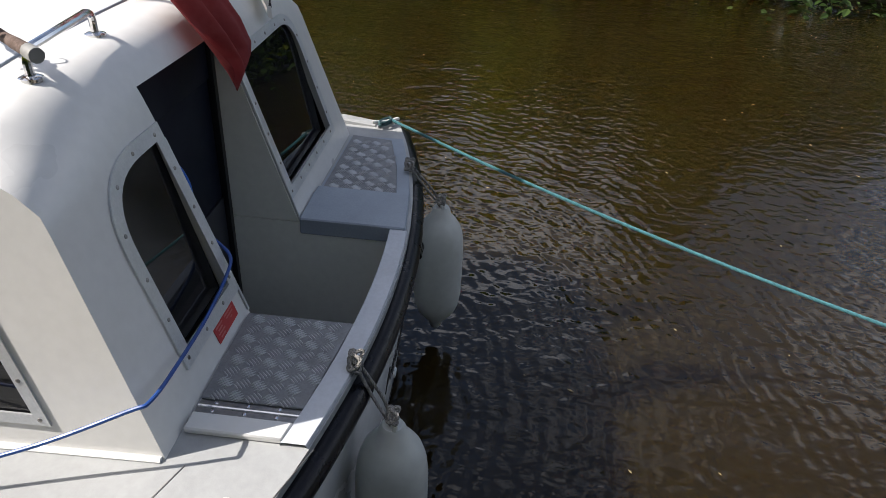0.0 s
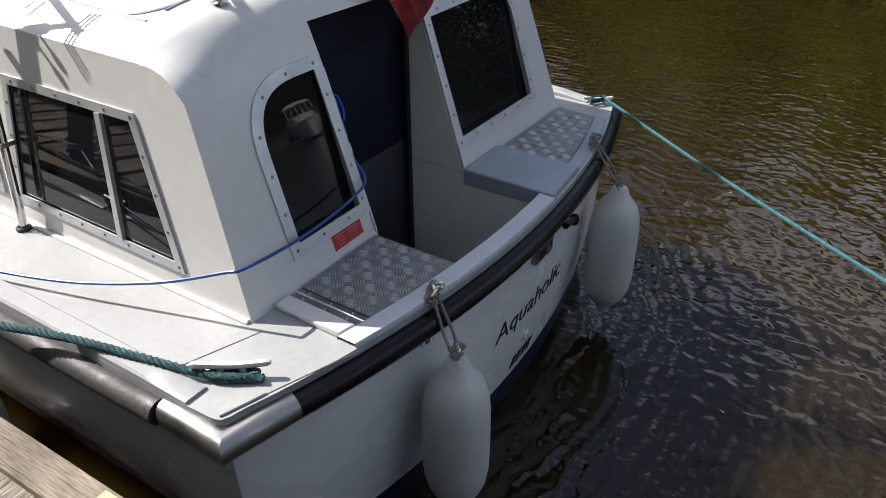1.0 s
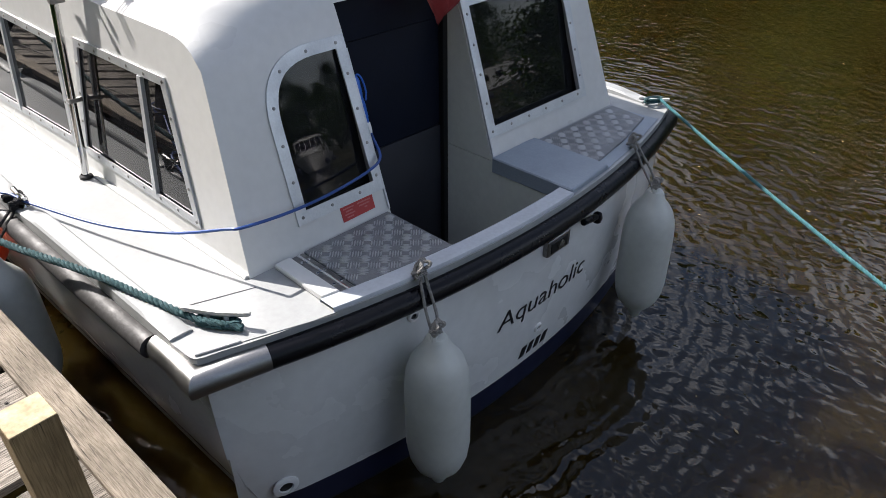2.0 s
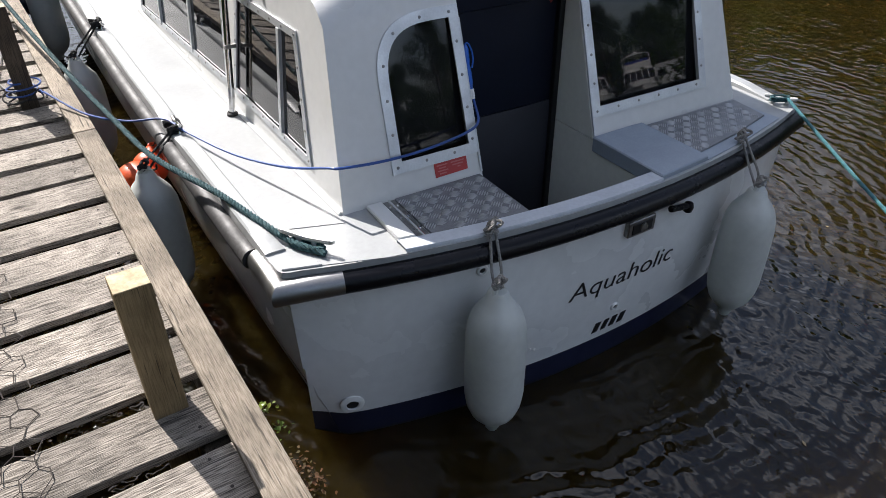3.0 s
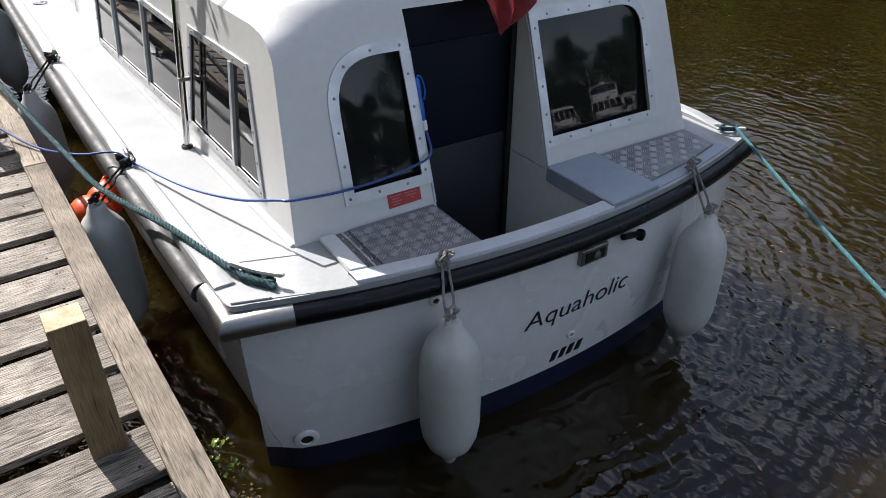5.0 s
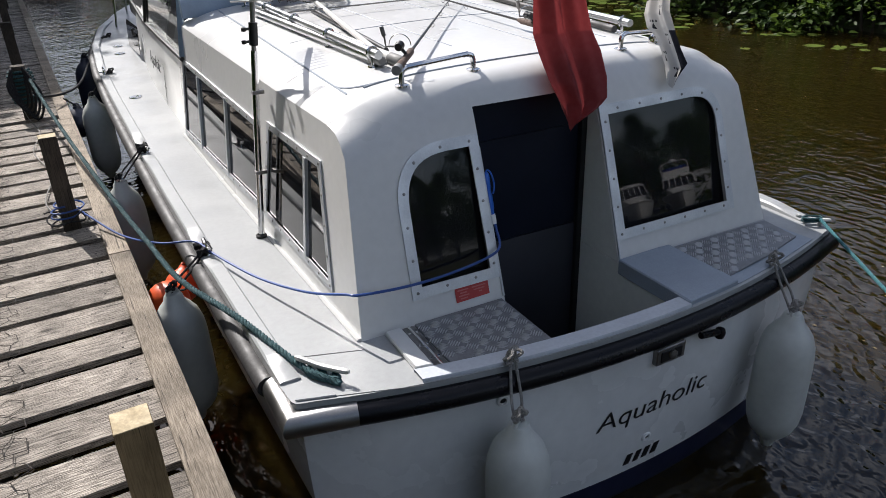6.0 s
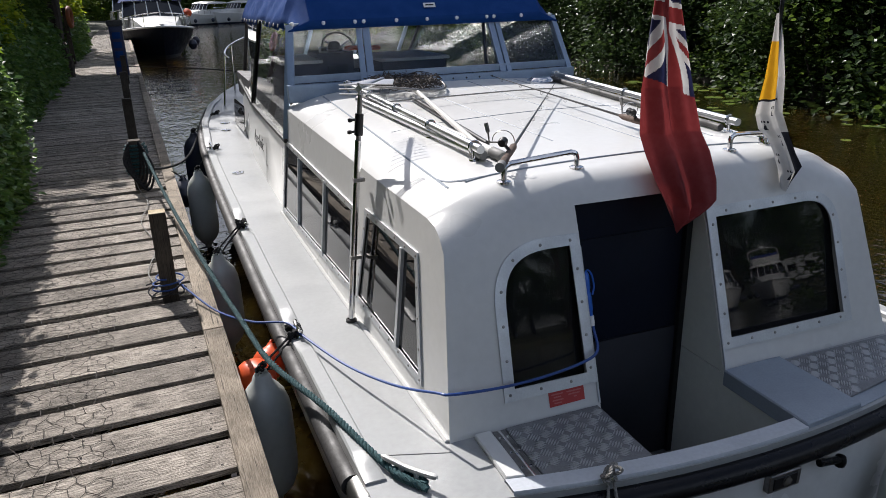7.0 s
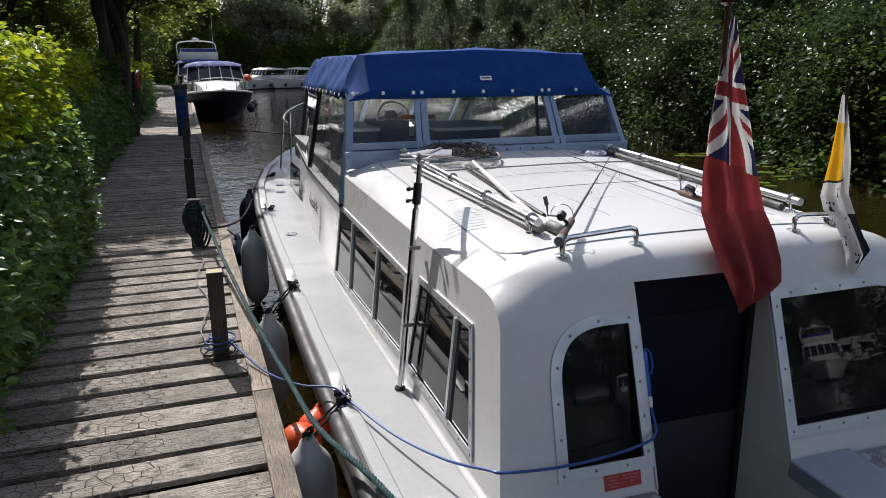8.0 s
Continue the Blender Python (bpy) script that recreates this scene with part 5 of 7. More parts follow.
for x in (-0.06, -0.7, -1.32):
    bm = bmesh.new()
    box(bm, (x - 0.04, -9.2, -0.20), (x + 0.04, 60, -0.045), 0.005)
    part("bearer", bm, M_POSTD, jetty, "dark wet bearer", smooth=False)
for y in (-9.0, -6.1, -3.2, -0.8, 1.9, 4.6, 7.4, 10.2, 13, 16, 19, 22, 25, 28, 31, 36, 41, 46, 51, 56):
    for x in (-0.12, -1.25):
        bm = bmesh.new()
        box(bm, (x - 0.06, y - 0.06, -1.6), (x + 0.06, y + 0.06, -0.05), 0.01)
        part("pile", bm, M_POSTD, jetty, smooth=False)


def square_post(x, y, w, top, material, label, cap=None):
    lx, ly = jlocal(x, y)
    bm = bmesh.new()
    box(bm, (-w / 2, -w / 2, -0.35), (w / 2, w / 2, top - JZ), 0.004)
    ob = part("mooring_post", bm, material, None, smooth=False)
    tagged(ob, label, "post", "posts along the jetty")
    ob.matrix_world = JET @ pose(lx, ly, 0)
    if cap:
        b2 = bmesh.new()
        box(b2, (-w / 2 + .002, -w / 2 + .002, top - JZ - 0.001), (w / 2 - .002, w / 2 - .002, top - JZ + 0.0025), 0.001)
        part("end_grain", b2, cap, ob, "sawn top")
    return ob


square_post(-2.098, -0.655, 0.102, 1.435, M_POST, "square pale timber mooring post, sawn flat on top", M_ENDG)
square_post(-2.16, -8.1, 0.11, 1.30, M_POSTD, "dark timber mooring post with teal rope made fast")
square_post(-2.243, 2.235, 0.098, 1.52, M_POSTD, "square dark timber mooring post with blue cable round it", M_ENDG)
square_post(-2.47, 5.36, 0.12, 1.45, M_POSTD, "dark timber bollard with rope hung over it")
square_post(-2.62, 8.1, 0.12, 1.55, M_POSTD, "dark timber mooring post")
square_post(-2.80, 11.8, 0.12, 1.6, M_POSTD, "dark timber mooring post")
square_post(-3.0, 16.5, 0.12, 1.6, M_POSTD, "dark timber mooring post")
# rope and fender on the bollard
bm = bmesh.new()
for i in range(9):
    z = 1.10 + 0.035 * i
    rr = 0.10 + 0.012 * math.sin(i * 2.2)
    rope(bm, [(-2.47 + rr * math.cos(a), 5.36 + rr * math.sin(a), z + 0.005 * a) for a in [j * 0.52 for j in range(13)]], 0.013, 14, 5, 2)
whole("rope_coil", bm, M_TEALD, "dark rope wound thickly round the timber bollard", "rope")
bm = bmesh.new()
for i in range(5):
    o = 0.03 * i
    rope(bm, [(-2.47 - 0.05, 5.30 - o * .6, 1.44), (-2.47 - .06 - o * .4, 5.24 - o * .6, 1.25), (-2.48 + o * .6, 5.20 - o * .6, 1.10 - o), (-2.44 + o, 5.22 - o, 1.2), (-2.43, 5.28, 1.44)], 0.012, 14, 5, 4)
whole("rope_coil", bm, M_BROPE, "black rope loops hanging on the timber bollard", "rope")
bm = bmesh.new()
tube(bm, smooth_path([(-2.40, 5.30, 1.15), (-2.15, 5.7, 1.08), (-1.95, 6.3, 1.08), (-1.72, 7.2, 1.30), (-1.58, 7.45, 1.36)], 6), 0.013, 8)
whole("mooring_rope", bm, M_BROPE, "black mooring rope from the bollard to the bow", "rope", "mooring ropes")
bm = bmesh.new()
tube(bm, smooth_path([(-2.9, 16.4, 1.35), (-1.5, 13.5, 1.45), (-0.6, 10.6, 1.55)], 8), 0.010, 8)
whole("mooring_rope", bm, M_BROPE, "thin dark bow rope over the water", "rope", "mooring ropes")
bm = bmesh.new()
c = Vector((-2.243, 2.235, 0))
pts = [c + Vector((0.085 * math.cos(a) * (1 + .2 * math.sin(a * .7)), 0.085 * math.sin(a), 1.0 + 0.006 * a)) for a in [i * 0.4 for i in range(44)]]
tube(bm, smooth_path(pts, 3), 0.0055, 6)
whole("cable_coil", bm, M_BLUE, "blue cable wound round the foot of a dark post", "cable")
bm = bmesh.new()
pts = [c + Vector((0.10 * math.cos(a) * (1 + .3 * math.sin(a * .9)), 0.10 * math.sin(a) - 0.02, 0.975 + 0.004 * a + .02 * math.sin(a * 1.7))) for a in [i * 0.4 for i in range(40)]]
tube(bm, smooth_path(pts, 3), 0.005, 6)
whole("cable_coil", bm, M_BROPE, "black cord wound round the foot of a dark post", "rope")
bm = bmesh.new()
tube(bm, smooth_path([(-2.30, 2.28, 0.99), (-2.38, 2.7, 0.975), (-2.33, 3.3, 0.975), (-2.45, 4.0, 0.975), (-2.40, 4.6, 0.98), (-2.50, 5.25, 1.0), (-2.55, 5.3, 1.3)], 6), 0.005, 6)
whole("loose_cord", bm, M_GROPE, "pale cord lying along the planks between posts", "rope")

# ---- things on and about the cruiser ----
def fender_mesh_parts(L, R, material):
    prof = [(0.0, 0.0), (0.025, 0.002), (0.034, 0.02), (0.040, 0.05), (R * .55, 0.085), (R * .78, 0.125), (R * .93, 0.18), (R, 0.25)]
    prof += [(R * 1.0, L * .5), (R * .985, L - 0.24)]
    prof += [(R * .93, L - 0.17), (R * .80, L - 0.115), (R * .60, L - 0.075), (0.055, L - 0.045), (0.046, L - 0.015), (0.036, L), (0, L)]
    return prof


def fender(at, L, R, material, label, top, rope_mat, group="", knot=True):
    """A cylindrical fender hanging by a doubled rope from top; at: its foot."""
    f = thing("fender", label, "boat fender", group, at)
    bm = bmesh.new()
    revolve(bm, fender_mesh_parts(L, R, material), 28)
    part("body", bm, material, f)
    bm = bmesh.new()
    torus(bm, 0.026, 0.013, pose(0, 0, L - 0.005, 90, 0, 20), 16, 8)
    part("eye", bm, material, f)
    t = Vector(top) - Vector(at)
    e = Vector((0, 0, L + 0.01))
    for s in (-1, 1):
        bm = bmesh.new()
        m = (t + e) / 2 + Vector((0.016 * s, -0.006 * s, 0))
        rope(bm, [e + Vector((0.01 * s, 0, -0.02)), e + (m - e) * .5 + Vector((0.012 * s, 0, 0)), m, t + Vector((0.01 * s, 0, 0))], 0.0065, 30, 5, 4)
        part("lanyard", bm, rope_mat, f)
    if knot:
        for c, r in ((t, 0.026), (e + Vector((0, 0, 0.03)), 0.02)):
            bm = bmesh.new()
            pts = [c + Vector((r * math.cos(a) * (1 + .3 * math.sin(2.3 * a)), r * .8 * math.sin(1.7 * a), r * .8 * math.sin(a * 1.2 + 1))) for a in [i * 0.35 for i in range(42)]]
            rope(bm, pts, 0.0075, 30, 5, 2)
            part("knot", bm, rope_mat, f)
    return f


tf = "fenders hanging on the cruiser"
fender((-0.822, -0.625, 0.065), 0.80, 0.132, M_FEND, "large white vinyl fender hanging on the transom", (-0.765, transom_y(-.765) + 0.01, 1.075), M_GROPE, tf)
fender((0.722, -0.625, 0.085), 0.79, 0.132, M_FEND, "large white vinyl fender hanging on the transom", (0.755, transom_y(.755) + 0.02, 1.08), M_GROPE, tf)
fender((-1.83, 1.05, 0.12), 0.80, 0.135, M_FEND, "white vinyl fender hanging between hull and jetty", (-1.63, 1.14, 1.07), M_BROPE, tf)
fender((-1.905, 2.93, 0.15), 0.80, 0.135, M_FEND, "white vinyl fender hanging between hull and jetty", (-1.70, 3.03, 1.14), M_BROPE, tf)
fender((-1.91, 5.45, 0.2), 0.85, 0.14, M_FEND, "shaded white vinyl fender hanging between hull and jetty", (-1.68, 5.68, 1.25), M_BROPE, tf)
fender((-1.86, 7.3, 0.3), 0.85, 0.15, M_FENDB, "dark blue vinyl fender hanging by the bow", (-1.53, 7.5, 1.36), M_BROPE, tf)


def ball(at, r, material, label, group):
    f = thing("ball_fender", label, "boat fender", group, at)
    bm = bmesh.new()
    pr = [(0.0, -r)] + [(r * math.sin(a), -r * math.cos(a)) for a in [math.pi * i / 16 for i in range(1, 14)]] + [(0.04, r * 1.02), (0.035, r * 1.2), (0, r * 1.2)]
    revolve(bm, pr, 24)
    part("body", bm, material, f)
    bm = bmesh.new()
    torus(bm, 0.022, 0.010, pose(0, 0, r * 1.2, 90), 14, 6)
    part("eye", bm, material, f)
    return f


of = "orange ball fenders"
for p, r, tilt in (((-1.835, 1.55, 0.62), 0.125, 40), ((-1.725, 1.78, 0.585), 0.105, -30)):
    b = ball(p, r, M_ORANGE, "orange ball fender squeezed between hull and jetty", of)
    b.rotation_euler = (radians(tilt), radians(25), 0)
    bm = bmesh.new()
    tube(bm, smooth_path([(0, 0, r * 1.2), (0.03, -0.02, r * 1.2 + .08), (0.0, -0.05, r * 1.2 + .18)], 4), 0.006, 6)
    part("lanyard", bm, M_BROPE, b)

# ropes and cable
def line_between(a, b, sag, k=12):
    a, b = Vector(a), Vector(b)
    return [a + (b - a) * (i / k) - Vector((0, 0, sag * 4 * (i / k) * (1 - i / k))) for i in range(k + 1)]


bm = bmesh.new()
pts = line_between((1.35, -0.25, 1.075), (-2.16, -8.1, 1.15), 0.42, 14)
rope(bm, pts, 0.0092, 18, 5, 3)
whole("mooring_rope", bm, M_TEAL, "light teal laid mooring rope stretched over the water", "rope", "mooring ropes")
bm = bmesh.new()
for i in range(2):
    c = Vector((1.33, -0.22, 1.062 + 0.014 * i))
    pts = [c + pose(0, 0, 0, 0, 0, -28) @ Vector((0.05 * math.cos(a), 0.022 * math.sin(a) * (1 if i % 2 else -1), 0)) for a in [j * 0.5 for j in range(14)]]
    rope(bm, pts, 0.008, 20, 5, 2)
whole("rope_hitch", bm, M_TEALD, "dark green rope hitch wound on a steel cleat", "rope", "rope hitches on cleats")
bm = bmesh.new()
pts = [(-1.40, -0.285, 1.052), (-1.44, -0.225, 1.055), (-1.495, -0.12, 1.06), (-1.56, 0.08, 1.075), (-1.64, 0.36, 1.085)]
pts += [tuple(p) for p in line_between((-1.795, 0.86, 1.075), (-2.39, 5.20, 1.34), 0.10, 8)]
rope(bm, pts, 0.015, 14, 5, 4)
whole("mooring_rope", bm, M_TEALD, "thick dark green laid rope from stern cleat to jetty bollard", "rope", "mooring ropes")
bm = bmesh.new()
for i in range(2):
    c = Vector((-1.44, -0.20, 1.048 + 0.013 * i))
    pts = [c + pose(0, 0, 0, 0, 0, -54) @ Vector((0.075 * math.cos(a), 0.020 * math.sin(a) * (1 if i % 2 else -1), 0)) for a in [j * 0.5 for j in range(14)]]
    rope(bm, pts, 0.0105, 16, 5, 2)
whole("rope_hitch", bm, M_TEALD, "dark green rope hitch wound on a steel cleat", "rope", "rope hitches on cleats")
for (px, py, pz) in ((-1.63, 1.15, 1.075), (-1.70, 3.03, 1.14)):
    bm = bmesh.new()
    c = Vector((px, py, pz))
    pts = [c + Vector((0.035 * math.sin(1.9 * a), 0.05 * math.cos(a), 0.02 * math.sin(a * 2.7))) for a in [i * 0.35 for i in range(60)]]
    rope(bm, pts, 0.008, 24, 5, 2)
    whole("rope_hitch", bm, M_BROPE, "black fender lashing wound on a side cleat", "rope", "rope hitches on cleats")
cable = [(-0.487, 0.116, 1.385), (-0.485, 0.085, 1.33), (-0.515, 0.008, 1.275), (-0.60, -0.008, 1.245), (-0.80, -0.018, 1.225), (-1.0, -0.022, 1.225), (-1.20, -0.028, 1.248), (-1.245, 0.02, 1.240), (-1.34, 0.28, 1.155), (-1.47, 0.64, 1.098), (-1.60, 1.06, 1.085), (-1.66, 1.22, 1.10), (-1.82, 1.42, 1.05), (-1.99, 1.75, 1.01), (-2.15, 2.10, 1.05)]
bm = bmesh.new()
tube(bm, smooth_path(cable, 8), 0.0062, 8)
pc = thing("power_cable", "blue shore power cable with a blue plug, draped over the deck", "cable")
part("cord", bm, M_BLUE, pc)
bm = bmesh.new()
t = bmesh.new()
revolve(t, [(0.0, 0.0), (0.013, 0.0), (0.014, 0.02), (0.017, 0.03), (0.018, 0.085), (0.015, 0.115), (0.018, 0.125), (0.020, 0.18), (0.016, 0.195), (0, 0.195)], 16)
t.transform(pose(-0.488, 0.118, 1.385, -17, -1, 0))
add_bm(bm, t)
plug = part("plug", bm, M_BLUEP, pc, "blue plastic plug")
bm = bmesh.new()
tube(bm, smooth_path([(-0.494, 0.167, 1.56), (-0.483, 0.164, 1.585), (-0.466, 0.157, 1.565), (-0.460, 0.142, 1.515), (-0.472, 0.132, 1.48)], 5), 0.004, 6)
part("flap", bm, M_BLUEP, plug)
bm = bmesh.new()
revolve(bm, [(0.014, 0), (0.016, 0.02), (0.015, 0.045), (0.0, 0.046)], 14, pose(-0.486, 0.105, 1.345, -17, -1, 0))
part("gland", bm, M_WHITE, plug)

# aerial mast clamped to the cabin side
mast = thing("aerial_mast", "telescopic steel mast with a small television aerial on top", "aerial")
mb, mt = Vector((-1.31, 1.20, 1.05)), Vector((-1.172, 1.20, 2.32))
bm = bmesh.new()
tube(bm, [mb, mb + (mt - mb) * .78], 0.017, 12)
part("lower_tube", bm, M_STEEL, mast)
bm = bmesh.new()
tube(bm, [mb + (mt - mb) * .78, mt], 0.0125, 12)
part("upper_tube", bm, M_DARKST, mast)
bm = bmesh.new()
revolve(bm, [(0.03, 0), (0.03, 0.012), (0.02, 0.02)], 14, Matrix.Translation(mb))
part("foot", bm, M_BLACK, mast)
for k, m in ((0.29, M_DARKST), (0.62, M_DARKST)):
    bm = bmesh.new()
    p = mb + (mt - mb) * k
    box(bm, (p.x - 0.019, p.y - 0.019, p.z - 0.010), (p.x + 0.040, p.y + 0.019, p.z + 0.010), 0.004)
    part("clamp", bm, m, mast, "grey pole clamp")
bm = bmesh.new()
p = mb + (mt - mb) * .80
q = mb + (mt - mb) * .885
tube(bm, [p, q], 0.022, 12)
for z in (0.2, 0.75):
    c = p + (q - p) * z
    tube(bm, [c, c + Vector((-0.045, -0.012, 0))], 0.007, 6)
    revolve(bm, [(0, -0.012), (0.012, -0.008), (0.012, 0.008), (0, 0.012)], 8, Matrix.Translation(c + Vector((-0.05, -0.012, 0))))
part("locking_collar", bm, M_BLACK, mast, "black locking collar with two knobs")
bd = Vector((0.36, 0.70, -0.03)).normalized()
bx = bd.cross(Vector((0, 0, 1))).normalized()
bm = bmesh.new()
tube(bm, [mt - bd * 0.05 + Vector((0, 0, -.02)), mt + bd * 0.56 + Vector((0, 0, -.02))], 0.016, 8)
part("boom", bm, M_ALU, mast)
for i in range(8):
    c = mt + bd * (0.20 + 0.044 * i) + Vector((0, 0, -0.018))
    h = 0.125 - 0.007 * i
    bm = bmesh.new()
    tube(bm, [c - bx * h, c + bx * h], 0.0042, 6)
    part("element", bm, M_ALU, mast)
bm = bmesh.new()
for s in (-0.045, -0.022, 0.0):
    tube(bm, [mt - bd * 0.04 - bx * 0.10 + Vector((0, 0, s)), mt - bd * 0.04 + bx * 0.10 + Vector((0, 0, s))], 0.0042, 6)
tube(bm, [mt - bd * 0.04 + Vector((0, 0, -.05)), mt - bd * 0.04 + Vector((0, 0, .008))], 0.008, 6)
part("reflector", bm, M_ALU, mast)

# poles, rods and landing net on the roof
rz = lambda x, y, h=0.0: (x, y, roof_z(x, y) + h)
def pole(a, b, r, material, label, cat="pole", name="boat_pole", cap=None, h=0.03):
    bm = bmesh.new()
    A, B = Vector(rz(*a, h)), Vector(rz(*b, h))
    tube(bm, [A + (B - A) * (i / 6) for i in range(7)], r, 12)
    t = thing(name, label, cat)
    part("shaft", bm, material, t)
    if cap:
        bm = bmesh.new()
        d = (B - A).normalized()
        tube(bm, [B - d * 0.10, B, B + d * 0.012], [r * 1.12, r * 1.12, r * 0.9], 12)
        part("end_cap", bm, cap, t, "grey rubber end cap")
    return t


M_POLE = mat("white_pole_paint", (0.72, 0.71, 0.67), 0.35, var=0.15, scale=14, fine=0.1, fine_scale=60)
M_CAP = mat("grey_rubber_cap", (0.22, 0.22, 0.21), 0.6, var=0.2, scale=20)
pole((-0.76, 2.8), (-0.655, 0.655), 0.024, M_POLE, "white boat pole with a grey rubber end lying on the roof", cap=M_CAP, h=0.028)
pole((-0.84, 2.6), (-0.725, 0.72), 0.022, M_ALU, "bare metal boathook shaft lashed along the roof rail", cap=M_CAP, h=0.03)
pole((-0.50, 2.4), (-0.60, 0.95), 0.015, M_BLACK, "black tube lying on the roof", h=0.02)
pole((0.94, 3.05), (0.74, 0.80), 0.02, M_RUBG, "grey tube lying on the roof", h=0.024)
net = pole((-0.44, 2.5), (-0.70, 0.82), 0.016, M_POLE, "landing net with dark mesh and a pale handle on the roof", "landing net", "landing_net", h=0.05)
bm = bmesh.new()
NC = Vector(rz(-0.42, 2.86, 0.05))
hoop = [NC + Vector((0.30 * math.cos(a), 0.40 * math.sin(a), 0.02 * math.sin(2 * a))) for a in [2 * math.pi * i / 32 for i in range(32)]]
tube(bm, hoop, 0.009, 8, closed=True)
part("hoop", bm, M_DARKST, net)
bm = bmesh.new()
rn = random.Random(3)
for i in range(300):
    a = rn.uniform(0, 6.28)
    r1, r2 = math.sqrt(rn.random()), math.sqrt(rn.random())
    p = NC + Vector((0.29 * r1 * math.cos(a), 0.39 * r1 * math.sin(a), rn.uniform(-0.02, 0.06)))
    b2 = a + rn.uniform(-.8, .8)
    q = NC + Vector((0.29 * r2 * math.cos(b2), 0.39 * r2 * math.sin(b2), rn.uniform(-0.02, 0.06)))
    tube(bm, [p, (p + q) / 2 + Vector((0, 0, rn.uniform(-.02, .04))), q], 0.003, 4, caps=False)
tagged(part("mesh", bm, mat("net_cord", (0.055, 0.045, 0.04), 0.9, var=0.3), net, "dark crumpled net cord"), kind="stuff")

M_CORK = mat("cork_grip", (0.13, 0.085, 0.065), 0.8, var=0.35, scale=40, fine=0.3, fine_scale=150)
def fishing_rod(a, b, label, up=0.05, tip_up=0.12):
    t = thing("fishing_rod", label, "fishing rod", "fishing rods on the roof")
    A, B = Vector(rz(*a, up)), Vector(rz(*b, tip_up))
    d = (B - A).normalized()
    side = d.cross(Vector((0, 0, 1))).normalized()
    L = (B - A).length
    bm = bmesh.new()
    tube(bm, [A + d * 0.36 + (B - A - d * .36) * (i / 6) for i in range(7)], [0.0075, 0.0068, 0.006, 0.005, 0.004, 0.003, 0.0022], 8)
    part("blank", bm, M_BLACK, t)
    bm = bmesh.new()
    tube(bm, [A + d * x for x in (0.0, 0.02, 0.10, 0.16, 0.24, 0.34, 0.38)], [0.016, 0.019, 0.018, 0.015, 0.017, 0.017, 0.009], 12)
    part("grip", bm, M_CORK, t, "worn cork grip")
    bm = bmesh.new()
    tube(bm, [A - d * 0.03, A + d * 0.02], 0.021, 12)
    part("butt_cap", bm, M_CAP, t)
    bm = bmesh.new()
    rc = A + d * 0.22 - side * 0.03 + Vector((0, 0, 0.048))
    revolve(bm, [(0, -0.024), (0.016, -0.024), (0.020, -0.01), (0.013, 0.0), (0.019, 0.016), (0.021, 0.024), (0, 0.028)], 16, Matrix.Translation(rc) @ d.to_track_quat("Z", "Y").to_matrix().to_4x4())
    tube(bm, [A + d * 0.22 + Vector((0, 0, 0.014)), rc], 0.008, 8)
    reel = part("reel", bm, M_BLACK, t, "black spinning reel")
    bm = bmesh.new()
    tube(bm, [rc, rc - side * 0.06, rc - side * 0.065 + Vector((0, 0, 0.045))], 0.005, 6)
    tube(bm, [rc - side * 0.065 + Vector((0, 0, 0.045)), rc - side * 0.075 + Vector((0, 0, 0.085))], 0.010, 8)
    part("crank", bm, M_DARKST, reel)
    bm = bmesh.new()
    tube(bm, [rc + side * 0.05 * math.cos(x) + Vector((0, 0, 0.05 * math.sin(x))) + d * 0.02 for x in [math.pi * i / 12 for i in range(13)]], 0.0022, 5)
    part("bail", bm, M_STEEL, reel)
    for k in (0.45, 0.6, 0.75, 0.9):
        bm = bmesh.new()
        torus(bm, 0.014 - 0.007 * k, 0.0018, Matrix.Translation(A + (B - A) * k + Vector((0, 0, -0.012))) @ d.to_track_quat("Z", "Y").to_matrix().to_4x4(), 14, 5)
        part("guide", bm, M_DARKST, t)
    return t


fishing_rod((-0.815, 0.335), (0.54, 2.27), "fishing rod with cork grip and black reel lying across the rail", 0.10, 0.085)
fishing_rod((0.29, 0.74), (0.36, 3.00), "fishing rod with black reel lying on the roof", 0.05, 0.05)
bm = bmesh.new()
tube(bm, smooth_path([rz(-0.78, 2.15, 0.07), rz(-0.3, 2.18, 0.05), rz(0.3, 2.2, 0.05), rz(0.97, 2.2, 0.08)], 6), 0.005, 6)
whole("lashing_cord", bm, M_GROPE, "pale cord lashed across the cabin roof", "rope")

# flags
def union_colour(u, v):
    """Colour of the canton: u along the fly, v down the hoist, both 0 to 1; 0 blue, 1 white, 2 red."""
    x, y = (u - 0.5) * 2.0, (v - 0.5)
    if abs(y) < 0.10 or abs(x) < 0.10:
        return 2
    if abs(y) < 0.167 or abs(x) < 0.167:
        return 1
    d = min(abs(y - x / 2), abs(y + x / 2)) * 0.894
    return 2 if d < 0.033 else 1 if d < 0.1 else 0


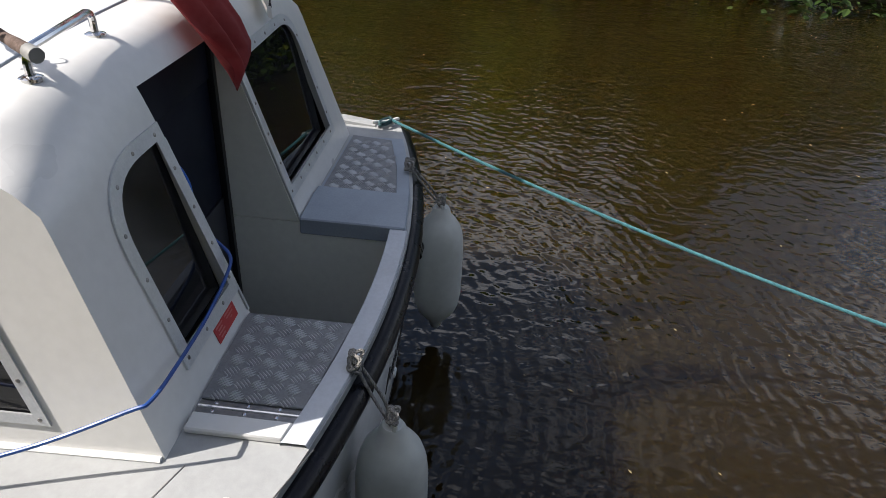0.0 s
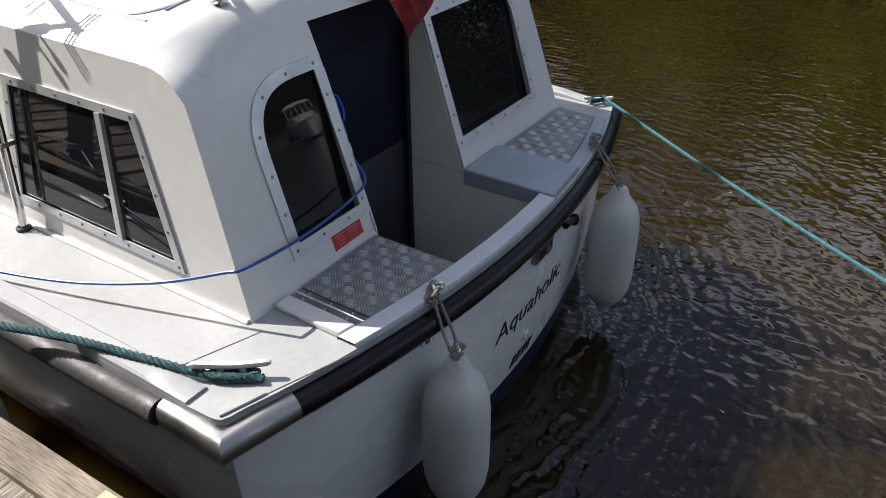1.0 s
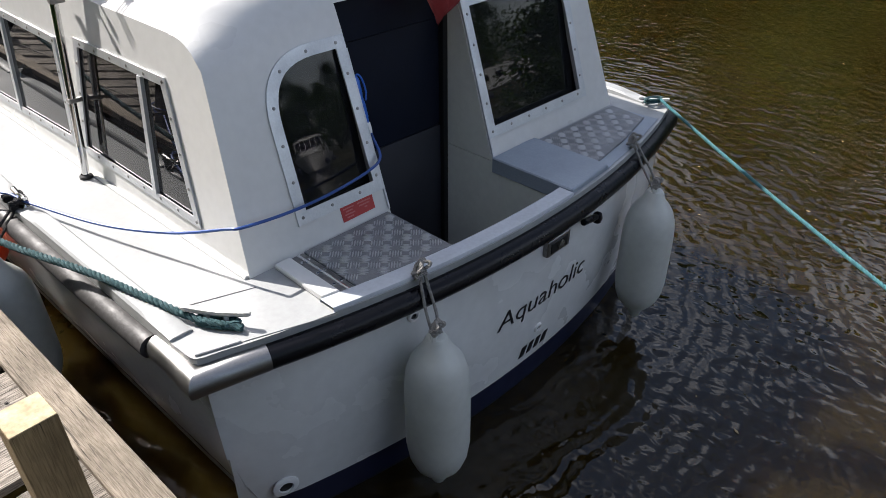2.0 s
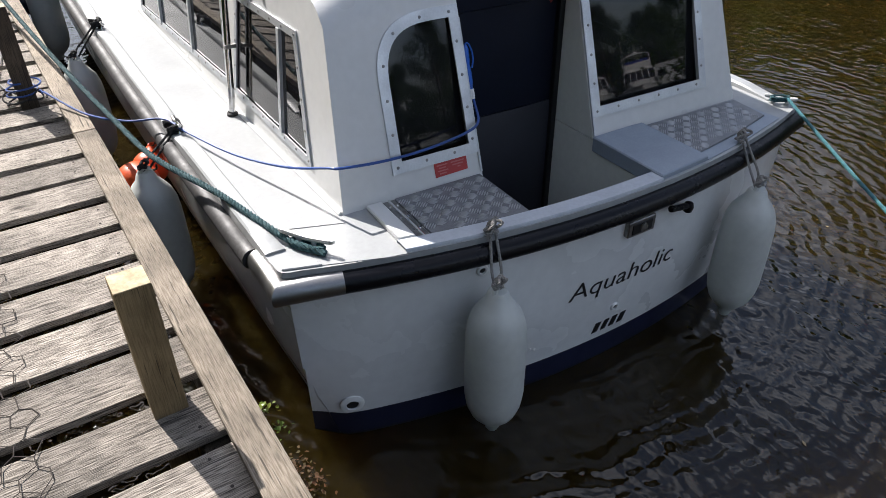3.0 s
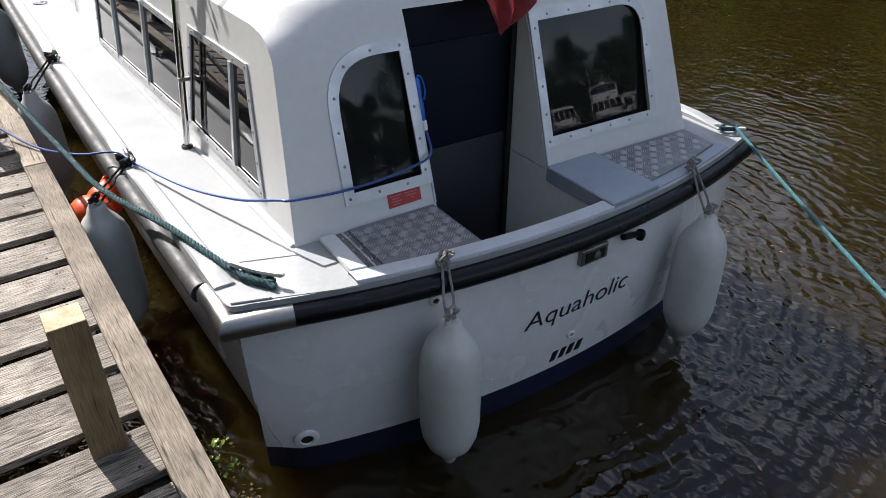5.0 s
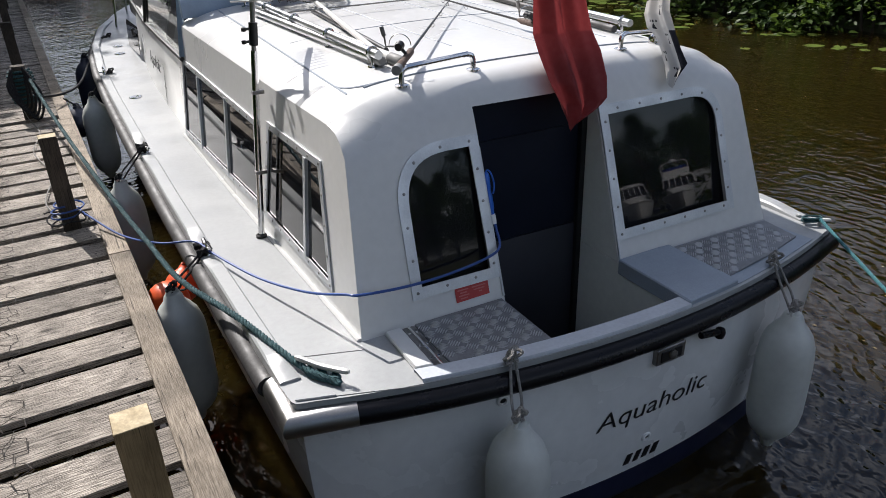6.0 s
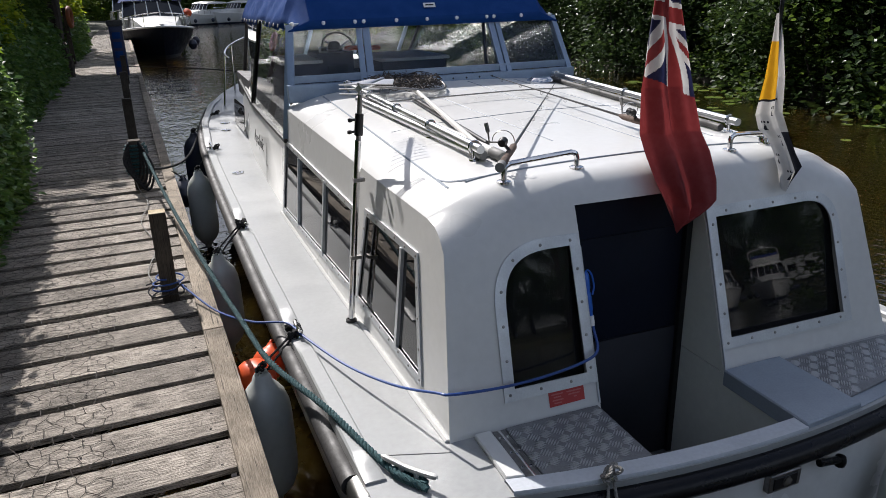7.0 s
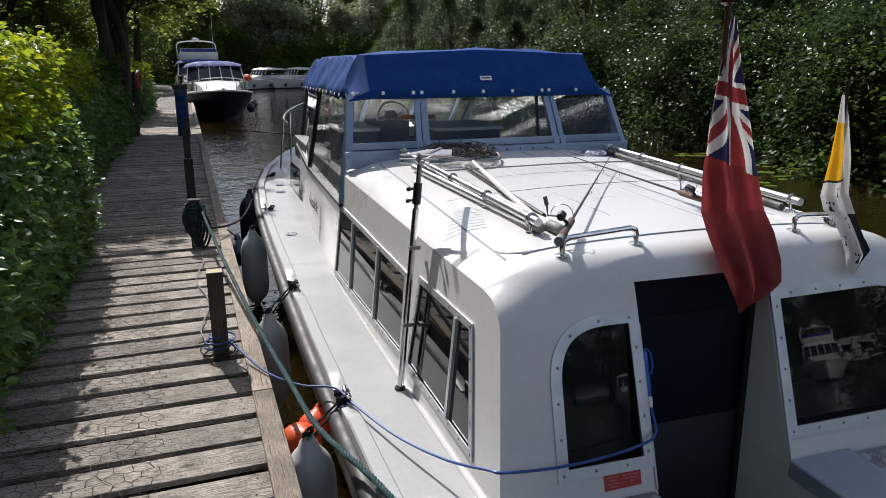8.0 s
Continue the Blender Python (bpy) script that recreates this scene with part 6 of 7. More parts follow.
def cloth(name):
    cols = {"red": (0.23, 0.034, 0.034), "navy": (0.018, 0.02, 0.06), "white": (0.62, 0.62, 0.60), "yellow": (0.70, 0.36, 0.015), "black": (0.015, 0.015, 0.02), "bone": (0.55, 0.53, 0.50)}
    out = {}
    for k, c in cols.items():
        m = mat(k + "_bunting", c, 0.8, var=0.12, scale=30, fine=0.08, fine_scale=300, bump=0.1, bump_scale=400)
        nt = m.node_tree
        b = nt.nodes["Principled BSDF"]
        tr, ms = nt.nodes.new("ShaderNodeBsdfTranslucent"), nt.nodes.new("ShaderNodeMixShader")
        tr.inputs[0].default_value = (*c, 1)
        ms.inputs[0].default_value = 0.4
        nt.links.new(b.outputs[0], ms.inputs[1])
        nt.links.new(tr.outputs[0], ms.inputs[2])
        nt.links.new(ms.outputs[0], nt.nodes["Material Output"].inputs[0])
        out[k] = m
    return out


CL = cloth("flag")


def draped(name, parent, table, colour, mats, waves, depth, base_y, label, nu=120, nv=230):
    """Hanging cloth: table rows are (height, left x, right x, y); pleats run down it."""
    bm = bmesh.new()
    vs = []
    lt = [(z, l) for z, l, r, y in reversed(table)]
    rt = [(z, r) for z, l, r, y in reversed(table)]
    yt = [(z, y) for z, l, r, y in reversed(table)]
    z1, z0 = table[0][0], table[-1][0]
    for j in range(nv + 1):
        z = z1 + (z0 - z1) * j / nv
        row = []
        for i in range(nu + 1):
            u = i / nu
            l, r = lerp_table(lt, z), lerp_table(rt, z)
            w = r - l
            x = l + w * u
            y = lerp_table(yt, z) + depth * min(1, w / 0.2) * (math.sin(u * waves * math.pi + 0.8 * math.sin(z * 3)) + 0.3 * math.sin(u * waves * 2.3 * math.pi + z * 7))
            hem = 0.05 * (abs(u - 0.55) * 2) ** 1.5 * (j / nv) ** 6
            row.append(bm.verts.new((x, y, z + hem)))
        vs.append(row)
    names = list(mats)
    for j in range(nv):
        for i in range(nu):
            f = bm.faces.new((vs[j][i], vs[j][i + 1], vs[j + 1][i + 1], vs[j + 1][i]))
            f.material_index = names.index(colour((i + .5) / nu, (j + .5) / nv))
    ob = part(name, bm, [CL[k] for k in names], parent, label, angle=80)
    return ob


def ensign_colour(u, v):
    """The canton hangs with its fly downwards, folded on itself; the field below is red."""
    vb = 0.47 + 0.10 * u
    if v > vb:
        return "red"
    return ("navy", "white", "red")[union_colour(v / vb, 0.10 + 0.80 * u + 0.10 * math.sin(v * 9))]


ens = thing("ensign_staff", "faded red ensign hanging limp from a dark wooden staff", "flag", "flags on the roof")
bm = bmesh.new()
tube(bm, [(0.02, 0.47, roof_z(0.02, 0.47)), (-0.012, 0.43, 3.0)], 0.012, 10)
part("staff", bm, mat("varnished_staff", (0.07, 0.02, 0.012), 0.25, var=0.3, scale=20), ens, "dark varnished staff")
bm = bmesh.new()
revolve(bm, [(0.0, 0.0), (0.014, 0.0), (0.022, 0.006), (0.036, 0.014), (0.040, 0.026), (0.03, 0.036), (0.012, 0.044), (0, 0.046)], 16, pose(-0.012, 0.43, 2.985))
part("truck", bm, mat("varnished_truck", (0.05, 0.012, 0.010), 0.2, var=0.3, scale=20), ens, "round varnished cap")
draped("bunting", ens, [(2.942, 0.012, 0.036, 0.43), (2.75, -0.019, 0.076, 0.42), (2.499, -0.052, 0.139, 0.41), (2.3, -0.085, 0.19, 0.4), (2.107, -0.130, 0.190, 0.33), (2.02, -0.150, 0.180, 0.25), (1.907, -0.155, 0.148, 0.165), (1.816, -0.135, 0.118, 0.12), (1.773, -0.125, 0.050, 0.10), (1.713, -0.10, -0.075, 0.09)], ensign_colour, ("red", "navy", "white"), 4.0, 0.034, .4, "red cloth with a union canton")


def county_colour(u, v):
    if v < 0.16:
        return "bone"
    if v < 0.50 and u < 0.70 - 0.20 * (0.5 - v):
        return "yellow"
    if 0.50 < v < 0.515 and u < 0.85:
        return "black"
    if v > 0.70 and u > 0.80 - 0.5 * (v - 0.70):
        return "black"
    for cu, cv in ((0.55, 0.58), (0.30, 0.66), (0.52, 0.74), (0.25, 0.84), (0.48, 0.92)):
        if abs(u - cu) < 0.05 * (v - cv + 0.02) / 0.04 and cv - 0.02 < v < cv + 0.02:
            return "black"
        if abs(v - cv + 0.028) < 0.007 and (abs(u - cu) < 0.02 or abs(abs(u - cu) - 0.06) < 0.015):
            return "black"
    return "bone"


cf = thing("courtesy_flag", "limp yellow, white and black ermine flag on a short staff", "flag", "flags on the roof")
bm = bmesh.new()
tube(bm, [(0.72, 0.46, roof_z(0.72, 0.46)), (0.70, 0.44, 2.67)], 0.010, 8)
part("staff", bm, M_BLACK, cf)
bm = bmesh.new()
revolve(bm, [(0.03, 0), (0.03, 0.03), (0.016, 0.05)], 12, pose(0.72, 0.46, roof_z(.72, .46)))
part("socket", bm, M_STEEL, cf)
draped("bunting", cf, [(2.601, 0.675, 0.699, 0.44), (2.482, 0.659, 0.724, 0.43), (2.305, 0.634, 0.753, 0.42), (2.132, 0.584, 0.746, 0.4), (2.068, 0.573, 0.744, 0.36), (2.028, 0.595, 0.729, 0.32), (1.953, 0.576, 0.710, 0.25), (1.881, 0.556, 0.715, 0.20), (1.805, 0.545, 0.625, 0.17)], county_colour, ("white", "yellow", "bone", "black"), 3.0, 0.018, .4, "yellow, white and black cloth")

for p, r in (((-2.07, 5.70, 0.76), 0.15),):
    b = ball(p, r, M_FENDB, "dark round fender hanging on the jetty's edge", "dark jetty fenders")
    bm = bmesh.new()
    tube(bm, [(0, 0, r * 1.2), (-0.10, 0, r * 1.2 + 0.09)], 0.008, 6)
    part("lanyard", bm, M_BROPE, b)

# ---- plants ----
def leaf_cloud(bm_lists, centres, count, size, rnd, spread, up=0.4, facing=None):
    """Many small folded leaves gathered round centres; fills lists of points and faces."""
    vs, fs = bm_lists
    for _ in range(count):
        c = centres[rnd.randrange(len(centres))]
        p = Vector((c[0] + rnd.gauss(0, spread), c[1] + rnd.gauss(0, spread), c[2] + rnd.gauss(0, spread * 0.8)))
        a = rnd.uniform(0, 6.283)
        d = Vector((math.cos(a), math.sin(a), rnd.uniform(-0.7, 0.35))).normalized()
        nrm = Vector((rnd.gauss(0, 0.5), rnd.gauss(0, 0.5), up + rnd.random())).normalized()
        s = d.cross(nrm)
        if s.length < 1e-3:
            continue
        s.normalize()
        nrm = s.cross(d)
        L = size * rnd.uniform(0.6, 1.35)
        w = L * rnd.uniform(0.26, 0.42)
        k = len(vs)
        vs += [p, p + d * L * 0.28 + s * w + nrm * L * 0.08, p + d * L * 0.66 + s * w * 0.82 + nrm * L * 0.05, p + d * L - nrm * L * 0.10, p + d * L * 0.66 - s * w * 0.82 + nrm * L * 0.05, p + d * L * 0.28 - s * w + nrm * L * 0.08]
        fs += [(k, k + 1, k + 2, k + 3), (k, k + 3, k + 4, k + 5)]


def cloud_mesh(name, vs, fs, material):
    me = bpy.data.meshes.new(name)
    me.from_pydata([tuple(v) for v in vs], [], fs)
    me.materials.append(material)
    return me


def limb(bm, a, b, r0, r1, rnd, k=6):
    a, b = Vector(a), Vector(b)
    pts = []
    for i in range(k + 1):
        t = i / k
        w = (b - a).length * 0.022 * math.sin(t * math.pi)
        pts.append(a + (b - a) * t + Vector((rnd.uniform(-w, w), rnd.uniform(-w, w), 0)))
    tube(bm, pts, [r0 + (r1 - r0) * i / k for i in range(k + 1)], 8)


def make_tree(seed, H, R, leaves, size, material, label, low=0.15, clumps=70, name="tree", cat="tree", foot=(0, 0), girth=None, fork=0.0):
    rnd = random.Random(seed)
    t = thing(name, label, cat)
    bm = bmesh.new()
    top = Vector((rnd.uniform(-.4, .4), rnd.uniform(-.4, .4), H * 0.78))
    r0 = girth or 0.045 * H * 0.5 + 0.04
    knee = Vector((foot[0] * 0.94, foot[1] * 0.94, H * 0.33))
    if girth:
        limb(bm, (foot[0], foot[1], -0.5), knee, r0 * 1.25, r0, rnd, 6)
        limb(bm, knee, top, r0, 0.03, rnd, 9)
    else:
        limb(bm, (0, 0, -0.5), top, r0, 0.03, rnd, 9)
    cents = []
    for i in range(clumps):
        z = low + (1 - low) * rnd.random() ** 0.85
        prof = math.sin(min(1.0, (z - low + 0.14) / (1.06 - low)) * math.pi) ** 0.6
        a = rnd.uniform(0, 6.283)
        rr = R * prof * math.sqrt(rnd.uniform(0.25, 1.0)) * rnd.uniform(0.75, 1.15)
        cents.append((rr * math.cos(a), rr * math.sin(a), z * H))
    for c in cents[:16]:
        z = max(c[2] * rnd.uniform(0.45, 0.7), fork * H)
        limb(bm, top * (z / top.z) if not girth else knee.lerp(top, (z - knee.z) / (top.z - knee.z)), c, 0.018 * H * 0.35 + 0.02, 0.012, rnd, 4)
    part("trunk", bm, M_BARK, t)
    vs, fs = [], []
    leaf_cloud((vs, fs), cents, leaves, size, rnd, R * 0.125)
    crown = new("crown", cloud_mesh("crown", vs, fs, material))
    crown.parent = t
    return t


def make_bush(seed, H, R, leaves, size, material, label, name="bush"):
    rnd = random.Random(seed)
    t = thing(name, label, "bush")
    bm = bmesh.new()
    cents = []
    for i in range(34):
        a = rnd.uniform(0, 6.283)
        z = rnd.random()
        rr = R * math.sqrt(rnd.random()) * (1 - 0.55 * z)
        cents.append((rr * math.cos(a), rr * math.sin(a), 0.1 + z * H))
    for c in cents[:9]:
        limb(bm, (c[0] * .2, c[1] * .2, -0.3), c, 0.03, 0.008, rnd, 4)
    part("stem", bm, M_BARK, t)
    vs, fs = [], []
    leaf_cloud((vs, fs), cents, leaves, size, rnd, R * 0.2)
    o = new("foliage", cloud_mesh("foliage", vs, fs, material))
    o.parent = t
    return t


rnd = random.Random(21)
far_g, bush_g = "trees on the far bank", "bushes on the far bank"
protos = [make_tree(101 + i, H, R, 10500, 0.21, m, lab) for i, (H, R, m, lab) in enumerate((
    (9.5, 3.6, M_LEAFT, "tall leafy riverside tree in full summer green"), (11.0, 3.2, M_LEAFD, "tall dark green riverside tree"),
    (8.0, 3.4, M_LEAFT, "broad leafy riverside tree"), (12.5, 4.0, M_LEAFD, "tall dark green riverside tree"), (7.0, 3.0, M_LEAFM, "smaller light green riverside tree"), (9.0, 3.4, M_LEAFS, "tall far tree, haze put into its grey-green leaves")))]
bushes = [make_bush(301 + i, H, R, 5600, 0.13, m, lab) for i, (H, R, m, lab) in enumerate((
    (2.4, 1.7, M_LEAFT, "green bush overhanging the water"), (3.2, 2.0, M_LEAFD, "dark green bush overhanging the water"), (2.0, 1.6, M_LEAFM, "light green bush at the water's edge")))]
used = set()


def put(proto, x, y, z, s, group, turn=None):
    spin = rnd.uniform(0, 360)
    m = pose(x, y, z, 0, 0, spin if turn is None else turn)
    if proto.name not in used:
        used.add(proto.name)
        proto.matrix_world = m
        proto.scale = (s, s, s)
        return tagged(proto, group=group)
    o = copy_thing(proto, m)
    o.scale = (s, s, s * rnd.uniform(0.9, 1.15))
    return tagged(o, group=group)


for row, (dx, step, smin, smax) in enumerate(((2.6, 3.0, 0.45, 0.64), (5.6, 3.4, 0.52, 0.70), (9.5, 4.4, 0.62, 0.80))):
    y = -34.0 if row < 2 else -20
    while y < 100:
        if y > -9.5:
            put(protos[rnd.choice(((4, 2, 0, 4, 1, 0, 4) if y < 14 else (1, 3, 0, 3, 1, 1, 2)) if row == 0 else (1, 3, 3, 0))], bank_right(y) + dx + rnd.uniform(-.8, .8), y + rnd.uniform(-.8, .8), 0.4, rnd.uniform(smin, smax), far_g)
        y += step * (1 if y < 40 else 1.7)
y = -20.0
while y < 70:
    if y > -9.5:
        put(bushes[rnd.choice((2, 0, 2, 1, 0) if y < 10 else (1, 1, 0, 1, 2))], bank_right(y) + rnd.uniform(-0.1, 1.2), y, 0.05, rnd.uniform(0.8, 1.25), bush_g)
    y += 1.35 if y < 30 else 3.2
for row, yy in enumerate((117, 124)):
    x = -40.0
    while x < 60:
        put(protos[rnd.choice((5, 5, 4, 5, 2))], x, yy + rnd.uniform(-2, 2), 0.5, rnd.uniform(1.3, 2.0) + .5 * row, "trees at the river's bend")
        x += rnd.uniform(4.5, 6.5)
x = -30.0
while x < 50:
    put(bushes[rnd.choice((0, 0, 1, 2))], x, 114 + rnd.uniform(-1, 1), 0.3, rnd.uniform(1.8, 2.8), "bushes at the river's bend")
    x += rnd.uniform(2.2, 3.4)
for row, yy in enumerate((-55, -61, -67)):
    x = -30.0
    while x < 62:
        put(protos[rnd.choice((0, 1, 3, 2, 3))], x, yy + rnd.uniform(-2, 2), 0.5, rnd.uniform(0.7, 0.95), "trees behind the moorings")
        x += rnd.uniform(4.5, 6.5)
for x, y, s, k in ((-12.5, 20, 1.25, 0), (-11.5, 27, 1.1, 4), (-13.5, 34, 1.3, 3), (-12.0, 41, 1.2, 0), (-13, 48, 1.4, 4), (-12, 56, 1.3, 2), (-15, 13, 1.2, 1), (-17, 22, 1.5, 3), (-16, 38, 1.6, 3), (-10.6, 66, 1.5, 0), (-11.5, 78, 1.5, 4), (-14, 90, 1.6, 3), (-19, 6, 1.3, 1), (-8.6, 31, 0.75, 4)):
    put(protos[k], x, y, 0.8, s, "trees behind the hedge")

# unseen trees behind the camera, added to dim the skylight from the left
for x, y, s, k in ((-9, -16, 0.7, 0), (-8.5, -22, 0.65, 2), (-9, -29, 0.7, 1)):
    put(protos[k], x, y, 0.8, s, "trees behind the hedge")
y = -7.0
while y < 13:
    put(protos[rnd.choice((1, 3, 1))], -10.8 + rnd.uniform(-.5, .3) - 0.04 * y, y, 0.8, rnd.uniform(0.85, 1.0), "trees behind the hedge")
    y += 2.9
# taller trees whose crowns shade the path
shade = [make_tree(501 + i, H, R, 30000, 0.27, M_LEAFT, "tall leafy tree whose crown shades the jetty", 0.51, 120, foot=ft, girth=0.135, fork=0.56) for i, (H, R, ft) in enumerate(((10.5, 3.7, (0.50, 0)), (9.5, 3.0, (0.53, 3.2))))]
for x, y, s, k in ((-5.2, 17.3, 0.98, 0), (-5.0, 16.4, 0.9, 1), (-5.4, 21.0, 1.0, 1)):
    put(shade[k], x, y, 0.7, s, "trees shading the jetty", 90 if y > 20 else 0)

# pale hanging tree over the far jetty
willow = make_tree(611, 9.0, 2.7, 11000, 0.17, M_LEAFW, "light green tree with foliage hanging over the jetty", 0.44, 80, foot=(-0.4, 0), girth=0.14, fork=0.5)
put(willow, -5.0, 31.5, 0.7, 1.0, "trees behind the hedge", 0)

# hedge along the jetty
def hedge_edge(y):
    k = max(0.0, min(1.0, (y - 4.8) / 3.0))
    return -3.33 - 0.043 * y - 0.42 * k * k * (3 - 2 * k)


def hedge_top(y):
    return 2.86 + 0.13 * noise.noise((y * 0.7, 3.1, 0)) + 0.05 * noise.noise((y * 2.3, 1.1, 0))


def hedge(y0, y1, count, size, label, material):
    r = random.Random(int(y0 * 10))
    vs, fs = [], []
    cents = []
    for i in range(int(count / 14)):
        y = r.uniform(y0, y1)
        zt = hedge_top(y)
        if r.random() < 0.62:
            z = 0.95 + (zt - 0.95) * r.random()
            bulge = 0.10 * math.sin((z - 0.9) * 2.0) + 0.10 * noise.noise((y * 1.1, z * 1.4, 7))
            cents.append((hedge_edge(y) - 0.10 + bulge - 0.10 * max(0, z - 2.4), y, z))
        else:
            cents.append((hedge_edge(y) - r.uniform(0.05, 1.5), y, zt + r.gauss(0, 0.05)))
    leaf_cloud((vs, fs), cents, count, size, r, 0.075, 0.25)
    # long shoots standing over the top
    for i in range(int((y1 - y0) * 5)):
        y = r.uniform(y0, y1)
        p = Vector((hedge_edge(y) - r.uniform(0.0, 1.0), y, hedge_top(y)))
        d = Vector((r.gauss(0, .25), r.gauss(0, .25), 1)).normalized() * r.uniform(0.08, 0.26)
        leaf_cloud((vs, fs), [tuple(p + d * (k / 4)) for k in range(5)], 7, size, r, 0.02, 0.1)
    t = thing("hedge", label, "hedge", "hedge along the jetty")
    me = cloud_mesh("foliage", vs, fs, material)
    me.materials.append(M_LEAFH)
    for pl in me.polygons:                       # young leaves above, older below; sunlit top and shaded face put into their colours
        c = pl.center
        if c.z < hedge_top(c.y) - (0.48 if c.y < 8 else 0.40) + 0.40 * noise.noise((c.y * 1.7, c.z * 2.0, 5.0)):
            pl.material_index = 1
    o = new("foliage", me)
    o.parent = t
    # dark sheet within the leaves: the hedge's inner shade put in as a surface
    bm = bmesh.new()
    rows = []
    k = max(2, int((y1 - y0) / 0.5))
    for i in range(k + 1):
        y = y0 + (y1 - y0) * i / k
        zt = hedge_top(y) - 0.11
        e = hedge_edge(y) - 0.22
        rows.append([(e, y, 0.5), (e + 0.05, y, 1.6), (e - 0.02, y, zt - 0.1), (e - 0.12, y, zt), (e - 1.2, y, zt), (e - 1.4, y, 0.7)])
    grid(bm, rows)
    part("inner_shade_sheet", bm, M_HSHADE, t, "dark sheet for the shaded inside of the hedge")
    return t


# hedge-face leaf: older growth, with the face's shade put into the colour
M_LEAFH = leaf_mat("shaded_mature_leaf", (0.115, 0.20, 0.042), (0.048, 0.115, 0.026), 0.40, 0.40, 0.5)
M_CORKW = leaf_mat("reddish_weed", (0.11, 0.045, 0.02), (0.06, 0.05, 0.02), 0.6, 0.2)
M_HSHADE = mat("hedge_inside_shade", (0.014, 0.020, 0.007), 0.95, var=0.5, scale=14, fine=0.5, fine_scale=45, bump=1.0, bump_scale=30)
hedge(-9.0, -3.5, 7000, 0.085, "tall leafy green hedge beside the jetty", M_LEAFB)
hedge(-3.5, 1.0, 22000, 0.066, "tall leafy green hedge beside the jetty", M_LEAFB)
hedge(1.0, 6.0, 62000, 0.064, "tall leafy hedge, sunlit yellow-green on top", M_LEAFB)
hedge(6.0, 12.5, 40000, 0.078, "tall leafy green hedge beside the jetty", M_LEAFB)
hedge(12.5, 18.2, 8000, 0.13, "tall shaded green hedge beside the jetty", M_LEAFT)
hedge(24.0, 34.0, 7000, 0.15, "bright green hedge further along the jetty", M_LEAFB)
# two dark trunks beside the path
for x, y, H, s in ((-5.35, 22.0, 12.0, 5), (-4.95, 21.0, 12.0, 6)):
    r = random.Random(s)
    t = thing("tree", "dark trunked tree leaning over the jetty", "tree", "trees behind the hedge")
    bm = bmesh.new()
    limb(bm, (x, y, 0.3), (x + r.uniform(-.7, .4), y + .3, H * .6), 0.24, 0.15, r, 8)
    for i in range(7):
        limb(bm, (x, y, H * (.3 + .04 * i)), (x + r.uniform(-2.4, 2.8), y + r.uniform(-2.5, 2.5), H * r.uniform(.5, .8)), 0.07, 0.015, r, 5)
    part("trunk", bm, M_BARK, t)
    vs, fs = [], []
    cents = [(x + r.gauss(0, 1.9), y + r.gauss(0, 1.9), H * r.uniform(.48, .85)) for i in range(50)]
    leaf_cloud((vs, fs), cents, 4200, 0.24, r, 0.5)
    o = new("crown", cloud_mesh("crown", vs, fs, M_LEAFT))
    o.parent = t

# weeds caught between hull and jetty
for x, y, n, size, m, lab in ((-1.70, 0.02, 22, 0.022, M_LILY, "yellow-green water weed caught beside the hull"), (-1.69, -0.10, 30, 0.024, M_LEAFT, "green water weed caught beside the hull"), (-1.68, -0.36, 70, 0.018, M_CORKW, "reddish brown weed stems growing up beside the jetty"), (-1.655, -0.46, 80, 0.018, M_CORKW, "reddish brown weed stems growing up beside the jetty")):
    r = random.Random(int(-y * 100) + 7)
    vs, fs = [], []
    leaf_cloud((vs, fs), [(x, y, 0.04), (x + .02, y - .05, 0.10), (x - .02, y + .04, 0.06)], n, size, r, 0.035, 0.2)
    w = new("water_weed", cloud_mesh("water_weed", vs, fs, m))
    tagged(w, lab, "weed", "weeds beside the hull", "stuff")
# water lilies near the far bank
r = random.Random(8)
for i in range(110):
    y = r.uniform(3.0, 17.0)
    x = bank_right(y) - 0.6 - abs(r.gauss(0, 1.1)) - (0.4 if y < 8 else 0)
    R = r.uniform(0.10, 0.2)
    if i == 0:
        bm = bmesh.new()
        k = 16
        c = bm.verts.new((0, 0, 0.004))
        ring = [bm.verts.new((math.cos(a), math.sin(a), 0.02 + 0.02 * math.sin(a * 3))) for a in [0.25 + (2 * math.pi - 0.5) * j / k for j in range(k + 1)]]
        for p, q in zip(ring, ring[1:]):
            bm.faces.new((c, p, q))
        lily_me = link_mesh("lily_pad", bm, M_LILY)
    o = new("lily_pad", lily_me)
    o.location = (x, y, 0.006)
    o.rotation_euler = (r.gauss(0, .03), r.gauss(0, .03), r.uniform(0, 6.28))
    o.scale = (R, R * r.uniform(.8, 1), R)
    tagged(o, "round yellow-green lily pad floating on the river", "lily pad", "lily pads by the far bank")

# specks and fallen leaves floating on the water
r = random.Random(77)
vs, fs = [], []
for i in range(420):
    x, y = r.uniform(-1.6, 11), r.uniform(-7, 9)
    if -1.8 < x < 1.75 and y > -0.8:
        continue
    a, L = r.uniform(0, 6.28), r.uniform(0.006, 0.022)
    k = len(vs)
    d, e = Vector((math.cos(a) * L, math.sin(a) * L, 0)), Vector((-math.sin(a) * L * .4, math.cos(a) * L * .4, 0.001))
    p = Vector((x, y, 0.004))
    vs += [p - d, p + e, p + d, p - e]
    fs += [(k, k + 1, k + 2, k + 3)]
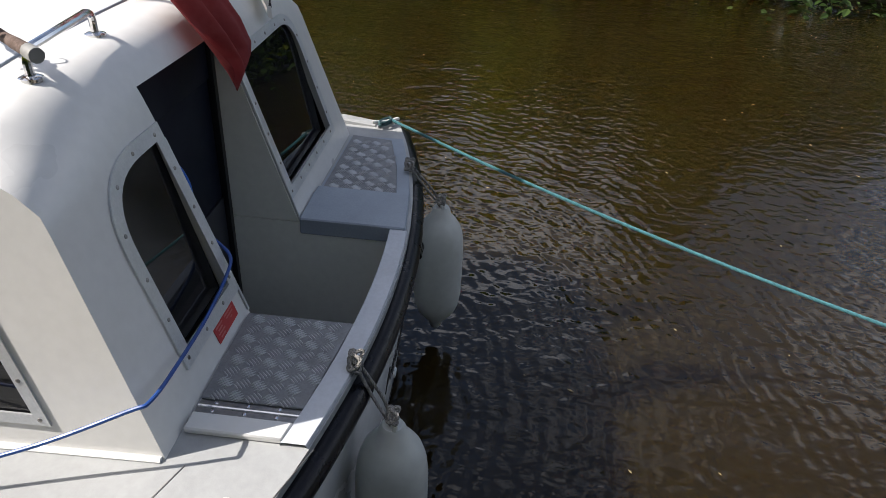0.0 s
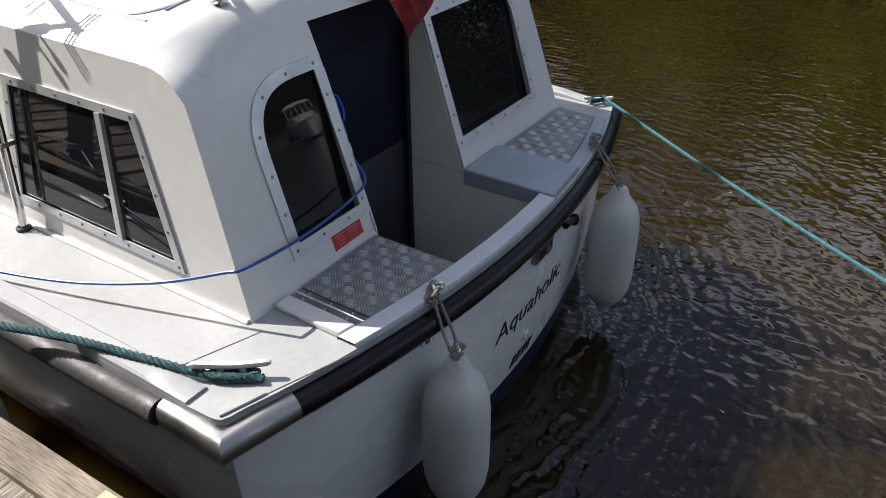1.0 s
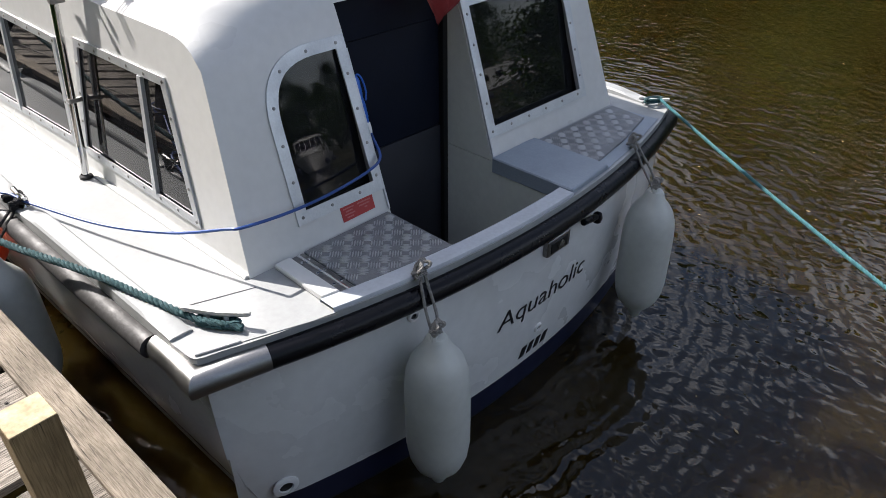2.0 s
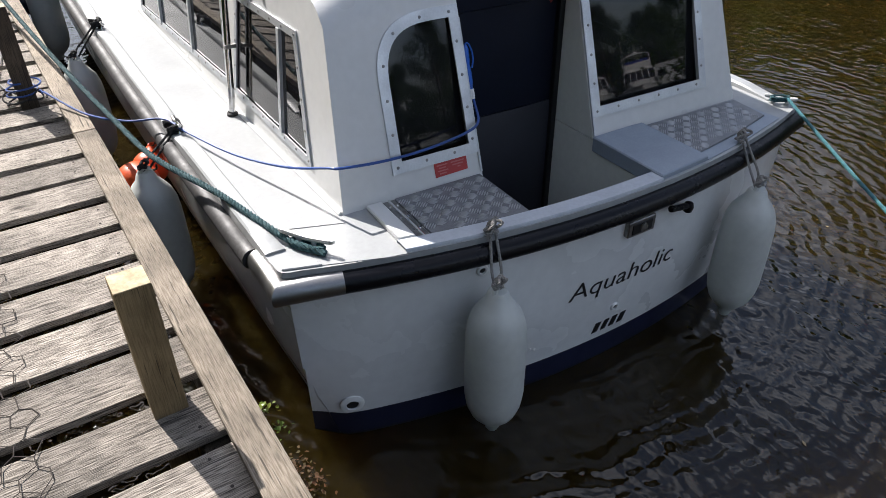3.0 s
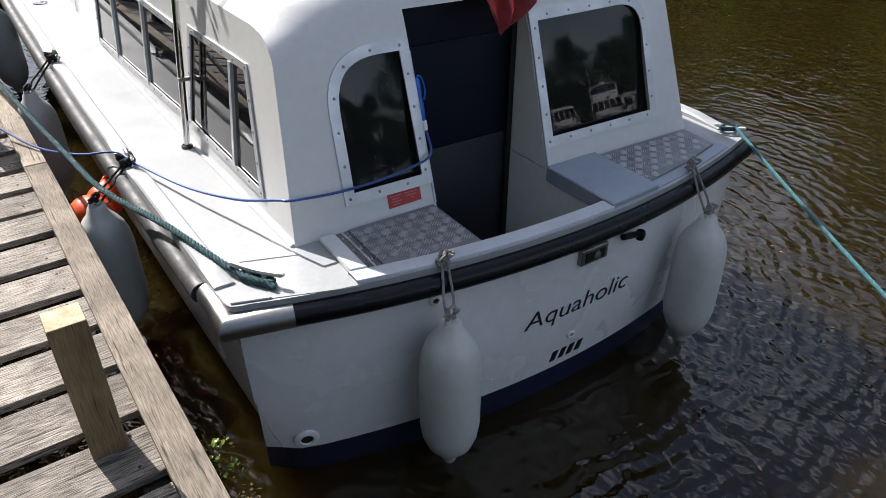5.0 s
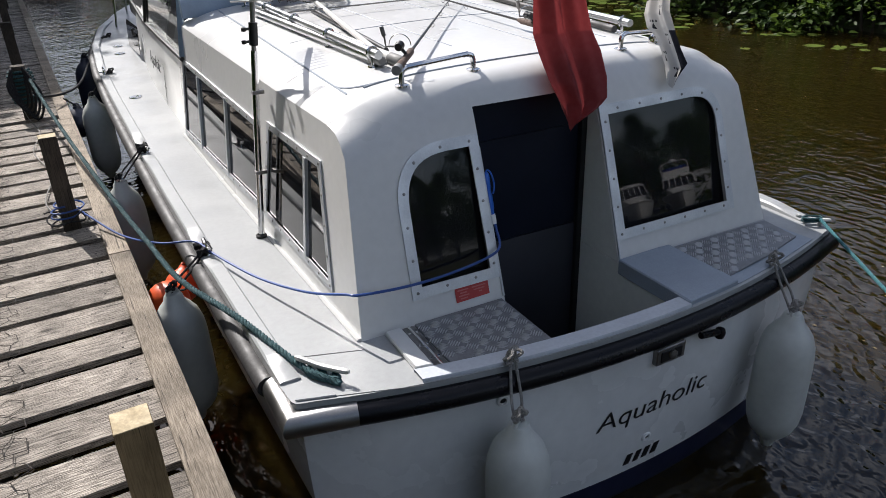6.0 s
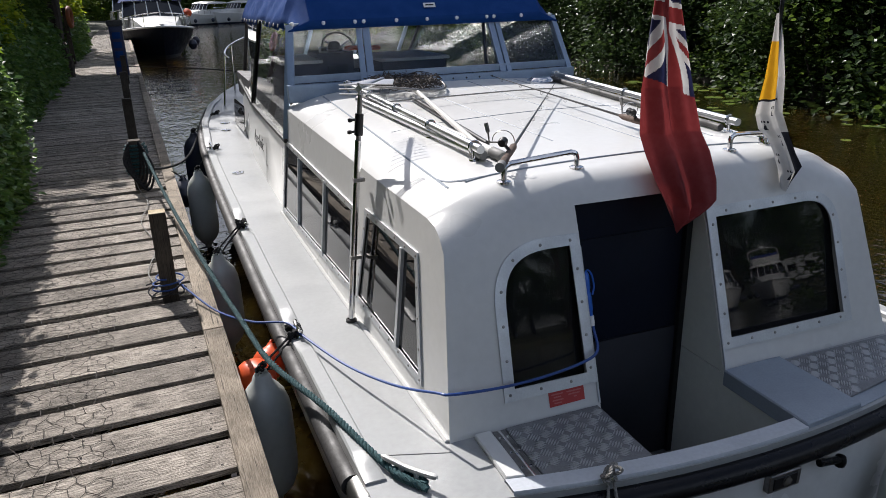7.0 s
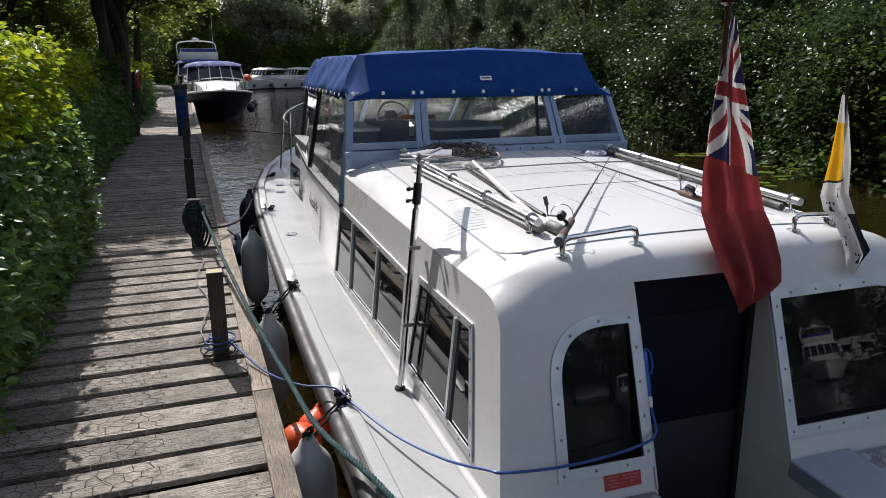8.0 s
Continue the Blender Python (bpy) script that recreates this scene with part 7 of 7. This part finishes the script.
o = new("floating_leaf_litter", cloud_mesh("floating_leaf_litter", vs, fs, mat("dry_leaf_speck", (0.33, 0.25, 0.13), 0.8, var=0.4, scale=9)))
tagged(o, "small dry leaf specks floating on the dark water", "leaf litter", kind="stuff")

# ---- other boats ----
M_BHULL = mat("dark_blue_hull", (0.006, 0.008, 0.018), 0.5, var=0.2, scale=4, spec=0.2)
M_BCAN = mat("blue_canopy_cloth", (0.035, 0.06, 0.24), 0.8, var=0.15, scale=5)
M_BGLASS = mat("dark_boat_window", (0.02, 0.022, 0.025), 0.08, var=0.2, scale=3)


def moored_boat(label, L, B, hull_m, at, heading, canopy=None, fly=False, group="boats moored further off", size=1.0, buoys=False):
    """A simple cruiser, bow towards -y before it is turned."""
    t = thing("moored_boat", label, "boat", group)
    hb = lambda s: B / 2 * math.sin(min(1, s / 0.40) * math.pi / 2) ** 0.66
    sh = lambda s: 1.05 + 0.45 * (1 - s) ** 1.6
    st = [0, .008, .03, .07, .13, .2, .3, .42, .6, .8, 1.0]
    for nm, lv, m in (("hull", ((1, 1.0), (.72, .94), (.45, .82), (.12, .62)), hull_m), ("boot_stripe", ((.12, .62), (-.1, .5)), M_BLACK if hull_m is not M_WHITE else M_NAVY)):
        bm = bmesh.new()
        for sd in (-1, 1):
            grid(bm, [[(sd * hb(s) * w, s * L + (1 - h) * 0.55 * (1 - s) ** 2, sh(s) * h) for h, w in lv] for s in st])
        grid(bm, [[(-hb(1) * w, L, sh(1) * h), (hb(1) * w, L, sh(1) * h)] for h, w in lv])
        bmesh.ops.remove_doubles(bm, verts=bm.verts[:], dist=0.004)
        part(nm, bm, m, t)
    bm = bmesh.new()
    grid(bm, [[(-hb(s) * .98, s * L, sh(s) - 0.02), (-hb(s) * .5, s * L, sh(s) + .10), (0, s * L, sh(s) + .14), (hb(s) * .5, s * L, sh(s) + .10), (hb(s) * .98, s * L, sh(s) - 0.02)] for s in st])
    part("deck", bm, M_GEL, t)
    for sd in (-1, 1):
        bm = bmesh.new()
        tube(bm, [(sd * hb(s), s * L, sh(s)) for s in st], 0.05, 8)
        part("rubbing_strake", bm, M_WHITE, t)
        bm = bmesh.new()
        tube(bm, [(sd * hb(s) * .93, s * L + .05, sh(s) + 0.62 - .2 * s) for s in (.0, .07, .15, .25, .36, .5)], 0.02, 6)
        rl = part("rail", bm, M_STEEL, t)
        for s in (.07, .15, .25, .36, .5):
            bm = bmesh.new()
            tube(bm, [(sd * hb(s) * .93, s * L, sh(s)), (sd * hb(s) * .93, s * L + .05, sh(s) + 0.62 - .2 * s)], 0.016, 6)
            part("stanchion", bm, M_STEEL, rl)
    # coachroof and cabin
    bm = bmesh.new()
    w = B * .36
    grid(bm, [[(-w * k, y * L, 1.2), (-w * k * .9, y * L, z), (0, y * L, z + .08), (w * k * .9, y * L, z), (w * k, y * L, 1.2)] for y, z, k in ((.14, 1.35, .55), (.2, 1.62, .75), (.3, 1.78, .92), (.40, 1.86, 1.0), (.44, 1.9, 1.05))])
    part("coachroof", bm, M_GEL, t)
    bm = bmesh.new()
    y0 = .40 * L
    w2 = B * .42
    grid(bm, [[(-w2, y, 1.1), (-w2, y, 1.86), (w2, y, 1.86), (w2, y, 1.1)] for y in (y0, L * .97)])
    part("cockpit_side", bm, M_GEL, t)
    top = 2.62
    n = 5
    for i in range(n):
        a, b = -1 + 2 * i / n, -1 + 2 * (i + 1) / n
        bm = bmesh.new()
        q = [(w2 * a * .98 + .03, y0 + .25 * a * a, 1.9), (w2 * b * .98 - .03, y0 + .25 * b * b, 1.9), (w2 * b * .9 - .03, y0 + .65 + .25 * b * b, top), (w2 * a * .9 + .03, y0 + .65 + .25 * a * a, top)]
        bm.faces.new([bm.verts.new(p) for p in q])
        r = bmesh.ops.extrude_face_region(bm, geom=bm.faces[:])
        bmesh.ops.translate(bm, verts=[v for v in r["geom"] if isinstance(v, bmesh.types.BMVert)], vec=(0, .02, 0))
        part("windscreen_pane", bm, M_BGLASS, t)
    for i in range(n + 1):
        a = -1 + 2 * i / n
        bm = bmesh.new()
        tube(bm, [(w2 * a * .98, y0 + .25 * a * a - .01, 1.88), (w2 * a * .9, y0 + .64 + .25 * a * a, top)], 0.03, 6)
        part("screen_post", bm, M_WHITE, t)
    bm = bmesh.new()
    cm = canopy or M_GEL
    grid(bm, [[(-w2 * .98, y, top - .03), (-w2 * .93, y, top + h * .5), (-w2 * .6, y, top + h * .9), (0, y, top + h), (w2 * .6, y, top + h * .9), (w2 * .93, y, top + h * .5), (w2 * .98, y, top - .03)] for y, h in ((y0 + .62, .06), (y0 + .8, .22), (y0 + 1.6, .32), (y0 + 3.0, .32), (L * .95, .2))])
    part("canopy" if canopy else "hardtop", bm, cm, t)
    if fly:
        bm = bmesh.new()
        box(bm, (-w2 * .8, y0 + 1.2, top + .2), (w2 * .8, L * .9, top + .75), 0.1)
        part("flybridge", bm, M_GEL, t)
        bm = bmesh.new()
        box(bm, (-w2 * .75, y0 + 1.35, top + .75), (w2 * .75, L * .75, top + .95), 0.06)
        part("flybridge_cover", bm, M_BCAN, t)
        for sd in (-1, 1):
            bm = bmesh.new()
            tube(bm, smooth_path([(sd * w2 * .85, L * .75, top + .3), (sd * w2 * .85, L * .78, top + 1.3), (sd * w2 * .5, L * .8, top + 1.5), (0, L * .8, top + 1.55)], 5), 0.035, 8)
            part("radar_arch", bm, M_WHITE, t)
        bm = bmesh.new()
        revolve(bm, [(0, 0), (.22, 0), (.25, .08), (.2, .18), (0, .22)], 16, pose(0, L * .8, top + 1.55))
        part("radome", bm, M_WHITE, t)
        bm = bmesh.new()
        tube(bm, [(w2 * .7, L * .7, top + .4), (w2 * .75, L * .72, top + 3.2)], 0.012, 6)
        part("whip_aerial", bm, M_WHITE, t)
    for sd in (-1, 1):
        for y in (.16, .5):
            bm = bmesh.new()
            revolve(bm, [(0, -.24), (.12, -.2), (.2, -.08), (.22, .05), (.14, .2), (.04, .26), (0, .27)], 16, pose(sd * (hb(y) + .16), y * L, .55))
            part("fender", bm, M_FENDB, t)
    if buoys:
        for y in (.50, .58):
            bm = bmesh.new()
            revolve(bm, [(0, -.20), (.12, -.16), (.19, -.04), (.18, .07), (.10, .16), (.03, .22), (0, .23)], 16, pose(hb(y) * 0.98, y * L, 2.0))
            part("buoy", bm, M_ORANGE, t, "orange buoy hung on the rail")
    t.matrix_world = pose(*at, 0, 0, heading) @ Matrix.Scale(size, 4)
    return t


moored_boat("dark blue hulled motor cruiser with a blue canopy, bow on", 10.0, 3.6, M_BHULL, (-2.0, 37.8, 0), 4, M_BCAN, size=1.1, buoys=True)
moored_boat("tall white flybridge motor yacht moored behind another boat", 12.0, 3.5, M_WHITE, (-3.0, 51.5, 0), 4, M_BCAN, True, size=1.22)
moored_boat("white cabin cruiser moored broadside by the trees", 9.0, 3.0, M_WHITE, (0.4, 98.0, 0), -40, M_GEL)
moored_boat("white cabin cruiser moored broadside by the trees", 9.0, 3.0, M_WHITE, (4.8, 101.0, 0), -45)
moored_boat("white cabin cruiser moored broadside by the trees", 10.0, 3.2, M_WHITE, (9.6, 104.0, 0), -50)
moored_boat("white trawler-style cruiser with a short mast, moored behind", 9.0, 3.1, M_WHITE, (37.0, -38.5, 0), 222, None, True, "boats moored behind")
moored_boat("small white cruiser moored behind", 7.0, 2.6, M_WHITE, (31.0, -36.5, 0), 215, None, False, "boats moored behind")
moored_boat("white cabin cruiser with a covered cockpit, moored behind", 8.0, 2.8, M_WHITE, (25.0, -45.0, 0), 215, None, False, "boats moored behind")

# ---- things along the jetty ----
ped = thing("service_pedestal", "dark blue service pedestal standing on the jetty's edge", "pedestal")
PX, PY = -3.18, 19.0
bm = bmesh.new()
box(bm, (PX - .16, PY - .18, JZ), (PX + .16, PY + .18, JZ + 1.25), 0.02)
part("cabinet", bm, mat("blue_cabinet_paint", (0.012, 0.02, 0.085), 0.4, var=0.2, scale=6), ped)
bm = bmesh.new()
box(bm, (PX - .19, PY - .21, JZ + 1.25), (PX + .19, PY + .21, JZ + 1.40), 0.03)
part("cap", bm, M_RUBG, ped, "grey top")
for i in range(4):
    bm = bmesh.new()
    box(bm, (PX - .10, PY - .20, JZ + .22 + .24 * i), (PX + .10, PY - .178, JZ + .38 + .24 * i), 0.01)
    part("socket_cover", bm, M_CANV, ped, "blue socket cover")
lb = thing("lifebuoy_post", "orange lifebuoy, darkened as in shade, hung on a wooden post", "lifebuoy")
bm = bmesh.new()
box(bm, (-4.90, 23.9, JZ - .2), (-4.78, 24.02, JZ + 1.75), 0.01)
part("post", bm, M_POSTD, lb)
bm = bmesh.new()
torus(bm, 0.28, 0.065, pose(-4.71, 23.96, JZ + 1.45, 90, 0, 86), 28, 10)
# orange dulled: the shade on the ring is put into its colour
part("ring", bm, mat("shaded_orange_vinyl", (0.26, 0.075, 0.025), 0.6, var=0.3, scale=9), lb)
sg = thing("notice_board", "pale notice board on a post beside the hedge", "sign")
bm = bmesh.new()
box(bm, (-4.86, 20.6, JZ - .2), (-4.80, 20.66, JZ + 1.5), 0.005)
part("post", bm, M_POSTD, sg)
bm = bmesh.new()
box(bm, (-4.90, 20.57, JZ + .75), (-4.62, 20.598, JZ + 1.42), 0.005)
part("board", bm, M_RUBG, sg)
van = thing("caravan", "white caravan parked on the bank behind the moorings", "caravan")
bm = bmesh.new()
t = bmesh.new()
prism(t, round_poly([(-3.2, 0.5), (3.2, 0.5), (3.2, 2.9), (-2.6, 2.9), (-3.3, 1.9)], [.15, .15, .3, .4, .3], 5), 2.2, pose(0, 0, 0, 90) @ pose(0, 0, -1.1))
add_bm(bm, t)
part("body", bm, M_WHITE, van)
for x in (-2.0, 0.0, 2.0):
    bm = bmesh.new()
    box(bm, (x - .5, 1.1, 1.5), (x + .5, 1.115, 2.2), 0.03)
    part("window", bm, M_BGLASS, van)
bm = bmesh.new()
for x in (0.2,):
    revolve(bm, [(0, -.1), (.3, -.1), (.33, 0), (.3, .1), (0, .1)], 18, pose(x, 1.0, .35, 90))
part("wheel", bm, M_RUB, van)
van.matrix_world = pose(53.0, -49.5, 0.6, 0, 0, 75) @ Matrix.Scale(0.9, 4)

# ---- jetty boards ----
def plank_mesh(L, W, T, seed):
    rnd = random.Random(seed)
    bm = bmesh.new()
    box(bm, (-L / 2, -W / 2, -T), (L / 2, W / 2, 0), 0.004)
    for v in bm.verts:
        v.co.z += 0.003 * math.sin(v.co.x * 3 + seed) + (0.0015 * rnd.random())
    return link_mesh("plank", bm, M_PLANK, False)


pm = [plank_mesh(1.50, 0.212, 0.03, s) for s in range(4)]
pn = [plank_mesh(2.0, 0.128, 0.035, s) for s in range(4)]
rnd = random.Random(5)
y = -9.046
k = 0
while y < 58:
    wide = y < 5.3
    ob = new("plank", (pm if wide else pn)[rnd.randrange(4)])
    ob.parent = jetty
    ob.location = ((-0.815 if wide else -1.065) + rnd.uniform(-0.012, 0.012), y, rnd.uniform(-0.004, 0.004))
    ob.rotation_euler = (rnd.uniform(-.006, .006), rnd.uniform(-.004, .004), rnd.uniform(-.006, .006) + (math.pi if rnd.random() < .5 else 0))
    y += 0.277 if wide else 0.152
    if not wide and y > 32:
        break
bm = bmesh.new()
while y < 60:
    box(bm, (-2.06, y - 0.064, -0.035), (-0.07, y + 0.064, rnd.uniform(-0.004, 0.004)))
    y += 0.152
tagged(part("plank_run", bm, M_PLANK, jetty, "weathered planks at the far end", smooth=False), kind="stuff")

# wire mesh stapled on the boards
def hex_wire(x0, x1, y0, y1, cell, rn):
    bm = bmesh.new()
    a = cell / math.sqrt(3)
    cache = {}

    def pt(x, y):
        key = (round(x, 3), round(y, 3))
        if key not in cache:
            cache[key] = (x + rn.gauss(0, .0075), y + rn.gauss(0, .0075), 0.0065 + abs(rn.gauss(0, .003)))
        return cache[key]
    edges = set()
    j, y = 0, y0
    while y < y1:
        x = x0 + (cell / 2 if j % 2 else 0)
        while x < x1:
            edge_gap = rn.random() < 0.03
            hexa = [(x + a * math.sin(math.pi / 3 * k), y + a * math.cos(math.pi / 3 * k)) for k in range(6)]
            if not edge_gap:
                for k in range(6):
                    p, q = pt(*hexa[k]), pt(*hexa[(k + 1) % 6])
                    edges.add((min(p, q), max(p, q)))
            x += cell
        y += 1.5 * a
        j += 1
    vs, fs = [], []
    for p, q in sorted(edges):
        P, Q = Vector(p), Vector(q)
        d = (Q - P)
        if d.length < 1e-5 or d.length > 0.1:
            continue
        s = Vector((-d.y, d.x, 0)).normalized() * 0.0018
        u = Vector((0, 0, 0.0014))
        k = len(vs)
        for c in (P, Q):
            vs += [c + s, c + u, c - s]
        fs += [(k, k + 1, k + 4, k + 3), (k + 1, k + 2, k + 5, k + 4)]
    bm.free()
    return cloud_mesh("wire_mesh", vs, fs, M_WIRE)


rn = random.Random(9)
for a, b in ((-4.0, 5.4), (5.5, 9.0)):
    w = new("wire_mesh", hex_wire(-1.45, -0.58, a, b, 0.08, rn))
    w.parent = jetty
    tagged(w, "thin rusty hexagonal wire mesh", kind="stuff")
# nail heads at the plank ends
bm = bmesh.new()
y = -4.06
while y < 5.3:
    for dy in (-0.06, 0.07):
        for x in (-0.17, -0.70, -1.30):
            revolve(bm, [(0.006, 0), (0.005, 0.002), (0, 0.0025)], 6, pose(x + rn.uniform(-.012, .012), y + dy + rn.uniform(-.015, .015), 0.002))
    y += 0.277
tagged(part("nail_heads", bm, M_WIRE, jetty, "small steel nail heads"), kind="stuff")
